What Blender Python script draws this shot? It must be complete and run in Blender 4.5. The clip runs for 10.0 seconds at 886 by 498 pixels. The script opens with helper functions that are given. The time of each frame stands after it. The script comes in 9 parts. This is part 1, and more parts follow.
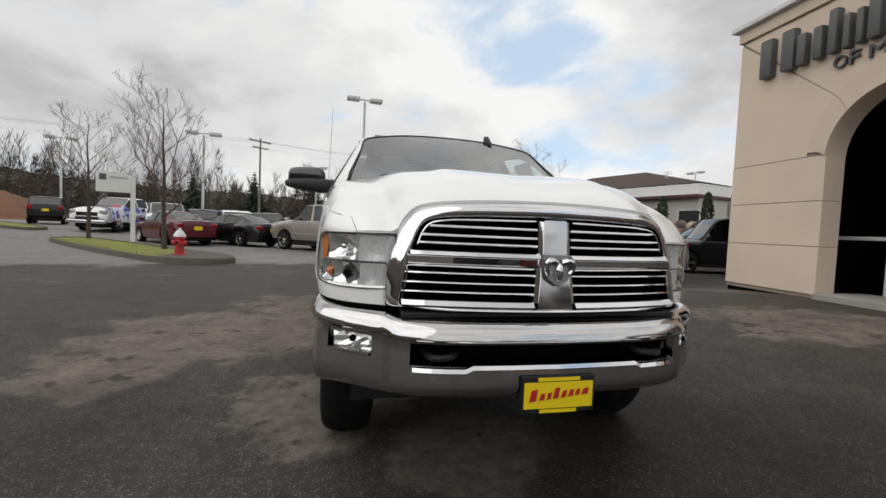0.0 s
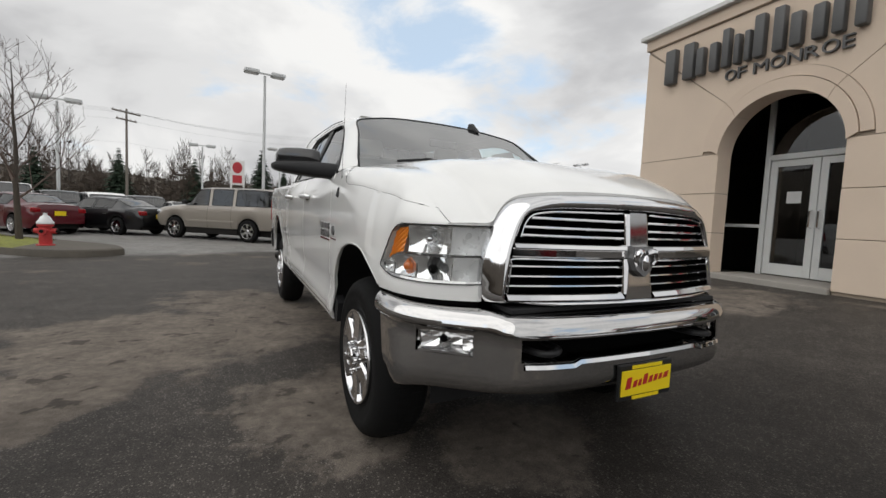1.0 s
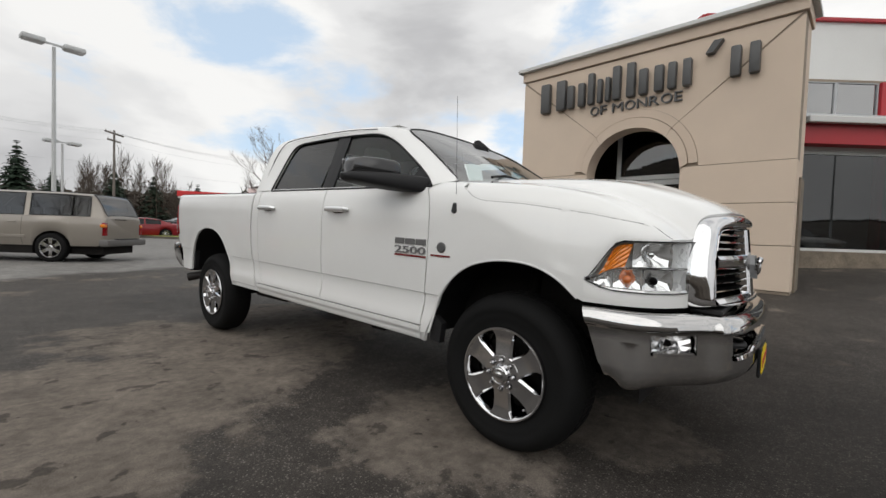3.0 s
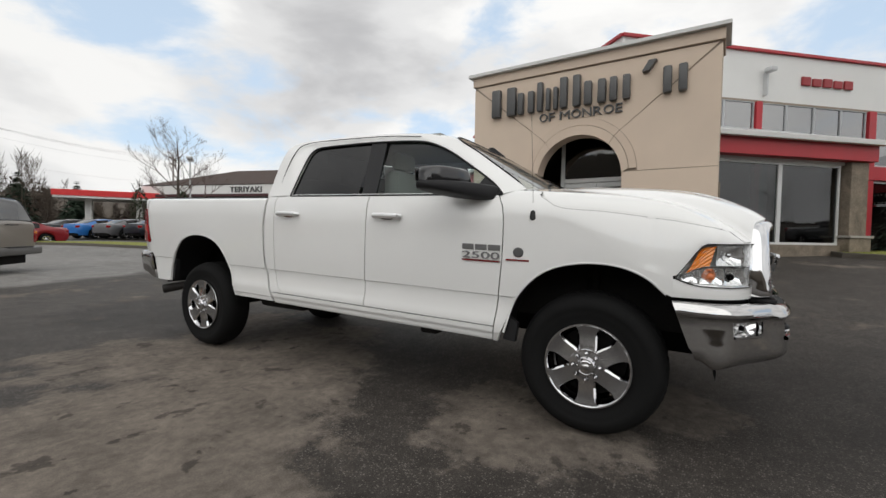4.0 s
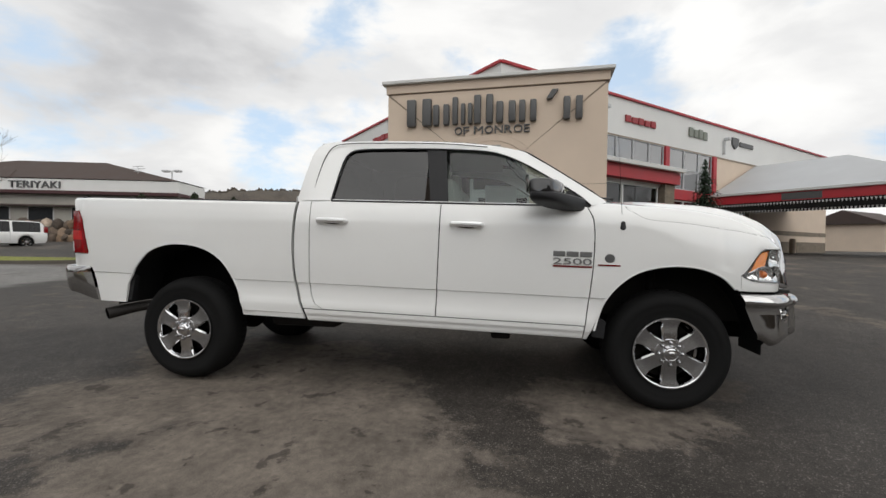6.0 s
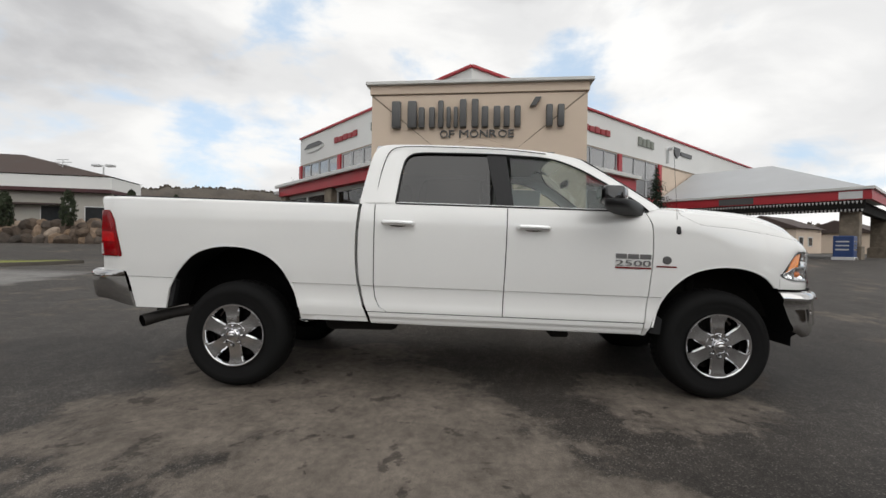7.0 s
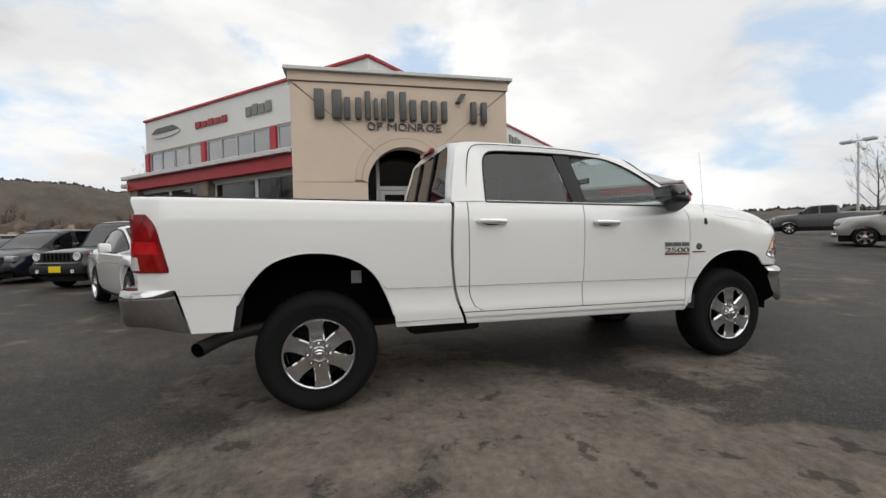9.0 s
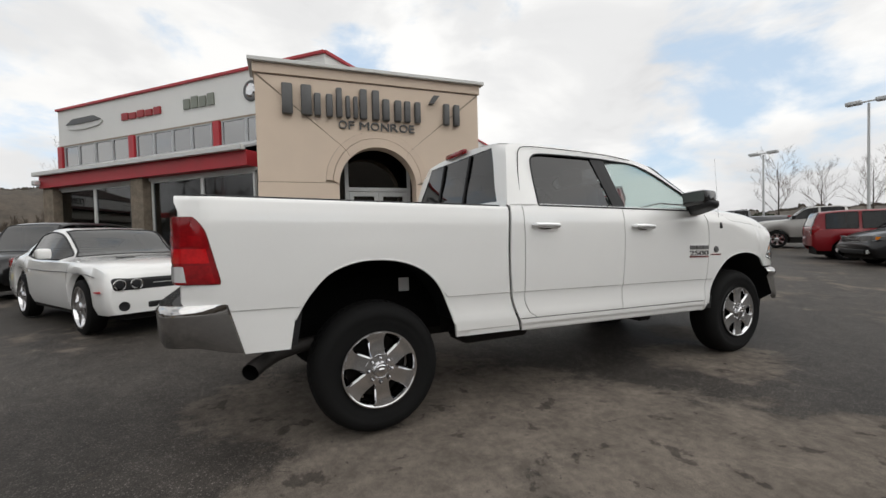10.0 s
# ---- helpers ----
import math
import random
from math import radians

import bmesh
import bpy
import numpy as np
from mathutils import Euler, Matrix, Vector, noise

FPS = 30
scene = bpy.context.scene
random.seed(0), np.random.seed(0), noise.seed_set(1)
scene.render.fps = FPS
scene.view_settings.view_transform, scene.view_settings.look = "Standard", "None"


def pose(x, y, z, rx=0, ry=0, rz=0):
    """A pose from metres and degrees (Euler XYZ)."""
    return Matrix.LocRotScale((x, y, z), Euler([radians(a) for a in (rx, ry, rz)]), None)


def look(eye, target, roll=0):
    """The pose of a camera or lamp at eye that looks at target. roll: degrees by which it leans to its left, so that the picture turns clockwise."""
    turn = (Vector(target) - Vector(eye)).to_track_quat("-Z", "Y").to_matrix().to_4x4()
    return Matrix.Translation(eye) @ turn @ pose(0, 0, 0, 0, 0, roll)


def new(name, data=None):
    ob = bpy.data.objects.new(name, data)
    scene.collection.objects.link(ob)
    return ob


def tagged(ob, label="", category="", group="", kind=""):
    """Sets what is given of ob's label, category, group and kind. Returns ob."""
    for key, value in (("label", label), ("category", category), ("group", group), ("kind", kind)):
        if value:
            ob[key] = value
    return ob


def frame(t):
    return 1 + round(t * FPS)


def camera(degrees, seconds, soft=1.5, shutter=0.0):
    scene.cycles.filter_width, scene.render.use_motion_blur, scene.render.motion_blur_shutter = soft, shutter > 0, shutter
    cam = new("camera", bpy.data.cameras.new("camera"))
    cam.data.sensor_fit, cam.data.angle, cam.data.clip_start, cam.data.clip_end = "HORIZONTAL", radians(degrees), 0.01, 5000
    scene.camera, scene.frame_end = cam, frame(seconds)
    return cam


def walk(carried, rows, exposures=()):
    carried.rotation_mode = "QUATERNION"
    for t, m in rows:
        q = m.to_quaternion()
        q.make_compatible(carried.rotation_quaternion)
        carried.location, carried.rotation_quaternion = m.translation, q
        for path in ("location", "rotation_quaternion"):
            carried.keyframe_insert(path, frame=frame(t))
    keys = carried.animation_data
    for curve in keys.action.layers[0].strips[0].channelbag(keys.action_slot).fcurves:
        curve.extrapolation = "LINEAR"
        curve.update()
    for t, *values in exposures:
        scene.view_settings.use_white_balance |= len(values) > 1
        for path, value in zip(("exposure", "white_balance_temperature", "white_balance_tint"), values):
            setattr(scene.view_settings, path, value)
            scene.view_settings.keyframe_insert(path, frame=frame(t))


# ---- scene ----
cam = camera(92.3, 10.0)
PATH = [
    (0, (0.215, 0.386, 1.198), (0.52, 2.36, 1.1), 2.4),
    (0.5, (-0.148, 0.486, 1.197), (0.396, 2.406, 1.068), 2.4),
    (1, (-0.52, 0.689, 1.188), (0.244, 2.532, 1.045), 2.6),
    (1.5, (-0.877, 0.858, 1.181), (0.072, 2.616, 1.093), 2.3),
    (2, (-1.229, 1.062, 1.192), (-0.071, 2.689, 1.086), 2.3),
    (2.5, (-1.569, 1.337, 1.175), (-0.277, 2.862, 1.085), 2.6),
    (3, (-1.902, 1.597, 1.168), (-0.481, 3.003, 1.094), 2.0),
    (3.2, (-2.12, 1.68, 1.185), (-0.637, 3.02, 1.112), 1.4),
    (4.3, (-2.709, 2.495, 1.191), (-0.982, 3.503, 1.127), 1.2),
    (4.5, (-2.784, 2.605, 1.187), (-1.017, 3.54, 1.129), 1.2),
    (5, (-3.004, 2.967, 1.164), (-1.151, 3.718, 1.107), 0.8),
    (5.5, (-3.161, 3.375, 1.186), (-1.257, 3.984, 1.141), 0.9),
    (6.8, (-3.506, 4.52, 1.17), (-1.522, 4.769, 1.149), 0.8),
    (7, (-3.539, 4.693, 1.178), (-1.551, 4.909, 1.157), 0.9),
    (7.5, (-3.633, 5.15, 1.2), (-1.633, 5.193, 1.169), -0.6),
    (8, (-3.59, 5.62, 1.179), (-1.593, 5.517, 1.14), -0.1),
    (8.5, (-3.524, 6.052, 1.208), (-1.537, 5.823, 1.175), -0.6),
    (9, (-3.435, 6.493, 1.233), (-1.484, 6.055, 1.173), -1.4),
    (9.5, (-3.244, 6.916, 1.24), (-1.328, 6.345, 1.183), -1.9),
    (10, (-3.041, 7.284, 1.27), (-1.174, 6.569, 1.214), -1.5),
]
walk(cam, [(t, look(eye, target, roll)) for t, eye, target, roll in PATH])


# ---- world, sun, exposure ----
SUN_AZ, SUN_EL = radians(205), radians(28)
world = bpy.data.worlds.new("overcast_sky")
scene.world = world
world.use_nodes = True
wn, wl = world.node_tree.nodes, world.node_tree.links
wn.clear()


def wnode(kind, **values):
    n = wn.new(kind)
    for key, v in values.items():
        n.inputs[key].default_value = v
    return n


w_out = wn.new("ShaderNodeOutputWorld")
w_bg = wnode("ShaderNodeBackground", Strength=1.0)
w_sky = wn.new("ShaderNodeTexSky")
w_sky.sky_type, w_sky.sun_disc = "NISHITA", False
w_sky.sun_elevation, w_sky.sun_rotation = SUN_EL, radians(90) - SUN_AZ
w_sky.air_density, w_sky.dust_density, w_sky.ozone_density = 1.0, 0.6, 2.0
w_co = wn.new("ShaderNodeTexCoord")
w_sep = wn.new("ShaderNodeSeparateXYZ")
wl.new(w_co.outputs["Generated"], w_sep.inputs[0])


def wmath(op, a, b=None):
    n = wn.new("ShaderNodeMath")
    n.operation = op
    for k, v in enumerate((a, b)):
        if v is None:
            continue
        if isinstance(v, (int, float)):
            n.inputs[k].default_value = v
        else:
            wl.new(v, n.inputs[k])
    return n.outputs[0]


w_uv = wn.new("ShaderNodeCombineXYZ")  # clouds flatten towards the horizon
wl.new(w_sep.outputs[0], w_uv.inputs[0])
wl.new(w_sep.outputs[1], w_uv.inputs[1])
wl.new(wmath("MULTIPLY", w_sep.outputs[2], 2.1), w_uv.inputs[2])


def wnoise(scale, detail, rough, distort, off):
    m = wn.new("ShaderNodeMapping")
    m.inputs["Location"].default_value = off
    wl.new(w_uv.outputs[0], m.inputs[0])
    n = wnode("ShaderNodeTexNoise", Scale=scale, Detail=detail, Roughness=rough, Distortion=distort)
    wl.new(m.outputs[0], n.inputs["Vector"])
    return n.outputs[0]


def wramp(fac, stops):
    r = wn.new("ShaderNodeValToRGB")
    r.color_ramp.interpolation = "EASE"
    e = r.color_ramp.elements
    while len(e) < len(stops):
        e.new(0.5)
    for k, (p, c) in enumerate(stops):
        e[k].position, e[k].color = p, (*c, 1)
    wl.new(fac, r.inputs[0])
    return r.outputs[0]




def wlobe(az, el, width):
    """1 towards a direction, falling to 0 at width degrees off it."""
    d = wn.new("ShaderNodeVectorMath")
    d.operation = "DOT_PRODUCT"
    a, e = radians(az), radians(el)
    d.inputs[1].default_value = (math.cos(a) * math.cos(e), math.sin(a) * math.cos(e), math.sin(e))
    wl.new(w_co.outputs["Generated"], d.inputs[0])
    m = wn.new("ShaderNodeMapRange")
    m.interpolation_type = "SMOOTHSTEP"
    m.inputs["From Min"].default_value = math.cos(radians(width))
    wl.new(d.outputs["Value"], m.inputs["Value"])
    return m.outputs[0]


# the breaks in the cloud
w_open = wlobe(72, 23, 11)
for az, el, width in ((66, 15, 8), (100, 16, 7), (-10, 20, 8), (35, 8, 9), (47, 7, 7), (8, 24, 8), (24, 27, 7), (-52, 13, 10), (-66, 15, 10), (-36, 9, 6), (192, 14, 16), (224, 12, 13)):
    w_open = wmath("MAXIMUM", w_open, wlobe(az, el, width))
w_cover = wramp(wmath("SUBTRACT", wnoise(3.4, 8, 0.55, 0.25, (1.7, 4.2, 0)), wmath("MULTIPLY", w_open, 0.115)), [(0.27, (0, 0, 0)), (0.44, (1, 1, 1))])
w_deep = wmath("ADD", wmath("ADD", wmath("MULTIPLY", wlobe(128, 20, 36), 0.15), wmath("ADD", wmath("MULTIPLY", wlobe(-62, 2, 14), 0.14), wmath("MULTIPLY", wlobe(84, 7, 14), 0.13))), wmath("MULTIPLY", wlobe(48, 17, 24), 0.09))
w_cloud = wramp(wmath("SUBTRACT", wnoise(2.3, 8, 0.50, 0.3, (5.3, 0.6, 2)), w_deep), [(0.24, (0.54, 0.54, 0.55)), (0.42, (0.80, 0.80, 0.80)), (0.56, (0.97, 0.965, 0.95))])
w_blue = wn.new("ShaderNodeMixRGB")
w_blue.blend_type = "MULTIPLY"
w_blue.inputs[0].default_value = 1.0
w_blue.inputs[2].default_value = (0.15, 0.15, 0.15, 1)
wl.new(w_sky.outputs[0], w_blue.inputs[1])
w_mix = wn.new("ShaderNodeMixRGB")
wl.new(w_cover, w_mix.inputs[0])
w_haze = wn.new("ShaderNodeMixRGB")
w_haze.inputs[0].default_value = 0.75
w_haze.inputs[2].default_value = (0.66, 0.80, 0.95, 1)
wl.new(w_blue.outputs[0], w_haze.inputs[1])
wl.new(w_haze.outputs[0], w_mix.inputs[1])
w_east = wn.new("ShaderNodeMixRGB")  # the cover thins to the east
w_east.blend_type = "MULTIPLY"
w_east.inputs[0].default_value = 1.0
w_grey = wn.new("ShaderNodeCombineXYZ")
w_gain = wmath("ADD", wmath("MULTIPLY", w_sep.outputs[1], -0.04), wmath("ADD", wmath("MULTIPLY", w_sep.outputs[0], 0.05), 0.99))
for k in range(3):
    wl.new(w_gain, w_grey.inputs[k])
wl.new(w_cloud, w_east.inputs[1])
wl.new(w_grey.outputs[0], w_east.inputs[2])
wl.new(w_east.outputs[0], w_mix.inputs[2])
wl.new(w_mix.outputs[0], w_bg.inputs[0])
wl.new(w_bg.outputs[0], w_out.inputs[0])

sun = new("sun", bpy.data.lights.new("sun", "SUN"))
sun.data.energy, sun.data.angle, sun.data.color = 1.45, radians(100), (1.0, 0.98, 0.95)
sun.matrix_world = look((0, 0, 50), (-50 * math.cos(SUN_AZ), -50 * math.sin(SUN_AZ), 50 - 50 * math.tan(SUN_EL)))
scene.view_settings.exposure = 0.0

# ---- materials ----


def nodes_of(name):
    m = bpy.data.materials.new(name)
    m.use_nodes = True
    m.node_tree.nodes.clear()
    return m, m.node_tree.nodes, m.node_tree.links


def noise_tex(n, l, co, scale, detail=4, rough=0.55, distort=0.0):
    t = n.new("ShaderNodeTexNoise")
    t.inputs["Scale"].default_value, t.inputs["Detail"].default_value = scale, detail
    t.inputs["Roughness"].default_value, t.inputs["Distortion"].default_value = rough, distort
    l.new(co, t.inputs["Vector"])
    return t.outputs[0]


def ramp(n, l, fac, stops):
    r = n.new("ShaderNodeValToRGB")
    e = r.color_ramp.elements
    while len(e) < len(stops):
        e.new(0.5)
    for k, (p, c) in enumerate(stops):
        c = (c, c, c) if isinstance(c, (int, float)) else c
        e[k].position, e[k].color = p, (*c, 1)
    l.new(fac, r.inputs[0])
    return r.outputs[0]


def mix(n, l, fac, a, b, mode="MIX"):
    m = n.new("ShaderNodeMixRGB")
    m.blend_type = mode
    for k, v in enumerate((fac, a, b)):
        if isinstance(v, (int, float)):
            m.inputs[k].default_value = v if k == 0 else (v, v, v, 1)
        elif isinstance(v, tuple):
            m.inputs[k].default_value = (*v, 1)
        else:
            l.new(v, m.inputs[k])
    return m.outputs[0]


def mat(name, base, rough=0.5, metal=0.0, var=0.1, scale=3.0, grain=60.0, bump=0.0, coat=0.0, spec=0.5, rvar=0.1):
    """A plain surface: its colour varies at two scales, with a fine relief."""
    m, n, l = nodes_of(name)
    out, bs = n.new("ShaderNodeOutputMaterial"), n.new("ShaderNodeBsdfPrincipled")
    l.new(bs.outputs[0], out.inputs[0])
    co = n.new("ShaderNodeTexCoord").outputs["Object"]
    big, fine = noise_tex(n, l, co, scale, 4), noise_tex(n, l, co, grain, 3)
    lo, hi = tuple(c * (1 - var) for c in base), tuple(min(1, c * (1 + var)) for c in base)
    col = mix(n, l, 0.35, ramp(n, l, big, [(0.3, lo), (0.7, hi)]), ramp(n, l, fine, [(0.3, lo), (0.7, hi)]))
    l.new(col, bs.inputs["Base Color"])
    l.new(ramp(n, l, big, [(0.3, max(0, rough - rvar * rough)), (0.7, min(1, rough + rvar * rough))]), bs.inputs["Roughness"])
    bs.inputs["Metallic"].default_value = metal
    bs.inputs["Specular IOR Level"].default_value = spec
    bs.inputs["Coat Weight"].default_value, bs.inputs["Coat Roughness"].default_value = coat, 0.03
    if bump:
        b = n.new("ShaderNodeBump")
        b.inputs["Strength"].default_value, b.inputs["Distance"].default_value = bump, 0.004
        l.new(fine, b.inputs["Height"])
        l.new(b.outputs[0], bs.inputs["Normal"])
    return m


def glass(name, tint, ior=1.45, gloss_rough=0.0):
    """A thin pane: what lies behind shows through its tint, and it mirrors more at a slant, from either side."""
    m, n, l = nodes_of(name)
    out, mx = n.new("ShaderNodeOutputMaterial"), n.new("ShaderNodeMixShader")
    tr, gl, lw = n.new("ShaderNodeBsdfTransparent"), n.new("ShaderNodeBsdfGlossy"), n.new("ShaderNodeLayerWeight")
    tr.inputs[0].default_value = (*tint, 1)
    gl.inputs["Roughness"].default_value = gloss_rough
    lw.inputs[0].default_value = 0.5
    f0 = ((ior - 1) / (ior + 1)) ** 2
    slant, gain = n.new("ShaderNodeMath"), n.new("ShaderNodeMath")
    slant.operation, gain.operation = "POWER", "MULTIPLY_ADD"
    slant.inputs[1].default_value = 5.0
    gain.inputs[1].default_value, gain.inputs[2].default_value = 1 - f0, f0
    l.new(lw.outputs["Facing"], slant.inputs[0])
    l.new(slant.outputs[0], gain.inputs[0])
    l.new(gain.outputs[0], mx.inputs[0])
    l.new(tr.outputs[0], mx.inputs[1])
    l.new(gl.outputs[0], mx.inputs[2])
    l.new(mx.outputs[0], out.inputs[0])
    return m


def asphalt_mat():
    m, n, l = nodes_of("asphalt")
    out, bs = n.new("ShaderNodeOutputMaterial"), n.new("ShaderNodeBsdfPrincipled")
    l.new(bs.outputs[0], out.inputs[0])
    co = n.new("ShaderNodeTexCoord").outputs["Object"]
    def num(op, a, b, c=None):
        q = n.new("ShaderNodeMath")
        q.operation = op
        for k, v in enumerate((a, b, c)):
            if isinstance(v, (int, float)):
                q.inputs[k].default_value = v
            elif v is not None:
                l.new(v, q.inputs[k])
        return q.outputs[0]

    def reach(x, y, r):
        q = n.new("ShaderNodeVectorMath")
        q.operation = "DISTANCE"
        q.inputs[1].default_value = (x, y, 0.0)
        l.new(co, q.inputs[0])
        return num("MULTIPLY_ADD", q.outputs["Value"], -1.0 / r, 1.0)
    wide = noise_tex(n, l, co, 0.13, 4, 0.6, 0.5)
    patch = noise_tex(n, l, co, 0.75, 12, 0.70, 0.15)
    streak = noise_tex(n, l, co, 2.6, 12, 0.72, 0.1)
    spot = noise_tex(n, l, co, 3.4, 8, 0.62, 0.2)
    drip = noise_tex(n, l, co, 9.0, 6, 0.62, 0.3)
    mottle = noise_tex(n, l, co, 14.0, 8, 0.7)
    grit = noise_tex(n, l, co, 170.0, 2, 0.6)
    stones = n.new("ShaderNodeTexVoronoi")
    stones.inputs["Scale"].default_value = 95.0
    l.new(co, stones.inputs["Vector"])
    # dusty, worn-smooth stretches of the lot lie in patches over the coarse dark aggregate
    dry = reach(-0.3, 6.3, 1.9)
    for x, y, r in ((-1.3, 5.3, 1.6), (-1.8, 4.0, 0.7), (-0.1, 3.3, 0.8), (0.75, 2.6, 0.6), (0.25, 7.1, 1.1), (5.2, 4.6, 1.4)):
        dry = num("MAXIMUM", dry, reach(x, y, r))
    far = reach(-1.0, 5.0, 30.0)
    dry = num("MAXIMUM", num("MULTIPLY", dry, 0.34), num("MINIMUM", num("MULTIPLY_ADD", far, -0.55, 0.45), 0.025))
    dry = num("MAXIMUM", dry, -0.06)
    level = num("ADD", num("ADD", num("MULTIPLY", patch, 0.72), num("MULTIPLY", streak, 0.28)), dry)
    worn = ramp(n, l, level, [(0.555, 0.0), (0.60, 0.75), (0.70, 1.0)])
    coarse = mix(n, l, 0.8, (0.048, 0.042, 0.037), ramp(n, l, grit, [(0.30, 0.15), (0.70, 1.85)]), "MULTIPLY")
    chip = mix(n, l, 1.0, ramp(n, l, stones.outputs["Color"], [(0.62, 0.0), (0.80, 1.0)]), ramp(n, l, stones.outputs["Distance"], [(0.30, 1.0), (0.55, 0.0)]), "MULTIPLY")
    coarse = mix(n, l, chip, coarse, (0.17, 0.155, 0.138))
    fine = mix(n, l, 0.45, (0.148, 0.126, 0.106), ramp(n, l, grit, [(0.30, 0.4), (0.70, 1.6)]), "MULTIPLY")
    fine = mix(n, l, ramp(n, l, spot, [(0.60, 0.0), (0.63, 0.65)]), fine, (0.030, 0.026, 0.023))
    fine = mix(n, l, ramp(n, l, drip, [(0.67, 0.0), (0.69, 0.70)]), fine, (0.026, 0.023, 0.021))
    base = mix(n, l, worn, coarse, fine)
    # damp ground and shade before the parked truck in one colour, with a ragged rim
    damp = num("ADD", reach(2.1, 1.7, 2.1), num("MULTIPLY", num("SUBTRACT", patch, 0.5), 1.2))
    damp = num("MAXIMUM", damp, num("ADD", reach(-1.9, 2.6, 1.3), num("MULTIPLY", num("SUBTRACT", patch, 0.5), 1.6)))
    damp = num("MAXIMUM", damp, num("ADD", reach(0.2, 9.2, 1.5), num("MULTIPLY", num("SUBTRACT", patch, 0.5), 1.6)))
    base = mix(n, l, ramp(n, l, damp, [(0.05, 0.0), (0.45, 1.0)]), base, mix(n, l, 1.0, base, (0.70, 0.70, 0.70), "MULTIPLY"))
    # shade under the truck's nose, put into the asphalt colour
    nose_shade = num("ADD", reach(1.35, 2.2, 1.5), num("MULTIPLY", num("SUBTRACT", streak, 0.5), 0.9))
    base = mix(n, l, ramp(n, l, nose_shade, [(0.05, 0.0), (0.40, 1.0)]), base, mix(n, l, 1.0, base, (0.70, 0.70, 0.70), "MULTIPLY"))
    # beyond a ragged seam the lot is paler: wet sky sheen put into the colour
    xyz = n.new("ShaderNodeSeparateXYZ")
    l.new(co, xyz.inputs[0])
    past = num("ADD", num("MULTIPLY_ADD", xyz.outputs[0], -0.42, -13.8), xyz.outputs[1])
    past = num("ADD", past, num("MULTIPLY", num("SUBTRACT", patch, 0.5), 3.0))
    past = num("MINIMUM", past, num("MULTIPLY_ADD", xyz.outputs[0], -0.5, 5.0))
    far_sheen = mix(n, l, 0.5, (0.215, 0.208, 0.197), ramp(n, l, grit, [(0.30, 0.5), (0.70, 1.5)]), "MULTIPLY")
    base = mix(n, l, ramp(n, l, past, [(0.0, 0.0), (0.7, 0.85)]), base, far_sheen)
    base = mix(n, l, 0.6, base, ramp(n, l, mottle, [(0.35, 0.62), (0.65, 1.38)]), "MULTIPLY")
    base = mix(n, l, 0.6, base, ramp(n, l, streak, [(0.35, 0.60), (0.65, 1.40)]), "MULTIPLY")
    base = mix(n, l, 0.5, base, ramp(n, l, wide, [(0.35, 0.7), (0.65, 1.3)]), "MULTIPLY")
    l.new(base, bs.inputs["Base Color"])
    l.new(ramp(n, l, worn, [(0.0, 0.66), (1.0, 0.9)]), bs.inputs["Roughness"])
    bs.inputs["Specular IOR Level"].default_value = 0.18
    b = n.new("ShaderNodeBump")
    b.inputs["Strength"].default_value, b.inputs["Distance"].default_value = 0.4, 0.006
    l.new(mix(n, l, worn, mix(n, l, 0.5, grit, stones.outputs["Distance"]), (0.5, 0.5, 0.5)), b.inputs["Height"])
    l.new(b.outputs[0], bs.inputs["Normal"])
    return m


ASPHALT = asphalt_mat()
STUCCO = mat("beige_stucco", (0.66, 0.54, 0.43), 0.85, var=0.07, scale=0.8, grain=160, bump=0.5)
STUCCO_BAND = mat("beige_stucco_band", (0.64, 0.52, 0.415), 0.85, var=0.07, scale=0.8, grain=160, bump=0.5)
JOINT = mat("dark_joint", (0.30, 0.245, 0.19), 0.9, var=0.2)
FLASHING = mat("pale_metal_flashing", (0.62, 0.62, 0.60), 0.45, var=0.06, scale=2)
LETTER = mat("dark_grey_letters", (0.085, 0.085, 0.085), 0.45, var=0.15, scale=4)
WALL_WHITE = mat("white_wall_panel", (0.72, 0.72, 0.70), 0.6, var=0.05, scale=0.5, grain=30)
RED_TRIM = mat("red_trim", (0.41, 0.024, 0.033), 0.45, var=0.12, scale=1.5)
GREY_ROOF = mat("grey_metal_roof", (0.42, 0.43, 0.44), 0.45, var=0.1, scale=0.8)
STONE = mat("brown_stone", (0.20, 0.165, 0.125), 0.85, var=0.45, scale=4, grain=25, bump=0.8)
# shade of rooms and recesses behind arch and glass, put into the wall colour
SHADE_IN = mat("shaded_interior", (0.11, 0.10, 0.09), 0.8, var=0.3)
ALU = mat("white_aluminium", (0.62, 0.63, 0.62), 0.35, var=0.05)
CONCRETE = mat("concrete", (0.32, 0.30, 0.27), 0.85, var=0.15, scale=1.5, grain=90, bump=0.4)
PANE = glass("showroom_glass", (0.36, 0.38, 0.39), 1.9)
PANE_SKY = glass("upper_glass", (0.30, 0.32, 0.33), 4.5)
PAINT_WHITE = mat("white_car_paint", (0.82, 0.82, 0.804), 0.26, var=0.01, rvar=0.02, coat=1.0)
CHROME = mat("chrome", (0.68, 0.68, 0.69), 0.05, 1.0, var=0.02, rvar=0.2)
SATIN = mat("brushed_chrome", (0.54, 0.535, 0.53), 0.07, 1.0, var=0.05, rvar=0.2)
BLACK = mat("black_plastic", (0.014, 0.014, 0.015), 0.5, var=0.2, spec=0.3)
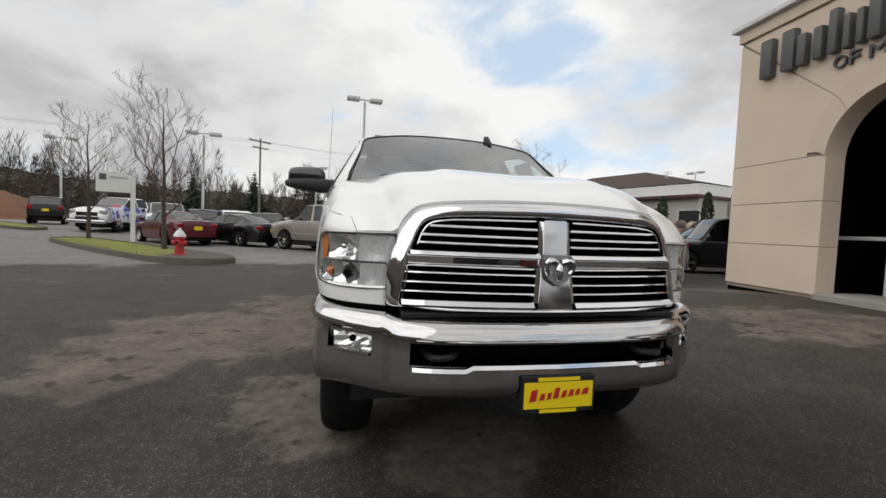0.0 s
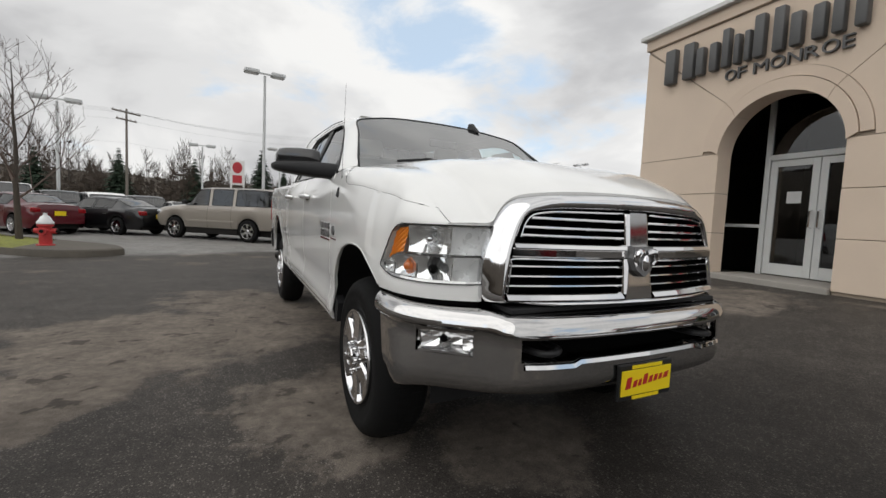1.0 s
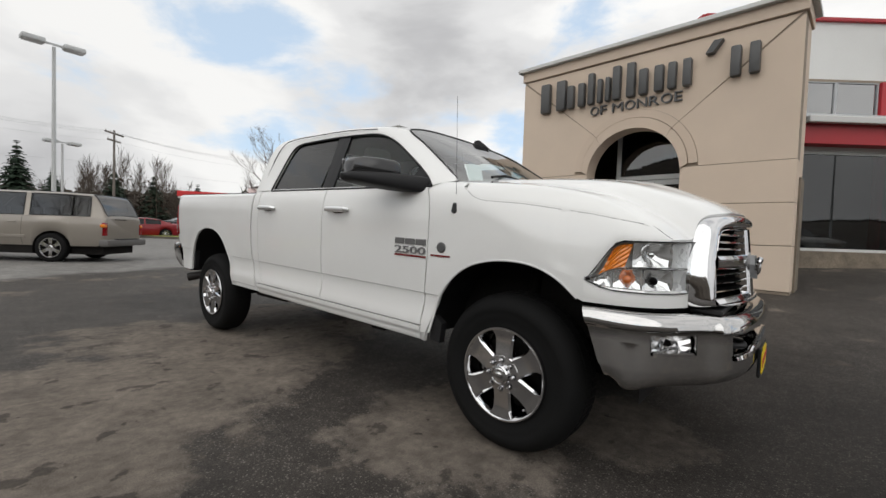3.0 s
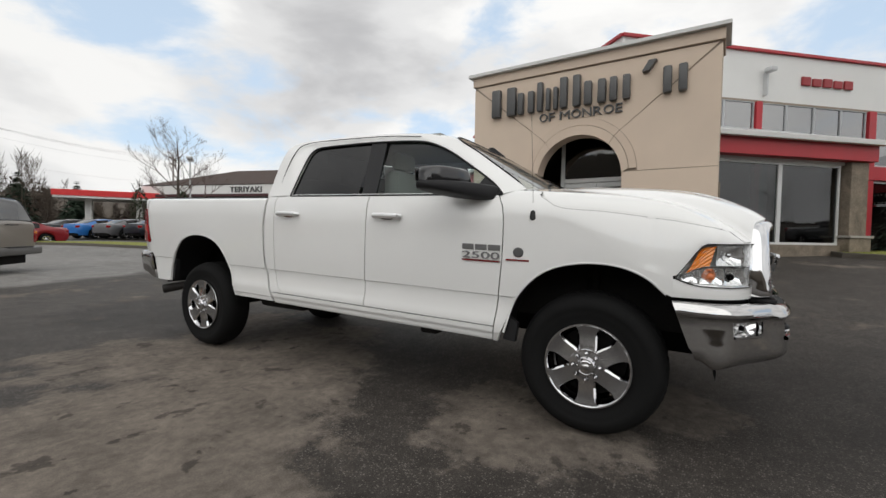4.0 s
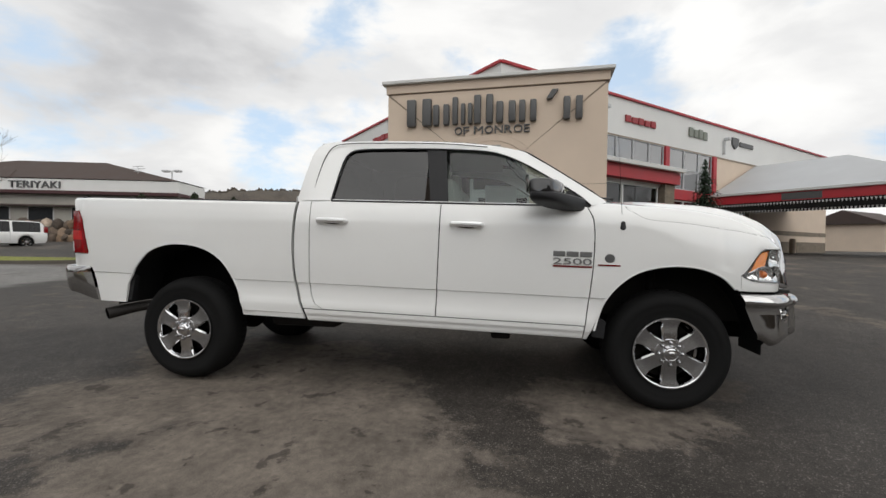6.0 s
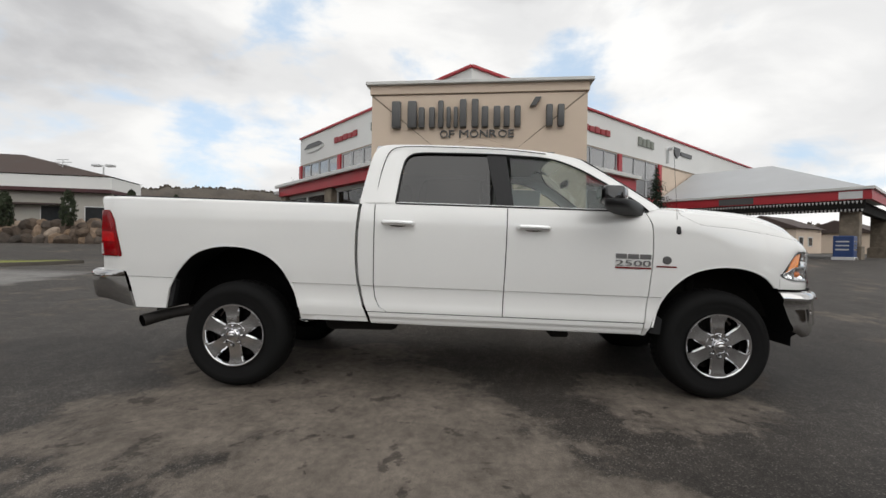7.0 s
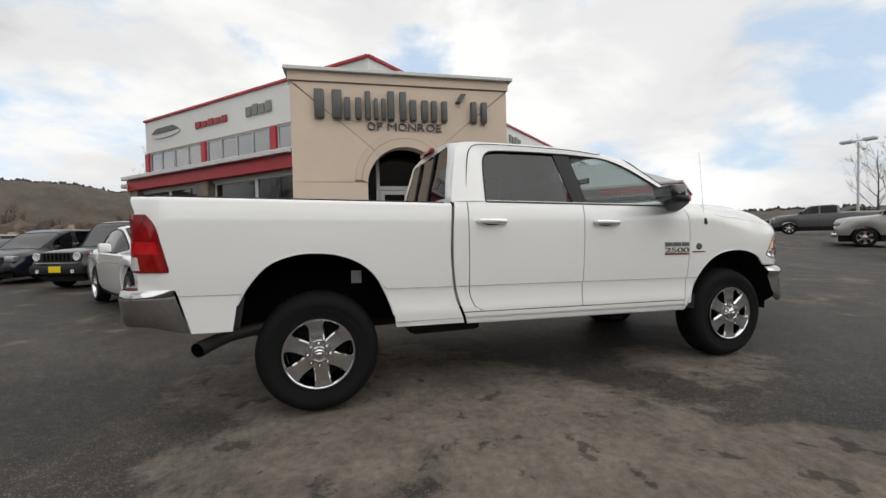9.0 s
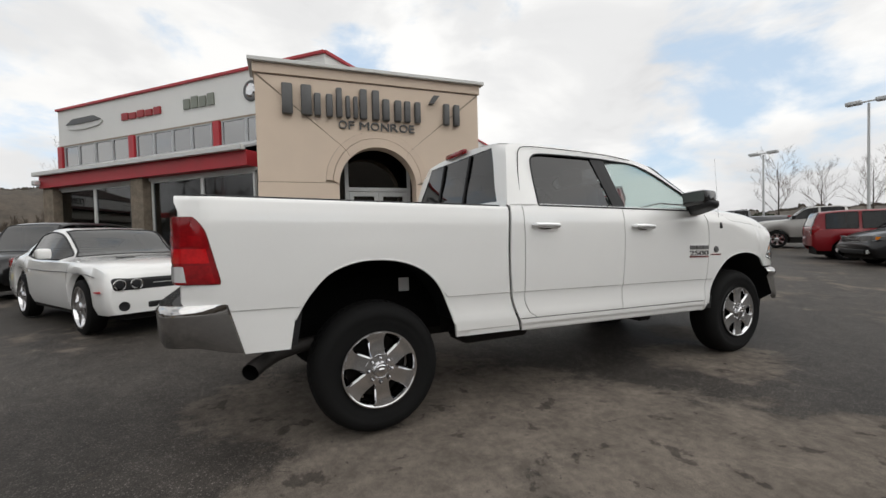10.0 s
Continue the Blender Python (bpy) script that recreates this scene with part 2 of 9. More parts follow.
# near-black; on gap and recess sheets it stands in for their shade
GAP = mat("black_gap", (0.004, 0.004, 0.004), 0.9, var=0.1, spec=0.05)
RUBBER = mat("tyre_rubber", (0.009, 0.009, 0.009), 0.75, var=0.25, scale=8, grain=120, bump=0.3, spec=0.12)
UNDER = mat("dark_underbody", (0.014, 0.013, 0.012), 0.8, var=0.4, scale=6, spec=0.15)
RIM = mat("bright_alloy", (0.66, 0.66, 0.67), 0.15, 1.0, var=0.04)
AMBER = mat("amber_lens", (0.86, 0.25, 0.02), 0.15, var=0.08, coat=1.0)
RED_LENS = mat("red_lens", (0.23, 0.003, 0.006), 0.10, var=0.3, scale=7, coat=0.5, spec=0.3)
WHITE_LENS = mat("pale_lens", (0.6, 0.6, 0.6), 0.12, var=0.1, coat=1.0)
CAR_GLASS = glass("car_glass", (0.72, 0.80, 0.78), 1.65)
PARKED_GLASS = glass("parked_car_glass", (0.08, 0.09, 0.09), 1.65)
PARKED_SHIELD = glass("parked_car_windshield", (0.12, 0.14, 0.14), 2.4)
WINDSHIELD = glass("windshield_glass", (0.76, 0.86, 0.85), 3.6)
DARK_GLASS = glass("tinted_glass", (0.05, 0.05, 0.053), 1.8)
PLATE_YELLOW = mat("yellow_plate", (0.80, 0.60, 0.01), 0.4, var=0.04)
PLATE_RED = mat("red_print", (0.42, 0.02, 0.02), 0.4, var=0.05)
KERB = mat("weathered_kerb", (0.092, 0.081, 0.066), 0.9, var=0.3, scale=2.5, grain=60, bump=0.6)
GRASS = mat("grass", (0.185, 0.195, 0.034), 0.9, var=0.45, scale=5, grain=120, bump=1.0)
BARK = mat("bark", (0.062, 0.05, 0.04), 0.9, var=0.3, scale=6, grain=60, bump=0.8)
TWIG = mat("bare_twigs", (0.11, 0.08, 0.068), 0.9, var=0.3)
CONIFER = mat("conifer_needles", (0.022, 0.04, 0.022), 0.9, var=0.5, scale=3, grain=40)
HEDGE = mat("clipped_evergreen", (0.03, 0.04, 0.018), 0.9, var=0.4, scale=4, grain=50)
POLE = mat("painted_steel_pole", (0.55, 0.56, 0.56), 0.45, var=0.08)
HYDRANT_RED = mat("hydrant_red", (0.45, 0.03, 0.03), 0.5, var=0.2, scale=8)


def rock_mat():
    """Rough quarried stone, each boulder of its own tone."""
    m = mat("quarried_rock", (0.16, 0.14, 0.12), 0.9, var=0.6, scale=1.6, grain=24, bump=0.8)
    n, l = m.node_tree.nodes, m.node_tree.links
    bs = next(q for q in n if q.bl_idname == "ShaderNodeBsdfPrincipled")
    info = n.new("ShaderNodeObjectInfo")
    tone = ramp(n, l, info.outputs["Random"], [(0.0, (0.30, 0.28, 0.27)), (0.35, (0.75, 0.62, 0.52)), (0.65, (0.5, 0.47, 0.46)), (0.85, (1.3, 1.0, 0.75)), (1.0, (2.6, 2.45, 2.3))])
    link = bs.inputs["Base Color"].links[0]
    l.new(mix(n, l, 1.0, link.from_socket, tone, "MULTIPLY"), bs.inputs["Base Color"])
    return m


ROCK = rock_mat()

# ---- mesh helpers ----
WORLD = {}


def thing(name, label, category, at=(0, 0, 0), group="", kind=""):
    ob = new(name)
    ob.location = at
    ob.empty_display_size = 0.2
    WORLD[ob] = Matrix.Translation(at)
    return tagged(ob, label, category, group, kind)


def part(name, bm, material, parent=None, label="", smooth=False, kind=""):
    """One mesh object from bm, whose points are given in the world as its thing stands when built."""
    me = bpy.data.meshes.new(name)
    if parent is not None:
        bm.transform(WORLD[parent].inverted())
    bmesh.ops.recalc_face_normals(bm, faces=bm.faces)
    if smooth:
        for f in bm.faces:
            f.smooth = True
        for e in bm.edges:
            if len(e.link_faces) == 2 and e.calc_face_angle(0) > radians(smooth if smooth > 1 else 35):
                e.smooth = False
    bm.to_mesh(me)
    bm.free()
    me.materials.append(material)
    ob = new(name, me)
    if parent is not None:
        ob.parent = parent
        WORLD[ob] = WORLD[parent]
    else:
        WORLD[ob] = Matrix()
    if label or kind:
        tagged(ob, label, "", "", kind)
    return ob


def frame_map(o, ex, ey, ez=(0, 0, 1)):
    o, ex, ey, ez = Vector(o), Vector(ex), Vector(ey), Vector(ez)
    return lambda a, b, c: o + a * ex + b * ey + c * ez


IDENT = frame_map((0, 0, 0), (1, 0, 0), (0, 1, 0))


def box(bm, x0, x1, y0, y1, z0, z1, f=IDENT, bevel=0.0):
    v = [bm.verts.new(f(x, y, z)) for z in (z0, z1) for y in (y0, y1) for x in (x0, x1)]
    fs = [bm.faces.new([v[i] for i in q]) for q in ((0, 2, 3, 1), (4, 5, 7, 6), (0, 1, 5, 4), (2, 6, 7, 3), (0, 4, 6, 2), (1, 3, 7, 5))]
    if bevel:
        es = {e for q in fs for e in q.edges}
        bmesh.ops.bevel(bm, geom=list(es), offset=bevel, segments=2, affect="EDGES", profile=0.5)
    return bm


def boxes(*rows, f=IDENT, bevel=0.0):
    bm = bmesh.new()
    for r in rows:
        b2 = bmesh.new()
        box(b2, *r, f=f, bevel=bevel)
        tmp = bpy.data.meshes.new("tmp")
        b2.to_mesh(tmp)
        b2.free()
        bm.from_mesh(tmp)
        bpy.data.meshes.remove(tmp)
    return bm


def prism(bm, pts, d0, d1, f):
    """A flat outline pts (a, c) drawn out from depth d0 to d1; f(a, depth, c)."""
    lo, hi = [bm.verts.new(f(a, d0, c)) for a, c in pts], [bm.verts.new(f(a, d1, c)) for a, c in pts]
    bm.faces.new(lo)
    bm.faces.new(hi[::-1])
    for k in range(len(pts)):
        bm.faces.new((lo[k], hi[k], hi[k - 1], lo[k - 1]))
    return bm


def sheet(bm, rows, closed=False, caps=False):
    """A surface through rows of points, all rows equally long."""
    vs = [[bm.verts.new(p) for p in row] for row in rows]
    for a, b in zip(vs, vs[1:]):
        m = len(a)
        for k in range(m if closed else m - 1):
            q = (a[k], a[(k + 1) % m], b[(k + 1) % m], b[k])
            if len(set(q)) == 4:
                bm.faces.new(q)
    if caps:
        bm.faces.new(vs[0][::-1])
        bm.faces.new(vs[-1])
    return vs


def tube(bm, path, r, seg=8, caps=True):
    """A round bar along path; r is one radius or one for each point."""
    path = [Vector(p) for p in path]
    rs = r if isinstance(r, (list, tuple)) else [r] * len(path)
    rows = []
    for k, p in enumerate(path):
        d = (path[min(k + 1, len(path) - 1)] - path[max(k - 1, 0)]).normalized()
        a = d.orthogonal().normalized() if k == 0 else (a - d * a.dot(d)).normalized()
        b = d.cross(a)
        rows.append([p + rs[k] * (math.cos(t) * a + math.sin(t) * b) for t in (2 * math.pi * i / seg for i in range(seg))])
    sheet(bm, rows, closed=True, caps=caps)
    return bm


def lathe(bm, prof, f, seg=40, caps=False):
    """prof rows of (radius, axial) turned about an axis; f(radial a, axial, radial c)."""
    rows = [[f(r * math.cos(t), x, r * math.sin(t)) for t in (2 * math.pi * i / seg for i in range(seg))] for r, x in prof]
    sheet(bm, rows, closed=True, caps=caps)
    return bm


def lerp(x, table):
    """Straight-line table look-up; the table's first column rises."""
    if x <= table[0][0]:
        return table[0][1]
    for (a, p), (b, q) in zip(table, table[1:]):
        if x <= b:
            return p + (q - p) * (x - a) / (b - a)
    return table[-1][1]


def glide(x, table):
    """A smooth table look-up that never overshoots."""
    n = len(table)
    if x <= table[0][0]:
        return table[0][1]
    if x >= table[-1][0]:
        return table[-1][1]
    k = next(i for i in range(n - 1) if x <= table[i + 1][0])

    def slope(i):
        return (table[i + 1][1] - table[i][1]) / (table[i + 1][0] - table[i][0])

    def tangent(i):
        if i == 0 or i == n - 1:
            return slope(min(i, n - 2))
        a, b = slope(i - 1), slope(i)
        return 0.0 if a * b <= 0 else 2 * a * b / (a + b)
    h = table[k + 1][0] - table[k][0]
    t = (x - table[k][0]) / h
    return (2 * t ** 3 - 3 * t * t + 1) * table[k][1] + (t ** 3 - 2 * t * t + t) * h * tangent(k) + (3 * t * t - 2 * t ** 3) * table[k + 1][1] + (t ** 3 - t * t) * h * tangent(k + 1)


def smoothstep(x):
    x = min(1.0, max(0.0, x))
    return x * x * (3 - 2 * x)


def spread(a, b, step):
    n = max(1, round(abs(b - a) / step))
    return [a + (b - a) * k / n for k in range(n + 1)]


def text_bm(words, height):
    """Raised letters with the built-in font, as a bmesh: x along the line, y up, lower left corner at 0, cap height as given."""
    cu = bpy.data.curves.new("words", "FONT")
    cu.body, cu.size, cu.extrude = words, height / 0.72, 0.012
    tmp = bpy.data.objects.new("words", cu)
    scene.collection.objects.link(tmp)
    me = bpy.data.meshes.new_from_object(tmp.evaluated_get(bpy.context.evaluated_depsgraph_get()))
    bm = bmesh.new()
    bm.from_mesh(me)
    bpy.data.objects.remove(tmp)
    bpy.data.curves.remove(cu)
    bpy.data.meshes.remove(me)
    return bm


def fit_text(words, f, a0, a1, c0, c1, depth):
    """Letters laid so that they fill a0..a1 along and c0..c1 up on the frame f(a, depth, c)."""
    bm = text_bm(words, 1.0)
    xs, ys, zs = [v.co.x for v in bm.verts], [v.co.y for v in bm.verts], [v.co.z for v in bm.verts]
    for v in bm.verts:
        a = a0 + (a1 - a0) * (v.co.x - min(xs)) / (max(xs) - min(xs))
        c = c0 + (c1 - c0) * (v.co.y - min(ys)) / (max(ys) - min(ys))
        v.co = f(a, depth * (v.co.z - min(zs)) / (max(zs) - min(zs)), c)
    return bm


# ---- ground ----


def ground_z(x, y):
    """The lot is level under the truck and climbs gently to the showroom."""
    up = 0.058 * (x - 0.8)
    up = 0.0 if up < 0 else up
    up *= 1 - 0.88 * smoothstep((y - 6.0) / 4.5) + 0.5 * smoothstep((y - 24.0) / 10.0)
    low = smoothstep((-y - 3.0) / 8.0) * smoothstep((15.0 - x) / 5.0)
    up += 0.010 * min(20.0, max(0.0, -y - 2.0)) * smoothstep((x + 6) / 10)
    up *= 1 - 0.55 * low
    up += 0.42 * smoothstep((math.hypot(x, y) - 24.0) / 10.0) * smoothstep((-x - 8.0) / 6.0) * smoothstep((y - 5.0) / 10.0)
    return -math.log(math.exp(-9 * up) + math.exp(-9 * 0.78)) / 9


def ground():
    bm = bmesh.new()
    xs = [-3000, -1200, -500, -200, -90, -60] + spread(-45, -17, 2.0) + spread(-15, 40, 1.0) + [50, 70, 110, 200, 500, 1200, 3000]
    ys = [-3000, -1200, -500, -200, -90, -60] + spread(-40, 45, 1.5) + [60, 90, 200, 500, 1200, 3000]
    sheet(bm, [[(x, y, ground_z(x, y)) for x in xs] for y in ys])
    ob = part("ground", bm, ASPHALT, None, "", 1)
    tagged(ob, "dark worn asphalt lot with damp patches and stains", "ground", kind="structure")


ground()

# ---- entrance tower ----
TX, TY0, TY1, TC = 6.9, 2.43, 7.67, 5.05  # front face, its two sides, middle of the arch
TZ0, SPRING, ARCH_R, TTOP = 0.40, 2.50, 0.92, 5.16
tower = thing("entrance_tower", "beige stucco entrance tower with an arched doorway", "building", (TX, TC, 0.35))
TF = frame_map((TX, 0, 0), (0, 1, 0), (1, 0, 0))  # f(along y, depth into the tower, z)


def arc(cy, cz, r, a0, a1, n):
    return [(cy + r * math.cos(radians(a0 + (a1 - a0) * k / n)), cz + r * math.sin(radians(a0 + (a1 - a0) * k / n))) for k in range(n + 1)]


def build_tower():
    # backing wall behind the stucco panels, with the arched opening through it
    edge = [(TY0, TZ0 - 0.06), (TY0, TTOP - 0.05), (TY1, TTOP - 0.05), (TY1, TZ0 - 0.06)]
    opening = [(TC + ARCH_R, TZ0 - 0.06)] + arc(TC, SPRING, ARCH_R, 0, 180, 28) + [(TC - ARCH_R, TZ0 - 0.06)]
    bm = bmesh.new()
    prism(bm, edge + opening, 0.02, 0.35, TF)
    part("backing_wall", bm, JOINT, tower)
    g = 0.005
    rows = [TZ0, 1.15, 1.86, 2.56]
    for lo, hi in zip(rows, rows[1:]):
        for y0, y1 in ((TY0, TC - ARCH_R), (TC + ARCH_R, TY1)):
            inner = 0 if y0 == TY0 else 1
            part("stucco_panel", boxes((y0 - 0.004, y1 + 0.004, -0.004, 0.35, lo + g, hi - g), f=TF, bevel=0.006), STUCCO, tower)
    # upper panels, parted by two slanting joints, round the ringed arch
    top, r_out, ring_z = 4.86, 1.215, SPRING + 0.07
    for s in (1, -1):
        yo = TY1 if s > 0 else TY0
        ring = arc(TC, ring_z, r_out, 0.0, 44.85, 14)
        pts = [(TC + s * (y - TC), z) for y, z in ring]
        pts += [(yo - s * 0.02, top - 0.03), (yo, top - 0.04), (yo, 2.56 + g)]
        bm = bmesh.new()
        prism(bm, pts, 0.0, 0.03, TF)
        part("stucco_panel", bm, STUCCO, tower)
    ring = [(y, z) for y, z in arc(TC, ring_z, r_out, 45.15, 134.85, 24)]
    bm = bmesh.new()
    prism(bm, ring + [(TY0 + 0.05, top), (TY1 - 0.05, top)], 0.0, 0.03, TF)
    part("stucco_panel", bm, STUCCO, tower)
    # two stepped rings round the arch
    for r0, r1, d in ((ARCH_R - 0.004, 1.045, -0.034), (1.058, 1.207, -0.017)):
        for s in (1, -1):
            for a0, a1 in ((2.7, 44.8), (45.2, 90)):
                inn, outr = arc(TC, SPRING if r0 < 1 else ring_z, r0, a0, a1, 14), arc(TC, ring_z, r1, a0, a1, 14)
                bm = bmesh.new()
                prism(bm, [(TC + s * (y - TC), z) for y, z in inn + outr[::-1]], d, 0.35 if r0 < 1 else 0.03, TF)
                part("arch_ring", bm, STUCCO_BAND, tower)
    # side walls, roof deck, cornice and cap
    for y0, y1 in ((TY0 - 0.001, TY0 + 0.3), (TY1 - 0.3, TY1 + 0.001)):
        part("side_wall", boxes((y0, y1, 0.351, 0.85, 2.3, 4.9), f=TF), STUCCO, tower)
        part("stone_side", boxes((y0 - 0.03, y1 + 0.03, 0.352, 0.86, 0.2, 2.3), f=TF), STONE, tower)
    for y0, y1 in ((TY0 + 0.55, TY0 + 0.75), (TY1 - 0.75, TY1 - 0.55)):
        part("core_wall", boxes((y0, y1, 0.36, 5.4, 0.2, 4.7), f=TF), STUCCO, tower)
    part("back_wall", boxes((TY0 + 0.3, TY1 - 0.3, 0.70, 0.84, 4.2, 4.88), f=TF), STUCCO, tower)
    part("roof_deck", boxes((TY0 + 0.56, TY1 - 0.56, 0.85, 5.4, 4.55, 4.70), f=TF), GREY_ROOF, tower)
    part("cornice", boxes((TY0 - 0.04, TY1 + 0.04, -0.045, 0.90, 4.885, 5.10), f=TF, bevel=0.01), STUCCO_BAND, tower)
    part("cap_flashing", boxes((TY0 - 0.13, TY1 + 0.13, -0.14, 0.98, 5.10, 5.18), f=TF, bevel=0.01), FLASHING, tower)
    part("base_gap", boxes((TY0 + 0.03, TC - ARCH_R - 0.02, 0.03, 0.3, 0.02, TZ0), f=TF), GAP, tower)
    part("base_gap", boxes((TC + ARCH_R + 0.02, TY1 - 0.03, 0.03, 0.3, 0.02, TZ0), f=TF), GAP, tower)
    # vestibule
    part("vestibule_floor", boxes((TC - ARCH_R + 0.01, TC + ARCH_R - 0.01, -0.06, 4.5, 0.3, 0.44), f=TF, bevel=0.01), CONCRETE, tower)
    part("vestibule_wall", boxes((TC - 2.3, TC - 2.2, 0.36, 4.5, 0.44, 4.2), (TC + 2.2, TC + 2.3, 0.36, 4.5, 0.44, 4.2), (TC - 2.3, TC + 2.3, 4.4, 4.5, 0.44, 4.2), (TC - 2.3, TC + 2.3, 0.36, 4.5, 4.2, 4.3), f=TF), SHADE_IN, tower)
    # glazed screen with a pair of doors
    D, y0, y1, dt = 0.90, 4.10, 5.62, 2.48
    fr = part("door_frame", boxes((y0 - 0.09, y0, D, D + 0.1, 0.44, 3.6), (y1, y1 + 0.09, D, D + 0.1, 0.44, 3.6), (y0, y1, D, D + 0.1, dt, dt + 0.1), (y0 - 1.0, y0 - 0.09, D, D + 0.1, 1.28, 1.34), (y1 + 0.09, y1 + 1.0, D, D + 0.1, 1.28, 1.34), f=TF, bevel=0.008), ALU, tower, "white aluminium door frame")
    mid = (y0 + y1) / 2
    for a, b, hs in ((y0 + 0.01, mid - 0.005, -1), (mid + 0.005, y1 - 0.01, 1)):
        leaf = part("door", boxes((a, a + 0.11, D + 0.02, D + 0.07, 0.46, dt - 0.01), (b - 0.11, b, D + 0.02, D + 0.07, 0.46, dt - 0.01), (a + 0.11, b - 0.11, D + 0.02, D + 0.07, 0.46, 0.66), (a + 0.11, b - 0.11, D + 0.02, D + 0.07, dt - 0.12, dt - 0.01), f=TF, bevel=0.006), ALU, tower, "white aluminium glazed door")
        part("pane", boxes((a + 0.11, b - 0.11, D + 0.04, D + 0.05, 0.66, dt - 0.12), f=TF), PANE, leaf)
        hy = b - 0.055 if hs < 0 else a + 0.055
        bm = bmesh.new()
        tube(bm, [TF(hy, D + 0.02, 1.30), TF(hy, D - 0.05, 1.32), TF(hy, D - 0.05, 1.58), TF(hy, D + 0.02, 1.60)], 0.013, 8)
        part("handle", bm, CHROME, leaf, "bright pull handle")
        part("sticker", boxes((a + 0.24, a + 0.46, D + 0.034, D + 0.039, 1.72, 1.92), f=TF), WHITE_LENS, leaf, "small white notice")
    part("side_pane", boxes((y0 - 1.0, y0 - 0.09, D + 0.04, D + 0.05, 0.44, 3.6), f=TF), PANE, tower)
    part("side_pane", boxes((y1 + 0.09, y1 + 1.0, D + 0.04, D + 0.05, 0.44, 3.6), f=TF), PANE, tower)
    part("transom_pane", boxes((y0, y1, D + 0.04, D + 0.05, dt + 0.1, 3.6), f=TF), PANE, tower)


build_tower()

# raised name on the tower: plain blocks in place of its letters
NAME_BLOCKS = [(7.14, 6.52, 0.66), (6.47, 6.07, 0.50), (5.99, 5.86, 0.66), (5.78, 5.51, 0.50), (5.46, 5.01, 0.68), (4.93, 4.48, 0.50), (4.40, 4.00, 0.50), (3.40, 2.98, 0.52)]


def name_sign():
    sign = thing("sign_lettering", "large dark grey raised sign on beige stucco", "sign", (TX, TC, 4.03))
    for a, b, h in NAME_BLOCKS:
        w = (a - b) * 0.36 if a - b > 0.2 else a - b
        for lo in ((b, a - w) if a - b > 0.2 else (b,)):
            part("bar", boxes((lo, lo + w, -0.14, -0.001, 4.03, 4.03 + h), f=TF, bevel=0.03), LETTER, sign, "", 1)
    bm = bmesh.new()
    prism(bm, [(3.78, 4.52), (3.66, 4.72), (3.52, 4.72), (3.66, 4.52)], -0.14, -0.001, TF)
    part("bar", bm, LETTER, sign)
    TFR = frame_map((TX, 0, 0), (0, -1, 0), (-1, 0, 0))
    for word, a0, steps in (("OF", -5.94, (0.19, 0.14)), ("MONROE", -5.47, (0.22, 0.20, 0.19, 0.18, 0.20, 0.13))):
        root = thing("town_lettering", "small dark grey raised letters above the arch", "sign", (TX, -a0, 3.8), "town letters")
        k = (-5.59 - a0 if word == "OF" else -4.15 - a0) / (sum(steps) + 0.035 * (len(steps) - 1))
        a = a0
        for letter, w in zip(word, steps):
            part("letter", fit_text(letter, TFR, a, a + w * k, 3.80, 3.98, 0.05), LETTER, root)
            a += (w + 0.035) * k


name_sign()

# ---- showroom ----
P0 = Vector((13.4, 5.5, 0))


def wing_frame(deg, turn):
    d = Vector((math.cos(radians(deg)), math.sin(radians(deg)), 0))
    return frame_map(P0, d, Vector((-d.y, d.x, 0)) * turn)  # f(along, outward, z)


WR, WL = wing_frame(-45.5, -1), wing_frame(47.5, 1)
GZ = 0.72
showroom = thing("showroom", "two-storey white showroom with red trim and grey lean-to roofs", "building", (15.0, 5.5, GZ))


def window_band(f, cells, z0, z1, depth, tall=0.06, name="window"):
    """A row of panes between mullions."""
    for a, b in cells:
        w = part(name, boxes((a, a + tall, -0.05, 0.05, z0, z1), (b - tall, b, -0.05, 0.05, z0, z1), (a + tall, b - tall, -0.05, 0.05, z0, z0 + tall), (a + tall, b - tall, -0.05, 0.05, z1 - tall, z1), f=lambda p, q, r: f(p, q + depth, r)), ALU if z0 < 4 else GREY_ROOF, showroom)
        part("pane", boxes((a + tall, b - tall, -0.008, 0.008, z0 + tall, z1 - tall), f=lambda p, q, r: f(p, q + depth, r)), PANE if z0 < 4 else PANE_SKY, w)


def mark_oval(f, a0, a1, z, sgn):
    m = thing("wing_emblem", "black and silver winged oval emblem on a white wall", "sign", f((a0 + a1) / 2, 0, z - 0.3))
    c, h = (a0 + a1) / 2, abs(a1 - a0) / 2
    bm = bmesh.new()
    prism(bm, [(c + h * math.cos(t), z - 0.10 + 0.24 * math.sin(t)) for t in (2 * math.pi * k / 28 for k in range(28))], 0.004, 0.07, f)
    part("oval", bm, FLASHING, m, "silver oval")
    bm = bmesh.new()
    prism(bm, [(c - h, z - 0.02), (c - 0.6 * h, z + 0.22), (c + 0.6 * h, z + 0.22), (c + h, z - 0.02), (c + 0.5 * h, z - 0.06), (c - 0.5 * h, z - 0.06)], 0.075, 0.11, f)
    part("wing", bm, LETTER, m, "dark wing bar")


def mark_blocks(f, name, label, a0, a1, z, h, n, material):
    m = thing(name, label, "sign", f((a0 + a1) / 2, 0, z))
    w = (a1 - a0) / n
    for k in range(n):
        part("block", boxes((a0 + k * w + 0.11 * abs(w), a0 + (k + 1) * w - 0.11 * abs(w), 0.004, 0.09, z, z + h * (1 - 0.12 * (k % 2))), f=f, bevel=0.02), material, m)


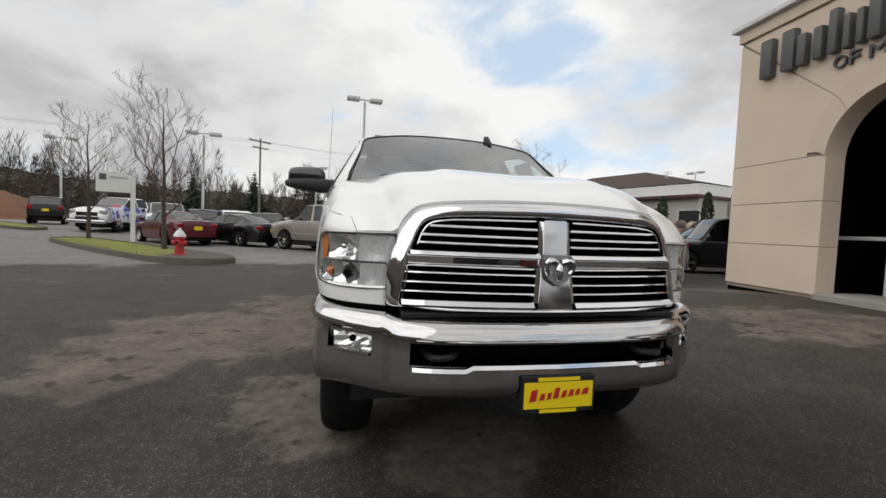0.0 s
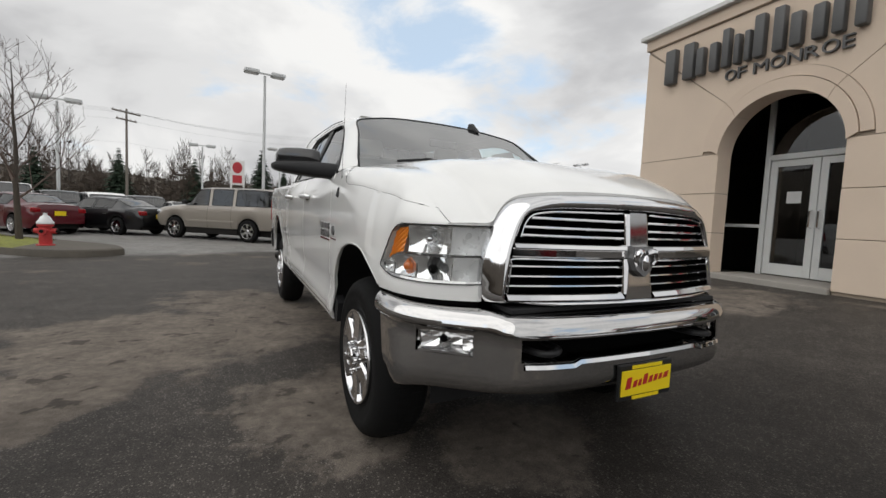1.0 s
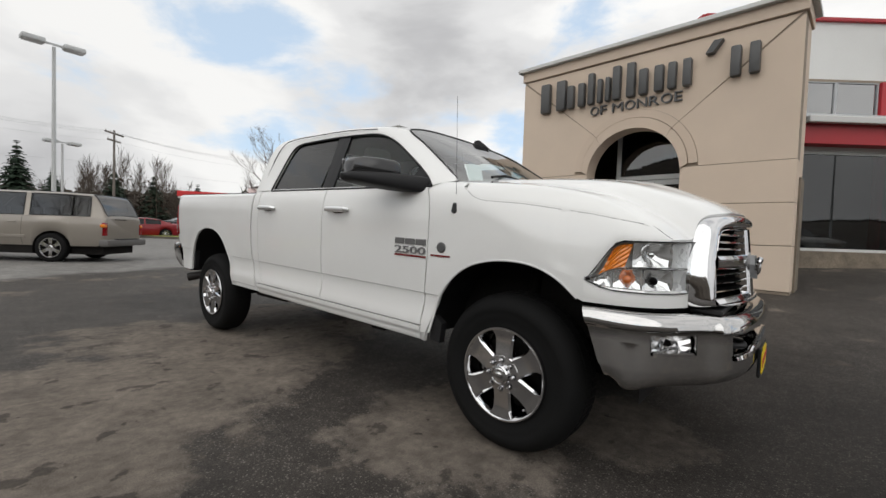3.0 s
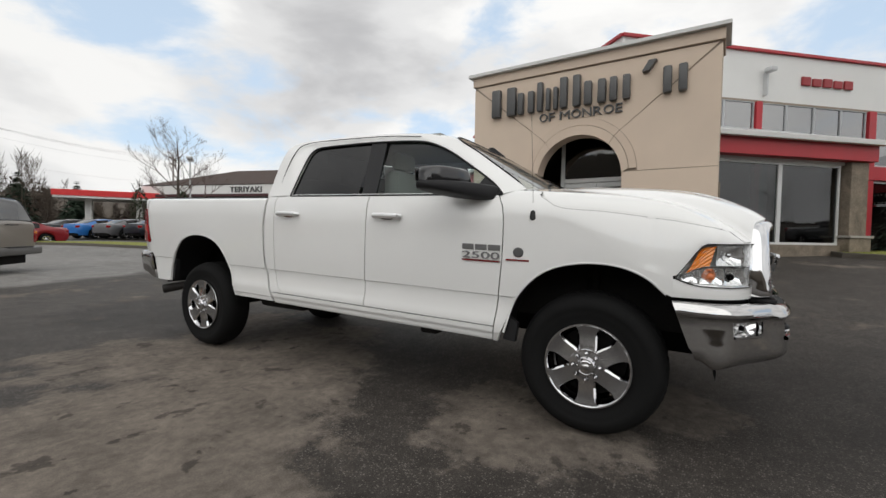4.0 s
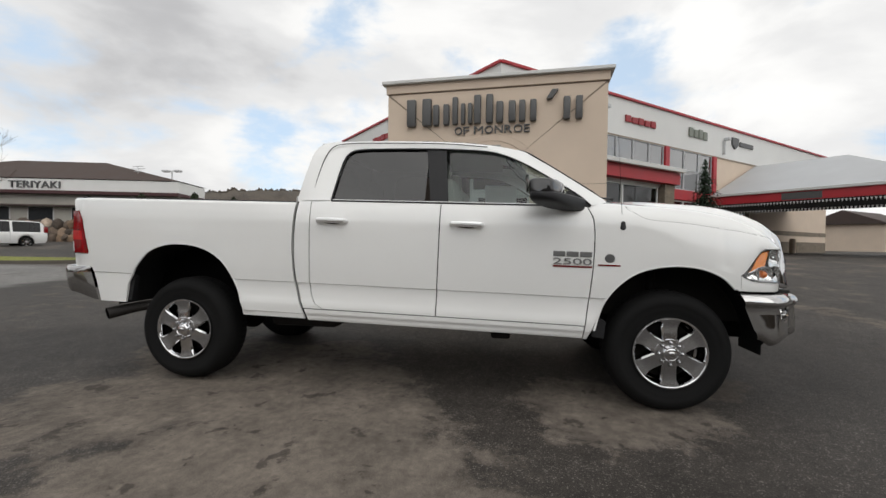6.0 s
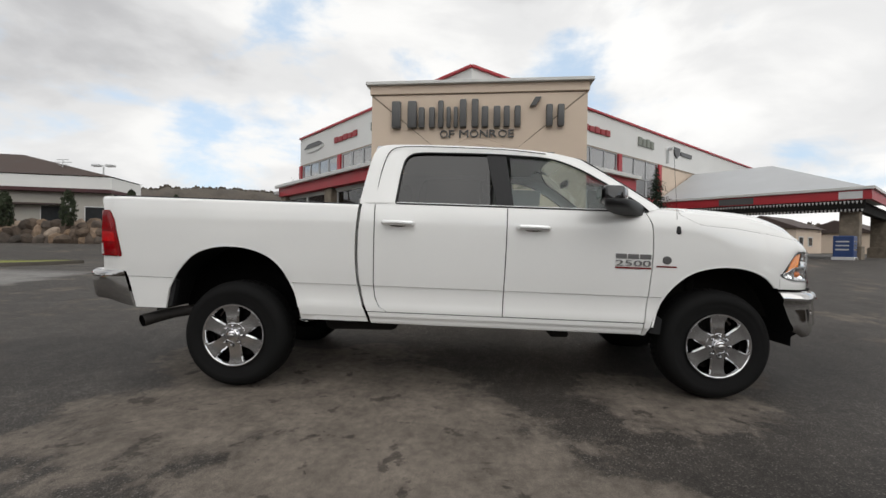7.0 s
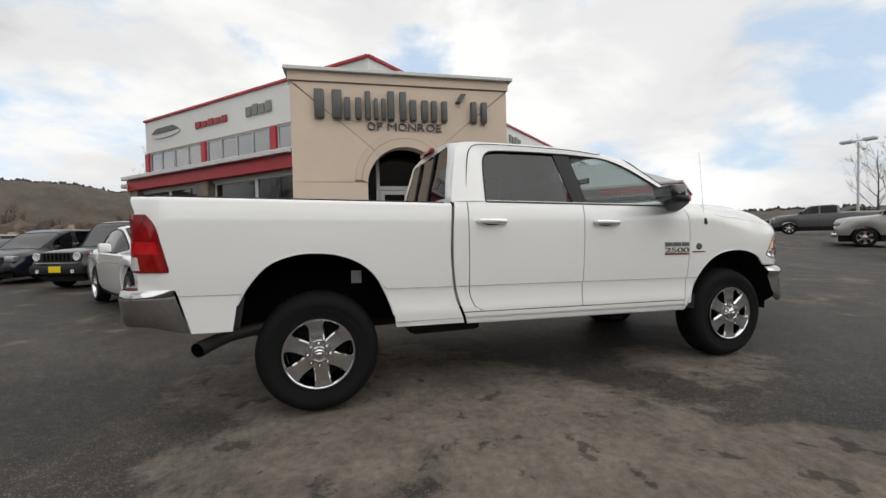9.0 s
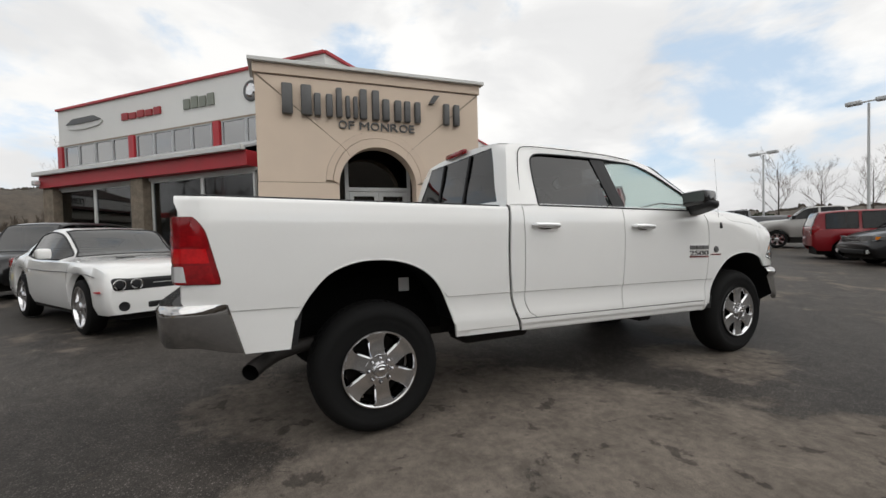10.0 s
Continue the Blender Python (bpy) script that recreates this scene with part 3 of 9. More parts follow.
GREEN_GREY = mat("grey_green_letters", (0.20, 0.215, 0.18), 0.5)
BRAND_RED = mat("dark_red_letters", (0.30, 0.025, 0.03), 0.5)


def build_wing(f, length, low0, low1, side):
    up = 8.2
    wall = boxes((0.0, length, -0.3, 0.0, 6.4, up), f=f)
    part("upper_wall", wall, WALL_WHITE, showroom)
    part("red_coping", boxes((-0.02, length + 0.05, -0.36, 0.10, up, up + 0.11), f=f, bevel=0.01), RED_TRIM, showroom)
    part("wall_soffit_trim", boxes((0.0, length, 0.001, 0.03, 6.34, 6.42), f=f), JOINT, showroom)
    # lean-to: roof, gutter, red fascia, piers, panes
    roof = bmesh.new()
    prism(roof, [(0.02, 5.28), (0.02, 5.36), (3.45, 4.22), (3.45, 4.14)], low0, low1 + 0.35, lambda a, d, c: f(d, a, c))
    part("lean_to_roof", roof, GREY_ROOF, showroom)
    part("gutter", boxes((low0, low1 + 0.38, 3.40, 3.56, 4.08, 4.24), f=f, bevel=0.02), FLASHING, showroom)
    part("fascia", boxes((low0, low1 + 0.3, 2.9, 3.36, 3.62, 4.10), f=f, bevel=0.01), RED_TRIM, showroom)
    part("lintel", boxes((low0, low1, 2.86, 3.02, 3.52, 3.62), f=f), ALU, showroom)


def right_wing():
    f = WR
    build_wing(f, 33.0, 0.5, 6.3, 1)
    # lower storefront
    window_band(f, [(0.6, 3.45), (3.45, 5.7)], 1.05, 3.52, 2.92, 0.07)
    part("storefront_sill", boxes((0.6, 5.75, 2.8, 3.05, 0.5, 1.05), f=f, bevel=0.01), STONE, showroom)
    part("pier", boxes((5.78, 6.45, 2.55, 3.22, 0.3, 3.62), f=f, bevel=0.02), STONE, showroom, "brown stone pier")
    part("pier_base", boxes((5.7, 6.53, 2.47, 3.32, 0.3, 1.28), f=f, bevel=0.03), STONE, showroom)
    part("pier_cap", boxes((5.66, 6.57, 2.43, 3.36, 1.28, 1.36), f=f, bevel=0.01), CONCRETE, showroom)
    part("return_wall", boxes((6.3, 6.42, 0.0, 2.5, 0.3, 4.1), f=f), SHADE_IN, showroom)
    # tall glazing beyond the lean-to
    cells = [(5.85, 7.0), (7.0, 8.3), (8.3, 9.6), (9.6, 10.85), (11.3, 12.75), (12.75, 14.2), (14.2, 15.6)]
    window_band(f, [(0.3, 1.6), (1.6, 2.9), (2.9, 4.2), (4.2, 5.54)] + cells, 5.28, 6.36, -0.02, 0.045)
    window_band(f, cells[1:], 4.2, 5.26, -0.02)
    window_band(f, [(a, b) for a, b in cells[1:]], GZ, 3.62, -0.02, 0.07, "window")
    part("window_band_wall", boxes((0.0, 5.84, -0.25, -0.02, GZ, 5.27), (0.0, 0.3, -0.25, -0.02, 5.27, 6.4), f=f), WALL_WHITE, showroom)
    # dark sheet added behind the upper panes as room shade
    part("room_back", boxes((0.0, 6.0, -2.6, -2.5, 5.0, 6.4), f=f), SHADE_IN, showroom)
    for a, w in ((5.56, 0.26), (10.9, 0.36), (15.65, 0.36)):
        part("red_post", boxes((a, a + w, -0.1, 0.12, GZ, 6.36), f=f, bevel=0.01), RED_TRIM, showroom)
    part("red_band", boxes((6.5, 15.65, -0.06, 0.16, 3.64, 4.18), f=f, bevel=0.01), RED_TRIM, showroom)
    part("far_wall", boxes((16.05, 20.4, -0.3, -0.01, 3.4, 6.4), (20.4, 33.0, -0.3, -0.012, GZ, 6.4), f=f), STUCCO, showroom, "beige lower wall")
    part("wall_stripe", boxes((20.5, 33.0, -0.005, 0.01, 2.0, 2.3), (20.5, 33.0, -0.005, 0.01, GZ, 1.55), f=f), STONE, showroom)
    window_band(f, [(16.1, 17.0), (17.0, 17.9), (17.9, 18.8), (18.8, 19.7)], GZ, 2.35, -0.02, 0.06)
    window_band(f, [(16.1, 17.0), (17.0, 17.9), (17.9, 18.8), (18.8, 19.7)], 2.37, 3.38, -0.02, 0.06)
    for a in (5.95, 16.85):
        lamp = thing("wall_lamp", "grey box lamp on a short wall arm", "lamp", f(a, 0.1, 7.2), "wall lamps")
        part("head", boxes((a - 0.14, a + 0.14, 0.1, 0.42, 7.42, 7.58), f=f, bevel=0.03), POLE, lamp)
        part("arm", boxes((a - 0.04, a + 0.04, 0.002, 0.16, 6.6, 7.44), f=f, bevel=0.01), POLE, lamp)
    mark_blocks(f, "brand_sign", "red raised brand blocks on a white wall", 7.57, 10.1, 7.13, 0.33, 5, BRAND_RED)
    mark_blocks(f, "brand_sign", "grey raised brand blocks on a white wall", 13.1, 15.05, 7.2, 0.5, 4, GREEN_GREY)
    m = thing("brand_sign", "dark shield and bar emblem on a white wall", "sign", f(18, 0, 7.4))
    bm = bmesh.new()
    prism(bm, [(17.8, 7.78), (18.6, 7.78), (18.55, 7.35), (18.2, 7.1), (17.85, 7.35)], 0.004, 0.1, f)
    part("shield", bm, LETTER, m)
    part("bar", boxes((18.8, 20.5, 0.004, 0.08, 7.35, 7.62), f=f, bevel=0.02), LETTER, m)


def left_wing():
    f = WL
    build_wing(f, 16.55, 0.5, 11.1, -1)
    window_band(f, [(0.6, 2.9), (2.9, 5.4)], 1.05, 3.52, 2.92, 0.07)
    window_band(f, [(6.2, 8.6), (8.6, 10.9)], 1.05, 3.52, 2.92, 0.07)
    for a in (5.45, 10.75):
        part("pier", boxes((a, a + 0.66, 2.6, 3.24, -0.1, 3.62), f=f, bevel=0.02), STONE, showroom, "brown stone pier")
    part("storefront_sill", boxes((0.6, 5.4, 2.8, 3.05, -0.1, 1.05), (6.15, 10.7, 2.8, 3.05, -0.1, 1.05), f=f, bevel=0.01), STONE, showroom)
    part("end_wall", boxes((11.3, 11.42, 0.0, 2.6, -0.1, 4.1), f=f), WALL_WHITE, showroom)
    part("corner_lamp", boxes((11.2, 11.45, 3.38, 3.6, 3.72, 3.92), f=f, bevel=0.05), WHITE_LENS, showroom)
    cells = [(1.2, 2.6), (2.6, 3.9), (3.9, 5.25), (5.8, 7.0), (7.0, 8.2), (8.2, 9.4), (9.4, 10.6), (11.05, 12.3), (12.3, 13.6), (13.6, 14.9), (14.9, 16.1)]
    window_band(f, cells, 5.30, 6.36, -0.02)
    window_band(f, cells[7:], 4.5, 5.28, -0.02)
    for a in (5.3, 10.65, 16.15):
        part("red_post", boxes((a, a + 0.36, -0.1, 0.12, GZ, 6.36), f=f, bevel=0.01), RED_TRIM, showroom)
    part("lower_wall", boxes((0.0, 16.4, -0.3, -0.12, -0.1, 4.5), f=f), WALL_WHITE, showroom)
    part("end_gable", boxes((16.25, 16.55, -14.0, -0.3, -0.1, 8.2), f=f), WALL_WHITE, showroom)
    mark_oval(f, 12.95, 15.74, 7.42, -1)
    mark_blocks(f, "brand_sign", "red raised brand blocks on a white wall", 8.79, 11.55, 7.12, 0.33, 5, BRAND_RED)
    mark_blocks(f, "brand_sign", "grey-green raised brand blocks on a white wall", 5.54, 7.43, 7.08, 0.5, 4, GREEN_GREY)
    m = thing("brand_emblem", "round silver emblem with a dark ring on a white wall", "sign", f(3.6, 0, 7.0))
    bm = bmesh.new()
    lathe(bm, [(0.0, 0.08), (0.36, 0.08), (0.42, 0.05), (0.42, 0.004)], lambda a, x, c: f(3.55 + a, x, 7.35 + c), 28)
    part("disc", bm, LETTER, m)
    bm = bmesh.new()
    lathe(bm, [(0.0, 0.13), (0.18, 0.12), (0.26, 0.082)], lambda a, x, c: f(3.55 + a, x, 7.35 + c * 1.1), 20)
    part("boss", bm, CHROME, m)


right_wing()
left_wing()
bm = bmesh.new()
roof_pts = [WR(0, -0.2, 7.9), WR(33, -0.2, 7.9), WR(33, -16, 7.9), WL(16.5, -16, 7.9), WL(16.5, -0.2, 7.9)]
bm.faces.new([bm.verts.new(p) for p in roof_pts])
part("flat_roof", bm, GREY_ROOF, showroom)
bm = bmesh.new()
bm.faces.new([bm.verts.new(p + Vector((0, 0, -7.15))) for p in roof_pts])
part("showroom_floor", bm, SHADE_IN, showroom)
part("back_wall", boxes((0, 33, -6.2, -6.0, GZ, 7.8), f=WR), SHADE_IN, showroom)
part("back_wall", boxes((0, 16, -6.2, -6.0, GZ, 7.8), f=WL), SHADE_IN, showroom)

# ---- service canopy ----


def service_canopy():
    c = thing("service_canopy", "service drive canopy with a grey hipped roof and red fascia", "canopy", (23.0, -12.0, 0.8))
    f = WR
    s0, s1, n0, n1, e, ridge = 15.2, 26.0, 0.15, 9.6, 4.0, 6.3
    # hipped roof
    a = [f(s0, n0, e), f(s0, n1, e), f(s1, n1, e), f(s1, n0, e)]
    r0, r1 = f((s0 + s1) / 2, n0, ridge), f((s0 + s1) / 2, n1 - 5.0, ridge)
    bm = bmesh.new()
    A, R = [bm.verts.new(p) for p in a], [bm.verts.new(r0), bm.verts.new(r1)]
    bm.faces.new((A[0], A[1], R[1], R[0]))
    bm.faces.new((A[1], A[2], R[1]))
    bm.faces.new((A[2], A[3], R[0], R[1]))
    bm.faces.new((A[0], R[0], A[3]))
    bm.faces.new((A[3], A[2], A[1], A[0]))
    part("roof", bm, GREY_ROOF, c)
    part("gutter", boxes((s0 - 0.1, s0 + 0.06, n0, n1 + 0.1, e - 0.06, e + 0.08), (s0 + 0.06, s1, n1 - 0.06, n1 + 0.1, e - 0.06, e + 0.08), f=f, bevel=0.015), FLASHING, c)
    part("fascia", boxes((s0, s0 + 0.1, n0, n1, e - 0.5, e - 0.06), (s0 + 0.1, s1, n1 - 0.1, n1, e - 0.5, e - 0.06), f=f), RED_TRIM, c)
    part("fascia_panel", boxes((s0 - 0.02, s0 - 0.001, n1 - 1.1, n1 - 0.3, e - 0.46, e - 0.12), f=f), WHITE_LENS, c, "white fascia panel")
    part("fascia_panel", boxes((s0 - 0.02, s0 - 0.001, 3.6, 5.2, e - 0.46, e - 0.12), f=f), LETTER, c, "dark fascia panel")
    part("beam", boxes((s0 + 0.3, s1 - 0.3, n1 - 0.7, n1 - 0.4, e - 1.0, e - 0.5), (s0 + 0.3, s0 + 0.6, n0, n1 - 0.7, e - 1.0, e - 0.5), f=f), UNDER, c)
    for s, n in ((s0 + 0.9, n1 - 0.8), (s1 - 0.9, n1 - 0.8)):
        post = part("post", boxes((s - 0.35, s + 0.35, n - 0.35, n + 0.35, 0.3, e - 0.5), f=f, bevel=0.03), STONE, c, "brown stone post")
        part("plinth", boxes((s - 0.45, s + 0.45, n - 0.45, n + 0.45, 0.3, 1.4), f=f, bevel=0.03), STONE, c)
    part("valance", boxes((s0 + 0.05, s0 + 0.12, n0, n1 - 0.2, e - 0.92, e - 0.5), f=f), UNDER, c, "dark valance")
    bm = bmesh.new()
    n_flag = 64
    for k in range(n_flag):
        y = n0 + 0.3 + (n1 - 0.7) * k / n_flag
        prism(bm, [(y, e - 0.56), (y + 0.09, e - 0.56), (y + 0.05, e - 0.69)], s0 + 0.02, s0 + 0.03, lambda a_, d_, c_: f(d_, a_, c_))
        prism(bm, [(y + 0.03, e - 0.92), (y + 0.12, e - 0.92), (y + 0.07, e - 1.06)], s0 + 0.08, s0 + 0.09, lambda a_, d_, c_: f(d_, a_, c_))
    part("bunting", bm, FLASHING, c, "string of small white pennants", kind="stuff")
    b = thing("vending_box", "blue and white newspaper box beside the canopy post", "box", f(s0 - 0.3, n1 - 0.8, 0.8))
    blue = mat("blue_box", (0.02, 0.05, 0.16), 0.4)
    part("body", boxes((s0 - 0.7, s0 + 0.15, n1 - 1.15, n1 - 0.45, 0.8, 1.85), f=f, bevel=0.04), blue, b)
    part("base", boxes((s0 - 0.74, s0 + 0.19, n1 - 1.19, n1 - 0.41, 0.55, 0.9), f=f, bevel=0.02), WHITE_LENS, b, "white base")
    for z in (1.20, 1.38, 1.56):
        part("print_bar", boxes((s0 - 0.708, s0 - 0.700, n1 - 1.05, n1 - 0.6, z, z + 0.06), f=f), WHITE_LENS, b, "white print bar")
        part("print_bar", boxes((s0 - 0.6, s0 - 0.05, n1 - 0.45, n1 - 0.442, z, z + 0.06), f=f), WHITE_LENS, b, "white print bar")
    p = thing("poster_stand", "framed poster on a stand by the shop door", "sign", f(19.0, 1.2, 0.8))
    part("board", boxes((18.5, 19.6, 1.2, 1.26, 1.3, 2.3), f=f, bevel=0.01), WHITE_LENS, p)
    part("legs", boxes((18.55, 18.6, 1.2, 1.25, 0.75, 1.3), (19.5, 19.55, 1.2, 1.25, 0.75, 1.3), f=f), POLE, p)
    part("print", boxes((18.6, 19.5, 1.262, 1.268, 1.4, 1.75), f=f), GREY_ROOF, p)
    bo = thing("bollard", "beige concrete bollard beside the drive", "bollard", f(23.5, 1.2, 0.8))
    bm = bmesh.new()
    lathe(bm, [(0.0, 1.75), (0.14, 1.72), (0.17, 1.64), (0.17, 0.7)], lambda a_, x, c_: f(23.5 + a_, 1.2 + c_, x), 20)
    part("body", bm, STUCCO, bo, "", 1)


service_canopy()

# ---- parked vehicles ----


def wheel(root, u, y, z, r, width, side, spokes=6, rim_r=None, detail=False):
    """A wheel on the axle point (u, y, z); side is +1 with its face towards +y."""
    rim_r = rim_r or 0.64 * r
    f = lambda a, x, c: Vector((u + a, y + side * x, z + c))
    w = width
    bm = bmesh.new()
    lathe(bm, [(rim_r, -w), (r * 0.93, -w), (r * 0.985, -w * 0.9), (r, -w * 0.78), (r, -w * 0.22), (r * 0.985, -w * 0.1), (r * 0.93, -0.005), (r * 0.84, 0.006), (rim_r * 1.06, 0.004), (rim_r, -0.012), (rim_r, -w)], f, 40)
    tyre = part("wheel", bm, RUBBER, root, "", 1)
    bm = bmesh.new()
    lathe(bm, [(rim_r, -w), (rim_r * 1.0, -0.015), (rim_r * 1.03, 0.004), (rim_r * 0.97, 0.004), (rim_r * 0.93, -0.02), (rim_r * 0.9, -w * 0.5)], f, 40)
    for k in range(spokes):
        t = 2 * math.pi * (k + 0.5) / spokes
        ca, sa = math.cos(t), math.sin(t)
        g = lambda q, x, p: f(p * ca - q * sa, x, p * sa + q * ca)
        ri, ro = rim_r * 0.22, rim_r * 0.95
        sheet(bm, [[g(-h, -0.055, p), g(-h * 0.9, x, p), g(h * 0.9, x, p), g(h, -0.055, p)] for p, h, x in ((ri, rim_r * 0.2, -0.012), (rim_r * 0.5, rim_r * 0.17, -0.022), (ro, rim_r * 0.22, -0.012))])
    lathe(bm, [(0.0, 0.01), (rim_r * 0.16, 0.008), (rim_r * 0.2, -0.005), (rim_r * 0.3, -0.02), (rim_r * 0.32, -0.06)], f, 24)
    part("rim", bm, RIM, tyre, "bright alloy rim", 1)
    bm = bmesh.new()
    lathe(bm, [(0.0, -w * 0.45), (rim_r * 0.9, -w * 0.45)], f, 24)
    part("brake", bm, UNDER, tyre)
    return tyre


CAR_LAMP = mat("car_headlamp", (0.45, 0.46, 0.47), 0.12, 0.6, var=0.3, scale=14, coat=1.0)
PAINTS = {}


def paint(name, rgb, metal=0.0):
    if name not in PAINTS:
        PAINTS[name] = mat(name + "_car_paint", rgb, 0.32, metal, var=0.02, rvar=0.05, coat=0.6, spec=0.3)
    return PAINTS[name]


def edge_loops(bm):
    """The border of an open mesh, as closed rings of points."""
    left = {e for e in bm.edges if e.is_boundary}
    while left:
        e = min(left, key=lambda q: tuple(q.verts[0].co) + tuple(q.verts[1].co))
        left.discard(e)
        ring = [e.verts[0], e.verts[1]]
        while True:
            nxt = next((q for q in ring[-1].link_edges if q in left), None)
            if nxt is None:
                break
            left.discard(nxt)
            ring.append(nxt.other_vert(ring[-1]))
        yield [v.co.copy() for v in ring]


def vehicle(name, label, category, body, sp):
    """A parked vehicle, nose to +x, front axle over the origin. sp: its sizes and side profile."""
    root = thing(name, label, category)
    W, fo, wb, L, r = sp["W"], sp["fo"], sp["wb"], sp["L"], sp["r"]
    front, rear, sill = fo, fo - L, sp["sill"]
    mid, ra = (front + rear) / 2, r + 0.07
    us = set(spread(rear, front, 0.07)) | {rear + d for d in (0.008, 0.025, 0.05, 0.09)} | {front - d for d in (0.008, 0.025, 0.05, 0.09)}
    for w in sp["side"] + [sp["ws"], sp["rw"]]:
        us |= {w[0], w[1]}
    for c in (0.0, -wb):
        us |= {c + ra * math.cos(math.pi * k / 16) for k in range(17)}
    us |= {u for u, _ in sp["top"]}
    us = sorted(u for u in us if rear <= u <= front)

    def section(u):
        q = abs(u - mid) / (L / 2)
        hw = W * (1 - sp.get("taper", 0.13) * q ** 7 - 0.02 * q ** 2)
        e = 1 - min(1.0, min(front - u, u - rear) / 0.12)
        hw *= 1 - 0.07 * (1 - math.sqrt(max(0.0, 1 - e * e)))
        hw += 0.012 * sum(math.exp(-(((u - c) / 0.42) ** 2)) for c in (0.0, -wb))
        zb = sill + sp.get("lift", 0.16) * smoothstep((q - 0.93) / 0.07)
        for c in (0.0, -wb):
            if abs(u - c) <= ra:
                zb = max(zb, r + math.sqrt(max(0, ra * ra - (u - c) ** 2)))
        zt, zbelt = glide(u, sp["top"]), glide(u, sp["belt"])
        zbelt = min(zbelt, zt)
        g = smoothstep((zt - zbelt) / 0.2)
        rw = sp["roofw"]
        low = [(hw * 0.93, zb), (hw * 0.985, zb + 0.2 * (zbelt - zb)), (hw, zb + 0.5 * (zbelt - zb)), (hw * 0.992, zb + 0.75 * (zbelt - zb)), (hw * 0.955, zbelt - 0.015), (hw * 0.93, zbelt)]
        cab = [(hw * 0.915, zbelt + 0.02), (rw + 0.035, zt - 0.075), (rw - 0.02, zt - 0.03), (rw * 0.8, zt - 0.008), (rw * 0.4, zt), (0, zt + 0.008)]
        hood = [(hw * 0.90, zbelt + 0.15 * (zt - zbelt)), (hw * 0.86, zbelt + 0.5 * (zt - zbelt)), (hw * 0.78, zbelt + 0.85 * (zt - zbelt)), (hw * 0.6, zt), (hw * 0.3, zt + 0.01), (0, zt + 0.014)]
        top = [(h[0] + (c[0] - h[0]) * g, h[1] + (c[1] - h[1]) * g) for h, c in zip(hood, cab)]
        return low + top

    secs = [section(u) for u in us]
    n = len(secs[0])
    faces = {}
    for k in range(len(us) - 1):
        um = (us[k] + us[k + 1]) / 2
        for b in range(n - 1):
            key = "body"
            if b == 6:
                for i, w in enumerate(sp["side"]):
                    if w[0] < um < w[1]:
                        key = ("side", i)
            if b >= 8 and sp["ws"][0] < um < sp["ws"][1]:
                key = "ws"
            if b >= 8 and sp["rw"][0] < um < sp["rw"][1]:
                key = "rw"
            for s in (1, -1):
                kk = key + (s,) if isinstance(key, tuple) else key
                q = [(us[k + i], s * secs[k + i][b + j][0], secs[k + i][b + j][1]) for i, j in ((0, 0), (1, 0), (1, 1), (0, 1))]
                faces.setdefault(kk, []).append(q if s > 0 else q[::-1])
    for key, quads in faces.items():
        bm = bmesh.new()
        for q in quads:
            bm.faces.new([bm.verts.new(p) for p in q])
        bmesh.ops.remove_doubles(bm, verts=bm.verts, dist=0.0005)
        if key == "body":
            for k in (0, -1):
                loop = [(us[k], y, z) for y, z in secs[k]] + [(us[k], -y, z) for y, z in secs[k][-2::-1]]
                bm.faces.new([bm.verts.new(p) for p in loop])
            bmesh.ops.remove_doubles(bm, verts=bm.verts, dist=0.0005)
            part("body", bm, body, root, "", 40)
        else:
            seal = bmesh.new()
            for ring in edge_loops(bm):
                tube(seal, ring, 0.014, 5)
            kind, pane = {"ws": ("windshield", PARKED_SHIELD), "rw": ("rear_window", PARKED_SHIELD)}.get(key, ("side_window", PARKED_GLASS))
            w = part(kind, bm, pane, root, "", 1)
            part("window_seal", seal, BLACK, w, "black rubber seal", 1)
    part("underbody", boxes((rear + 0.15, front - 0.15, -W + 0.3, W - 0.3, 0.22, 0.62), (-wb + ra + 0.02, -ra - 0.02, -W + 0.1, W - 0.1, 0.24, 0.6)), UNDER, root)
    part("cabin_interior", boxes((sp["side"][-1][0] + 0.1, sp["side"][0][1] - 0.3, -W + 0.2, W - 0.2, 0.5, lerp(-1.5, sp["belt"]) + 0.02), bevel=0.04), UNDER, root)
    for u in (-1.45, -2.35)[: sp.get("rows", 2)]:
        for y in (-0.37, 0.37):
            part("seat", boxes((u - 0.12, u + 0.02, y - 0.24, y + 0.24, 0.6, sp["roofz"] - 0.42), bevel=0.06), BLACK, root)
    for u in (0.0, -wb):
        for s in (1, -1):
            wheel(root, u, s * (W - 0.02), r, r, 0.22, s, sp.get("spokes", 5), sp.get("rimr", 0.66) * r)
    # lamps, grille, bumpers, plates, mirrors, handles
    hz, tz, hwf = sp["headz"], sp["tailz"], W * 0.86
    for s in (1, -1):
        h = sp.get("headh", 0.17)
        yo = W * (0.98 - 0.72 * sp.get("taper", 0.13)) - 0.024
        bm = boxes((front - 0.22, front - 0.018, *sorted((s * (yo - 0.32), s * yo)), hz, hz + h), bevel=0.04)
        if sp.get("lamps", True):
            part("headlight", bm, CAR_LAMP, root, "clear headlight", 1)
        else:
            bm.free()
        th = sp.get("tailh", 0.2)
        bm = boxes((rear - 0.008, rear + sp.get("taild", 0.2), *sorted((s * (yo - sp.get("tailw", 0.24)), s * yo)), tz, tz + th), bevel=0.03)
        part("taillight", bm, RED_LENS, root, "red taillight", 1)
        mu, mz = sp["side"][0][1] - 0.12, lerp(-0.6, sp["belt"]) + 0.12
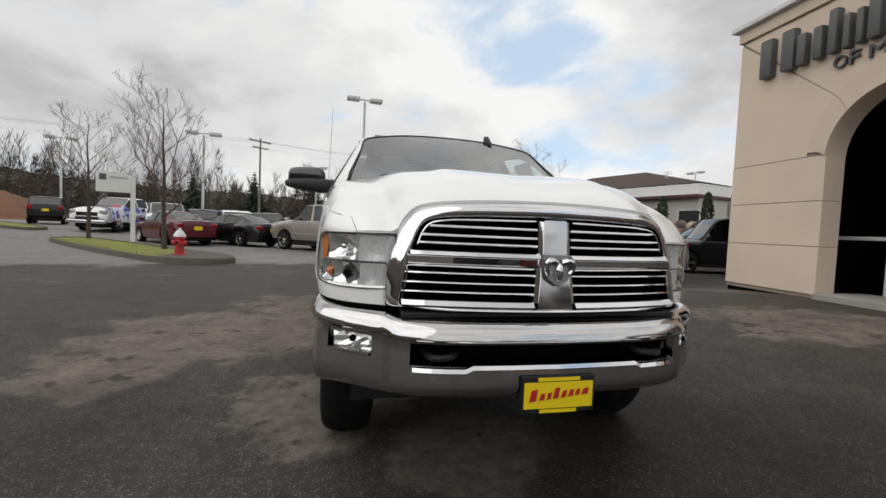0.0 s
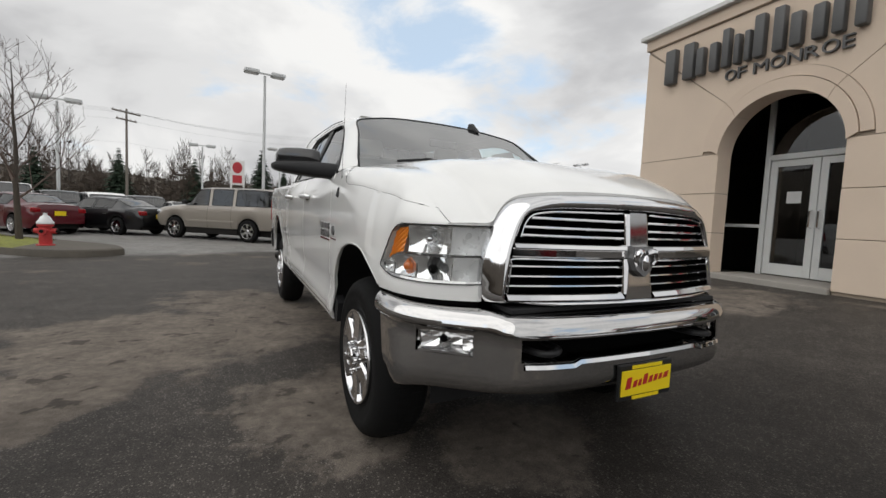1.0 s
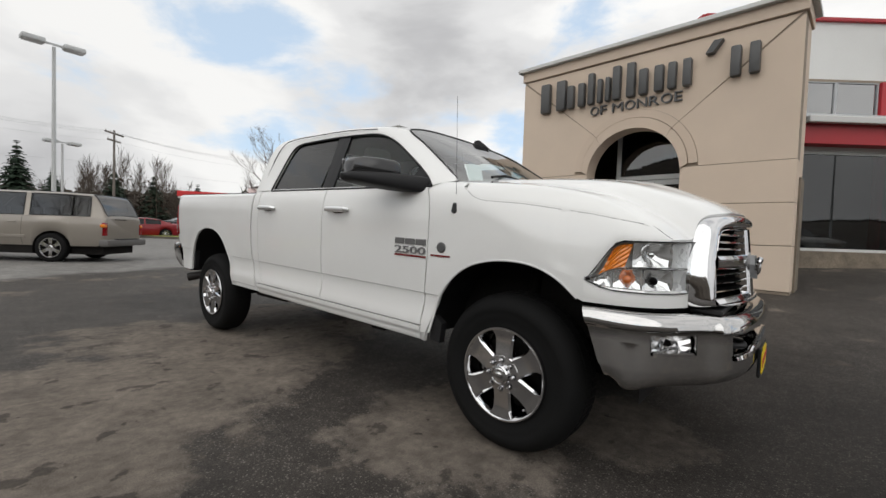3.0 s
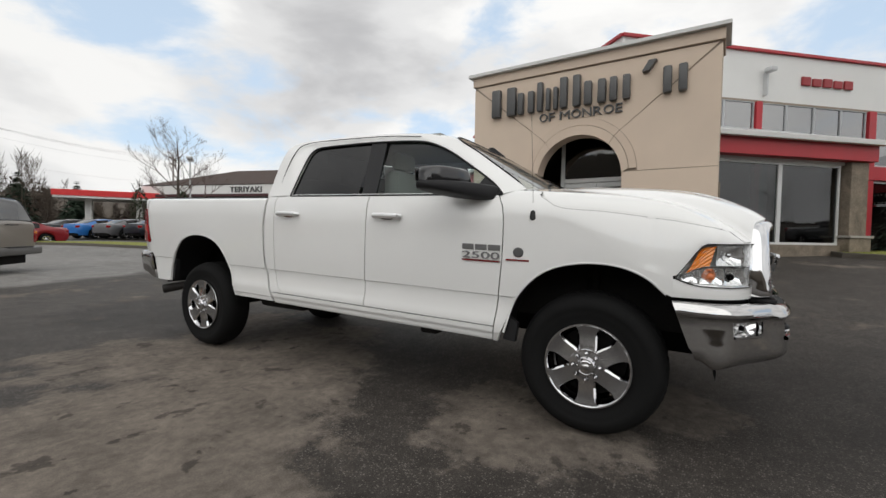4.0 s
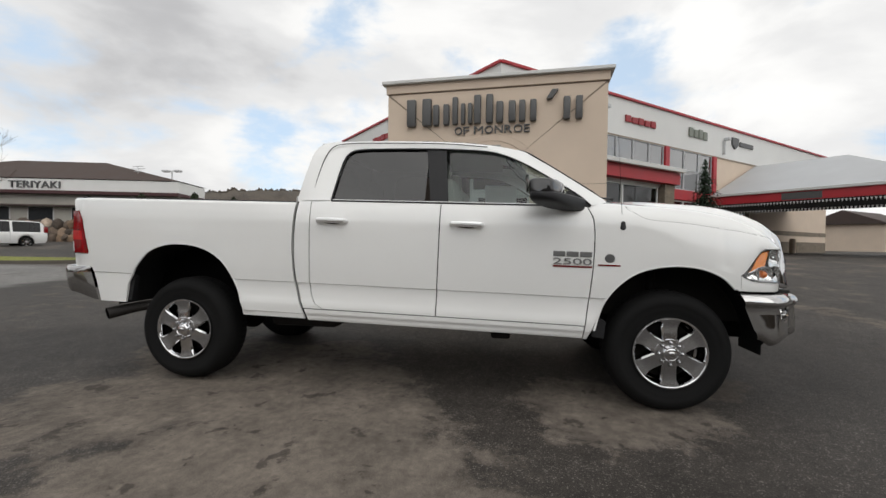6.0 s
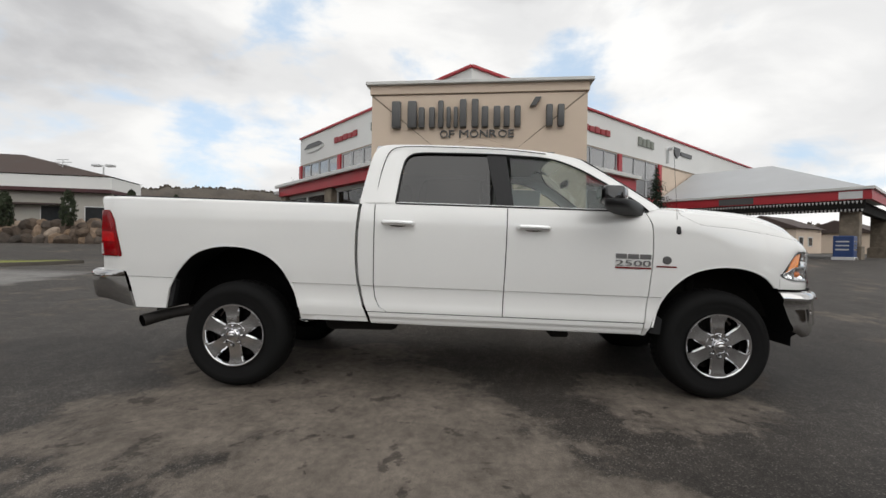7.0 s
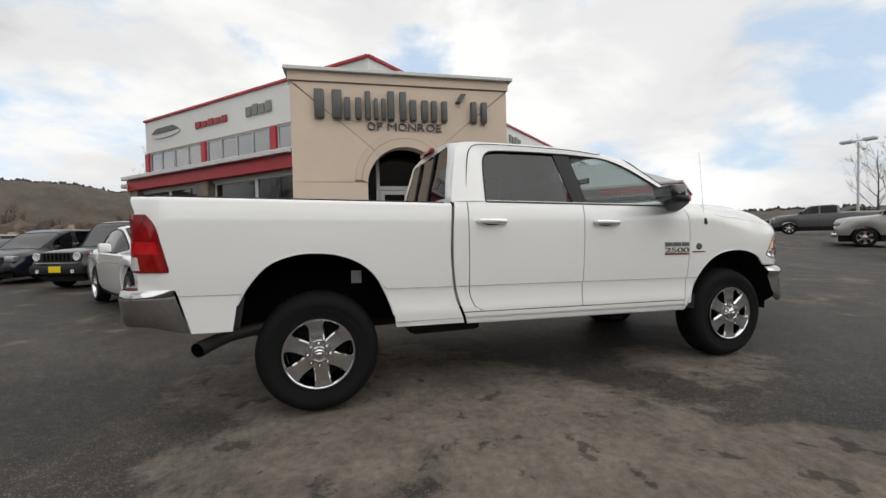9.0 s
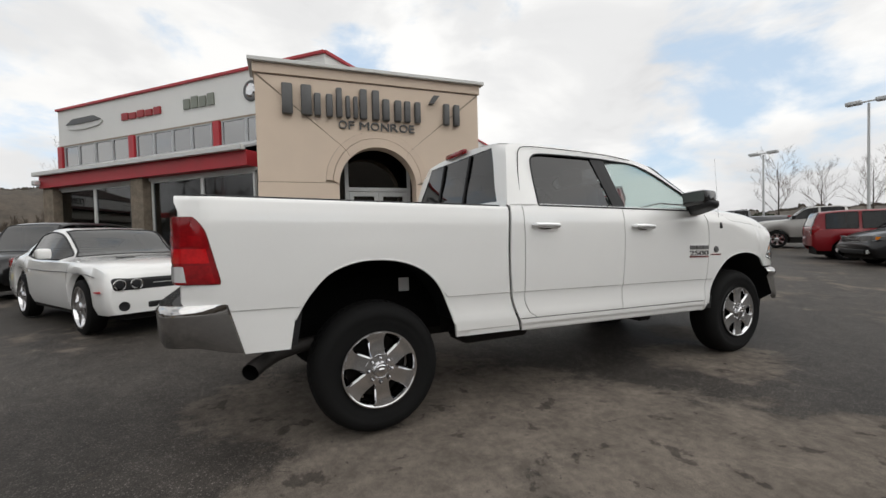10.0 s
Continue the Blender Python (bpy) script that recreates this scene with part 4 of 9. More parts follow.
        part("mirror", boxes((mu - 0.07, mu + 0.09, s * W - 0.02 * (s < 0) - (0.14 if s < 0 else 0.02), s * W + (0.14 if s > 0 else 0.02), mz - 0.08, mz + 0.08), bevel=0.04), body if sp.get("bodymirror", True) else BLACK, root, "", 1)
        for w in sp["side"][:2]:
            hu = w[0] + 0.12
            part("door_handle", boxes((hu, hu + 0.2, s * W - 0.012, s * W + 0.014, mz - 0.3, mz - 0.26), bevel=0.01), sp.get("handle", body), root)
            bm = bmesh.new()
            sheet(bm, [[(w[0] + d, s * (y + 0.0015), z) for y, z in section(w[0])[:6]] for d in (-0.0035, 0.0035)])
            part("door_seam", bm, GAP, root)
    gm = sp.get("grille", BLACK)
    if sp.get("lamps", True):
        part("grille", boxes((front - 0.1, front + 0.012, -W * 0.55, W * 0.55, hz - 0.1, hz + 0.15), bevel=0.03), gm, root)
        part("front_intake", boxes((front - 0.1, front + 0.01, -W * 0.6, W * 0.6, sill + 0.12, sill + 0.28), bevel=0.03), BLACK, root)
    if sp.get("bumper"):
        part("front_bumper", boxes((front - 0.1, front + 0.09, -W * 0.96, W * 0.96, 0.42, 0.62), bevel=0.05), sp["bumper"], root, "", 1)
        part("rear_bumper", boxes((rear - 0.12, rear + 0.1, -W * 0.96, W * 0.96, 0.44, 0.64), bevel=0.05), sp["bumper"], root, "", 1)
    if sp.get("plate", True):
        part("number_plate", boxes((rear - 0.03, rear + 0.01, -0.16, 0.16, tz - 0.1, tz + 0.06) if not sp.get("bumper") else (rear - 0.14, rear, -0.16, 0.16, 0.46, 0.62), bevel=0.006), PLATE_YELLOW, root, "yellow dealer plate")
        part("front_plate", boxes((front, front + (0.11 if sp.get("bumper") else 0.035), -0.16, 0.16, 0.5, 0.65), bevel=0.006), PLATE_YELLOW, root, "yellow dealer plate")
    for extra in sp.get("extra", ()):
        extra(root, sp, body)
    return root


SEDAN = dict(W=0.92, fo=0.93, wb=2.85, L=4.87, r=0.335, sill=0.24, roofw=0.58, roofz=1.46, headz=0.62, tailz=0.78, tailh=0.17, taper=0.16, spokes=8,
             top=[(-3.94, 0.86), (-3.9, 1.06), (-3.3, 1.12), (-2.35, 1.40), (-1.6, 1.46), (-1.0, 1.43), (-0.1, 1.02), (0.5, 0.92), (0.85, 0.78), (0.93, 0.6)],
             belt=[(-3.94, 0.8), (-3.5, 1.0), (-2.6, 1.0), (-0.3, 0.93), (0.5, 0.86), (0.93, 0.58)], side=[(-1.55, -0.35), (-2.55, -1.65)], ws=(-1.0, -0.12), rw=(-3.3, -2.4))


def estate_trim(root, sp, body):
    """Roof rails, a grey lower bumper, sill mouldings and amber lamp caps."""
    W, rear = sp["W"], sp["fo"] - sp["L"]
    part("rear_bumper", boxes((rear - 0.13, rear + 0.14, -W * 0.93, W * 0.93, 0.46, 0.66), bevel=0.05), BUMPER_GREY, root, "grey lower bumper", 1)
    part("bumper_pad", boxes((rear - 0.135, rear - 0.02, -0.5, 0.5, 0.655, 0.675), bevel=0.008), BLACK, root)
    part("wiper", boxes((rear - 0.01, rear + 0.02, -0.1, 0.42, 1.22, 1.24)), BLACK, root)
    for s in (1, -1):
        rail = bmesh.new()
        tube(rail, [(u, s * 0.62, z) for u, z in ((-4.0, 1.9), (-3.9, 1.945), (-2.9, 1.955), (-1.7, 1.95), (-1.6, 1.9))], 0.016, 8)
        part("roof_rail", rail, BLACK, root, "black roof rail", 1)
        yo = W * (0.98 - 0.72 * sp["taper"]) + 0.011
        part("indicator", boxes((rear - 0.012, rear + 0.103, *sorted((s * (yo - 0.155), s * yo)), 1.0, 1.09), bevel=0.02), AMBER, root, "amber indicator")
        part("side_moulding", boxes((-2.7, -0.62, *sorted((s * (W - 0.01), s * (W + 0.012))), 0.66, 0.74), bevel=0.008), body, root)


BUMPER_GREY = mat("grey_bumper_plastic", (0.13, 0.125, 0.12), 0.5, var=0.15)
BIG_SUV = dict(W=1.0, fo=0.95, wb=3.3, L=5.57, r=0.38, sill=0.42, roofw=0.78, roofz=1.9, headz=0.88, tailz=0.76, tailh=0.38, taild=0.1, tailw=0.15, taper=0.08, spokes=6, tint=True, bodymirror=False, extra=(estate_trim,),
               top=[(-4.62, 1.2), (-4.6, 1.3), (-4.25, 1.86), (-3.2, 1.90), (-1.5, 1.9), (-1.15, 1.86), (-0.45, 1.28), (0.3, 1.2), (0.85, 1.12), (0.95, 0.9)],
               belt=[(-4.62, 1.2), (-4.3, 1.23), (-0.4, 1.2), (0.4, 1.12), (0.95, 0.85)], side=[(-1.55, -0.5), (-2.6, -1.7), (-4.24, -2.75)], ws=(-1.1, -0.47), rw=(-4.6, -4.26))
PICKUP = dict(W=1.0, fo=0.98, wb=3.56, L=5.82, r=0.40, sill=0.5, roofw=0.73, roofz=1.92, headz=0.9, tailz=0.98, tailh=0.4, headh=0.24, taper=0.07, spokes=6, tint=True, bodymirror=False, bumper=None,
              top=[(-4.84, 1.3), (-4.8, 1.42), (-2.64, 1.42), (-2.6, 1.43), (-2.5, 1.84), (-2.2, 1.92), (-1.3, 1.9), (-1.1, 1.86), (-0.42, 1.36), (0.4, 1.3), (0.88, 1.2), (0.98, 0.9)],
              belt=[(-4.84, 1.28), (-2.6, 1.36), (-0.4, 1.30), (0.4, 1.2), (0.98, 0.85)], side=[(-1.5, -0.5), (-2.4, -1.6)], ws=(-1.08, -0.44), rw=(-2.6, -2.48))
def coupe_front(root, sp, body):
    """The blunt nose: a black lamp band with four round lamps, intakes, bonnet slots and a side stripe."""
    W, front = sp["W"], sp["fo"]
    band = part("lamp_band", boxes((front - 0.14, front + 0.006, -0.845, 0.845, 0.60, 0.785), bevel=0.04), BLACK, root, "black grille band")
    part("band_line", boxes((front + 0.004, front + 0.010, -0.38, 0.38, 0.695, 0.702)), FLASHING, band)
    for y in (-0.765, -0.575, 0.575, 0.765):
        bm = bmesh.new()
        lathe(bm, [(0.070, 0.0), (0.073, 0.010), (0.067, 0.014), (0.059, 0.004), (0.0, 0.0)], lambda a, x, c: Vector((front + 0.004 + x, y + a, 0.695 + c)), 22)
        part("headlight", bm, SATIN, band, "round headlamp ring", 1)
        bm = bmesh.new()
        lathe(bm, [(0.0, 0.010), (0.042, 0.008), (0.05, 0.0)], lambda a, x, c: Vector((front + 0.006 + x, y + a, 0.70 + c)), 16)
        part("lamp_core", bm, BLACK, band, "", 1)
    part("lower_intake", boxes((front - 0.1, front + 0.006, -0.46, 0.46, 0.36, 0.46), bevel=0.025), BLACK, root, "black lower intake")
    for s in (1, -1):
        bm = bmesh.new()
        lathe(bm, [(0.06, 0.0), (0.062, 0.012), (0.05, 0.008), (0.0, 0.004)], lambda a, x, c: Vector((front - 0.004 + x, s * 0.72 + a, 0.42 + c)), 18)
        part("fog_lamp", bm, BLACK, root, "", 1)
        part("bonnet_slot", boxes((-0.16, -0.10, s * 0.34 - 0.12, s * 0.34 + 0.12, 1.0, 1.034), bevel=0.008), BLACK, root, "black bonnet slot")
        part("marker", boxes((0.62, 0.72, s * 0.93 - 0.03, s * 0.93 + 0.012, 0.60, 0.62)), RED_TRIM, root)
        bm = bmesh.new()
        tube(bm, [(u, s * (W * (1 - 0.02 * (abs(u + 1.57) / 2.5) ** 2) * 0.998), z) for u, z in ((-3.5, 0.93), (-3.0, 0.90), (-2.5, 0.86), (-1.5, 0.845), (-0.5, 0.85), (0.35, 0.83), (0.6, 0.80))], 0.008, 6)
        part("side_stripe", bm, BADGE_GREY, root, "grey side stripe", 1)


def van_front(root, sp, body):
    """A small chrome-barred grille between lamps that sweep back round the corners, over a wide lower intake."""
    W, front = sp["W"], sp["fo"]
    panel = part("grille", boxes((front - 0.16, front + 0.004, -0.46, 0.46, 0.70, 0.86), bevel=0.03), BLACK, root)
    for z in (0.71, 0.75, 0.79, 0.83, 0.86):
        part("grille_bar", boxes((front - 0.03, front + 0.014, -0.45, 0.45, z - 0.006, z + 0.006), bevel=0.003), CHROME, panel, "chrome bar")
    part("front_intake", boxes((front - 0.1, front + 0.012, -0.62, 0.62, 0.36, 0.50), bevel=0.03), BLACK, root)
    for s in (1, -1):
        f = lambda p, d, c: Vector((front + 0.012 - 0.06 * p - 0.62 * p * p + d, s * (0.47 + 0.84 * p), c))
        bm = bmesh.new()
        prism(bm, [(0.0, 0.70), (0.30, 0.70), (0.52, 0.76), (0.58, 0.86), (0.30, 0.88), (0.0, 0.86)], -0.10, 0.02, f)
        lamp = part("headlight", bm, CAR_LAMP, root, "clear swept headlight")
        bm = bmesh.new()
        prism(bm, [(0.46, 0.76), (0.52, 0.77), (0.57, 0.85), (0.47, 0.85)], 0.018, 0.026, f)
        part("indicator", bm, AMBER, lamp, "amber indicator")
        bm = bmesh.new()
        lathe(bm, [(0.055, -0.02), (0.058, 0.01), (0.04, 0.008), (0.0, 0.0)], lambda a, x, c: Vector((front + 0.006 + x, s * 0.76 + a, 0.43 + c)), 16)
        part("fog_lamp", bm, WHITE_LENS, root, "", 1)


def slot_front(root, sp, body):
    """An upright nose: seven grille slots between round lamps, fog lamps low in the bumper."""
    front = sp["fo"]
    panel = part("grille", boxes((front - 0.10, front + 0.012, -0.50, 0.50, 0.74, 1.00), bevel=0.03), body, root)
    for k in range(7):
        y = -0.36 + 0.12 * k
        part("slot", boxes((front + 0.008, front + 0.016, y - 0.038, y + 0.038, 0.77, 0.97), bevel=0.003), GAP, panel, "dark grille slot")
    part("trim_bar", boxes((front - 0.05, front + 0.03, -0.62, 0.62, 0.70, 0.72), bevel=0.006), CHROME, root, "thin chrome bar")
    part("front_bumper", boxes((front - 0.1, front + 0.07, -0.80, 0.80, 0.42, 0.66), bevel=0.05), BLACK, root, "", 1)
    part("front_plate", boxes((front + 0.066, front + 0.086, -0.18, 0.18, 0.47, 0.63), bevel=0.006), PLATE_YELLOW, root, "yellow dealer plate")
    for s in (1, -1):
        for name, y, z, r, d in (("headlight", 0.60, 0.88, 0.105, 0.012), ("fog_lamp", 0.52, 0.50, 0.05, 0.075)):
            bm = bmesh.new()
            lathe(bm, [(r, -0.02), (r * 1.02, 0.012), (r * 0.9, 0.016), (r * 0.6, 0.004), (0.0, 0.0)], lambda a, x, c: Vector((front + d + x, s * y + a, z + c)), 22)
            part(name, bm, WHITE_LENS, root, "round clear lamp", 1)


BADGE_GREY = mat("grey_stripe", (0.18, 0.18, 0.18), 0.5, var=0.1)
COUPE = dict(W=0.96, fo=0.88, wb=2.95, L=4.96, r=0.375, sill=0.30, roofw=0.65, roofz=1.53, headz=0.62, tailz=0.82, headh=0.14, taper=0.04, rows=1, spokes=5, rimr=0.74, lamps=False, lift=0.02, extra=(coupe_front,),
             top=[(-4.08, 0.92), (-4.05, 1.08), (-3.95, 1.13), (-3.55, 1.17), (-3.0, 1.37), (-2.55, 1.49), (-2.05, 1.525), (-1.62, 1.48), (-0.84, 1.055), (-0.6, 1.03), (0.2, 1.0), (0.70, 0.93), (0.80, 0.89), (0.865, 0.82), (0.88, 0.72)],
             belt=[(-4.08, 0.86), (-3.6, 1.03), (-2.9, 1.07), (-2.2, 1.0), (-0.5, 0.985), (0.4, 0.94), (0.78, 0.86), (0.88, 0.70)], side=[(-2.65, -1.04)], ws=(-1.60, -0.85), rw=(-3.52, -3.02))
BOXY_SUV = dict(W=0.9, fo=0.86, wb=2.64, L=4.42, r=0.36, sill=0.36, roofw=0.70, roofz=1.7, headz=0.8, tailz=0.9, tailh=0.3, taper=0.08, tint=True, spokes=5,
                top=[(-3.56, 1.1), (-3.54, 1.2), (-3.35, 1.66), (-2.6, 1.71), (-1.3, 1.7), (-0.95, 1.64), (-0.35, 1.12), (0.4, 1.06), (0.78, 0.98), (0.86, 0.75)],
                belt=[(-3.56, 1.08), (-0.3, 1.04), (0.4, 0.98), (0.86, 0.72)], side=[(-1.35, -0.45), (-2.3, -1.45), (-3.2, -2.4)], ws=(-0.93, -0.37), rw=(-3.54, -3.37))
MINIVAN = dict(W=1.0, fo=0.95, wb=3.08, L=5.14, r=0.34, sill=0.26, roofw=0.74, roofz=1.73, headz=0.7, tailz=0.95, tailh=0.4, taper=0.1, tint=True, spokes=6,
               top=[(-4.19, 1.0), (-4.17, 1.1), (-3.85, 1.68), (-3.0, 1.73), (-1.3, 1.72), (-0.9, 1.62), (0.05, 1.06), (0.55, 0.96), (0.88, 0.8), (0.95, 0.62)],
               belt=[(-4.19, 1.0), (-0.2, 0.96), (0.5, 0.88), (0.95, 0.6)], side=[(-1.15, -0.25), (-2.3, -1.3), (-3.8, -2.45)], ws=(-0.85, 0.0), rw=(-4.17, -3.87))


def at_ground(x, y, deg):
    return pose(x, y, ground_z(x, y) - 0.005, 0, 0, deg)


def park(kind, name, label, category, colour, x, y, deg, **more):
    """Parks a vehicle with its middle at (x, y), nose towards deg."""
    sp = dict(kind, **more)
    root = vehicle(name, label, category, colour, sp)
    back = (sp["L"] / 2 - sp["fo"])
    root.matrix_basis = at_ground(x + back * math.cos(radians(deg)), y + back * math.sin(radians(deg)), deg)
    return root


P_GOLD, P_DKRED, P_BLACK = paint("pewter", (0.30, 0.27, 0.235), 0.3), paint("dark_red", (0.085, 0.006, 0.011)), paint("black", (0.005, 0.005, 0.006))
P_SILVER, P_RED, P_NAVY, P_BLUE, P_GREY = paint("silver", (0.42, 0.41, 0.39), 0.4), paint("red", (0.21, 0.005, 0.010)), paint("navy", (0.006, 0.008, 0.014)), paint("blue", (0.02, 0.14, 0.42)), paint("grey", (0.12, 0.12, 0.125), 0.2)

BIG_SUV = dict(BIG_SUV, r=0.40, sill=0.46, roofz=1.97, top=[(u, z * 1.035) for u, z in BIG_SUV["top"]], belt=[(u, z * 1.04) for u, z in BIG_SUV["belt"]])
park(BIG_SUV, "large_suv", "pewter full-size estate SUV with tinted rear windows", "suv", P_GOLD, -1.75, 19.15, 142, plate=False, handle=P_GOLD)
park(SEDAN, "sedan", "dark red sedan with a yellow dealer plate", "car", P_DKRED, -8.9, 21.3, 134)
park(SEDAN, "sedan", "black sedan with a yellow dealer plate", "car", P_BLACK, -6.4, 22.0, 143)
show_truck = park(PICKUP, "pickup_truck", "white pickup truck with a chrome grille under a banner", "truck", PAINT_WHITE, -14.4, 27.9, 264, grille=CHROME, bumper=CHROME, plate=False)
park(BOXY_SUV, "suv", "black off-road SUV on the far side of the lot", "suv", P_BLACK, -20.7, 31.3, 120)
park(COUPE, "coupe", "white two-door muscle coupe beside the pickup", "car", PAINT_WHITE, 5.95, 9.98, 214.5, plate=False)
park(BOXY_SUV, "suv", "black boxy SUV with round lamps and a yellow front plate", "suv", P_BLACK, 11.7, 13.15, 160, lamps=False, plate=False, extra=(slot_front,), roofz=1.88, top=[(u, z + 0.18 * smoothstep((z - 1.15) / 0.4)) for u, z in BOXY_SUV["top"]])
park(MINIVAN, "suv", "dark blue crossover parked before the showroom", "suv", P_NAVY, 14.5, 16.5, 166)
park(SEDAN, "sedan", "dark grey sedan parked before the showroom", "car", P_NAVY, 16.1, 18.9, 168, grille=CHROME)
park(BOXY_SUV, "suv", "pewter SUV at the end of the showroom row", "suv", P_GOLD, 20.4, 23.0, 176)
park(PICKUP, "pickup_truck", "silver pickup truck facing the drive", "truck", P_SILVER, 9.2, -16.8, 35, grille=CHROME, bumper=CHROME, plate=False)
park(BOXY_SUV, "suv", "red boxy SUV seen from its tail", "suv", P_RED, 4.7, -11.55, 218, plate=False)
park(MINIVAN, "minivan", "black minivan with bright headlamps", "van", P_BLACK, 2.64, -10.27, 50, plate=False, lamps=False, extra=(van_front,))
park(MINIVAN, "minivan", "white minivan parked by the kerb", "van", PAINT_WHITE, 16.3, 37.8, 165, plate=False)
for k, (colour, word) in enumerate(((P_BLACK, "black"), (P_BLUE, "bright blue"), (P_GREY, "grey"), (P_NAVY, "dark navy"))):
    park(SEDAN, "sedan", word + " sedan in the row along the kerb", "car", colour, 9.2 + 1.1 * k, 44.4 - 2.2 * k, 20, plate=False)
P_TEAL = paint("dark_teal", (0.008, 0.022, 0.022))
for kind, name, colour, word, az, dist, more in ((PICKUP, "pickup_truck", PAINT_WHITE, "white pickup truck with a chrome grille", 114.3, 29.0, dict(grille=CHROME, bumper=CHROME)), (BOXY_SUV, "suv", P_BLACK, "black SUV", 116.7, 37.0, {}), (BOXY_SUV, "suv", P_TEAL, "dark green SUV", 110.7, 29.0, {}),
                                                 (MINIVAN, "minivan", PAINT_WHITE, "white minivan", 107.3, 28.0, {}), (BOXY_SUV, "suv", P_BLACK, "black SUV", 103.6, 29.5, {}), (SEDAN, "sedan", P_SILVER, "silver sedan", 100.6, 28.5, {})):
    park(kind, name, word + " nosed in behind the sedans", "car", colour, 0.2 + dist * math.cos(radians(az)), 0.4 + dist * math.sin(radians(az)), 296, plate=False, **more)
park(SEDAN, "sedan", "red sedan in the far row of the lot", "car", P_RED, 4.6, 38.5, 175, plate=False)
park(PICKUP, "pickup_truck", "grey pickup truck far down the drive", "truck", P_GREY, 18.7, -24.7, 40, grille=CHROME, bumper=CHROME, plate=False)

# ---- the white pickup ----
TRUCK_AT, TRUCK_YAW, RAKE = (0.868, 3.004, 0.0), -85.72, 0.022
truck = thing("pickup_truck", "white heavy-duty crew-cab pickup truck with chrome grille and bumpers", "truck")
HUB_Z, TYRE_R, WB = 0.43, 0.425, 3.785


def T(u, lat, z):
    """A point of the body, which sits a little nose-down on its wheels."""
    return Vector((u, lat, z - RAKE * u))


SIDE = [(0.49, 0.944), (0.505, 0.956), (0.540, 0.961), (0.546, 0.969), (0.60, 0.9735), (0.625, 0.9725), (0.655, 0.966), (0.70, 0.960), (0.75, 0.9595), (0.787, 0.963), (0.791, 0.9710), (0.9, 0.980), (1.0, 0.984), (1.15, 0.987), (1.28, 0.984), (1.36, 0.974), (1.40, 0.962), (1.44, 0.945)]


def side_lat(u, z):
    lat = lerp(z, SIDE)
    if z < 0.787:
        lat += (0.9615 + 0.006 * (z - 0.49) - lat) * smoothstep((-3.9 - u) / 0.3)
    if z > 1.44:
        lat = 0.945 - (z - 1.44) * 0.46
    for c in (0.03, -3.79):
        d = math.hypot(u - c, (z - 0.46) * 0.98)
        lat += 0.004 * math.exp(-(((d - 0.63) / 0.09) ** 2)) if z < 1.3 else 0
    lat -= 0.05 * smoothstep((-4.62 - u) / 0.26) ** 2
    return lat


ARCH_F = [(-0.535, 0.49), (-0.515, 0.56), (-0.475, 0.70), (-0.43, 0.80), (-0.345, 0.905), (-0.235, 0.985), (-0.10, 1.03), (0.05, 1.045), (0.19, 1.03), (0.31, 0.98), (0.40, 0.90), (0.43, 0.885)]
ARCH_R = [(-4.325, 0.545), (-4.295, 0.72), (-4.22, 0.85), (-4.10, 0.98), (-3.95, 1.045), (-3.80, 1.062), (-3.63, 1.045), (-3.48, 0.985), (-3.37, 0.88), (-3.29, 0.72), (-3.25, 0.60), (-3.235, 0.505)]
FSEAM = [(0.49, -0.592), (0.62, -0.574), (0.78, -0.553), (1.0, -0.531), (1.15, -0.524), (1.28, -0.524), (1.36, -0.535), (1.44, -0.575)]
BSEAM = [(0.49, -1.662), (1.1, -1.638), (1.44, -1.628)]
BED_GAP = [(0.49, -2.690), (0.56, -2.712), (0.64, -2.745), (0.72, -2.768), (0.82, -2.786), (0.93, -2.797), (1.05, -2.801), (1.20, -2.797), (1.32, -2.787), (1.44, -2.774)]
RSEAM = [(0.595, -2.56), (0.63, -2.62), (0.70, -2.655), (0.80, -2.664), (1.44, -2.66)]


def rim_in(bm, s, deep=0.018):
    """Turns a panel's free edges inwards, so that it shows its thickness in the gaps."""
    es = [e for e in bm.edges if len(e.link_faces) == 1]
    new_v = [v for v in bmesh.ops.extrude_edge_only(bm, edges=es)["geom"] if isinstance(v, bmesh.types.BMVert)]
    for v in new_v:
        v.co.y -= s * deep


def side_panel(name, s, lo, hi, zs, n, label=""):
    bm = bmesh.new()
    rows = []
    for z in zs:
        a, b = lo(z), hi(z)
        rows.append([T(a + (b - a) * k / n, s * side_lat(a + (b - a) * k / n, z), z) for k in range(n + 1)])
    sheet(bm, rows)
    rim_in(bm, s)
    return part(name, bm, PAINT_WHITE, truck, label, 50)


def resample(pts, n):
    pts = [Vector(p) for p in pts]
    d = [0.0]
    for a, b in zip(pts, pts[1:]):
        d.append(d[-1] + (b - a).length)
    out, k = [], 0
    for i in range(n + 1):
        x = d[-1] * i / n
        while k < len(pts) - 2 and d[k + 1] < x:
            k += 1
        out.append(pts[k].lerp(pts[k + 1], 0 if d[k + 1] == d[k] else (x - d[k]) / (d[k + 1] - d[k])))
    return out


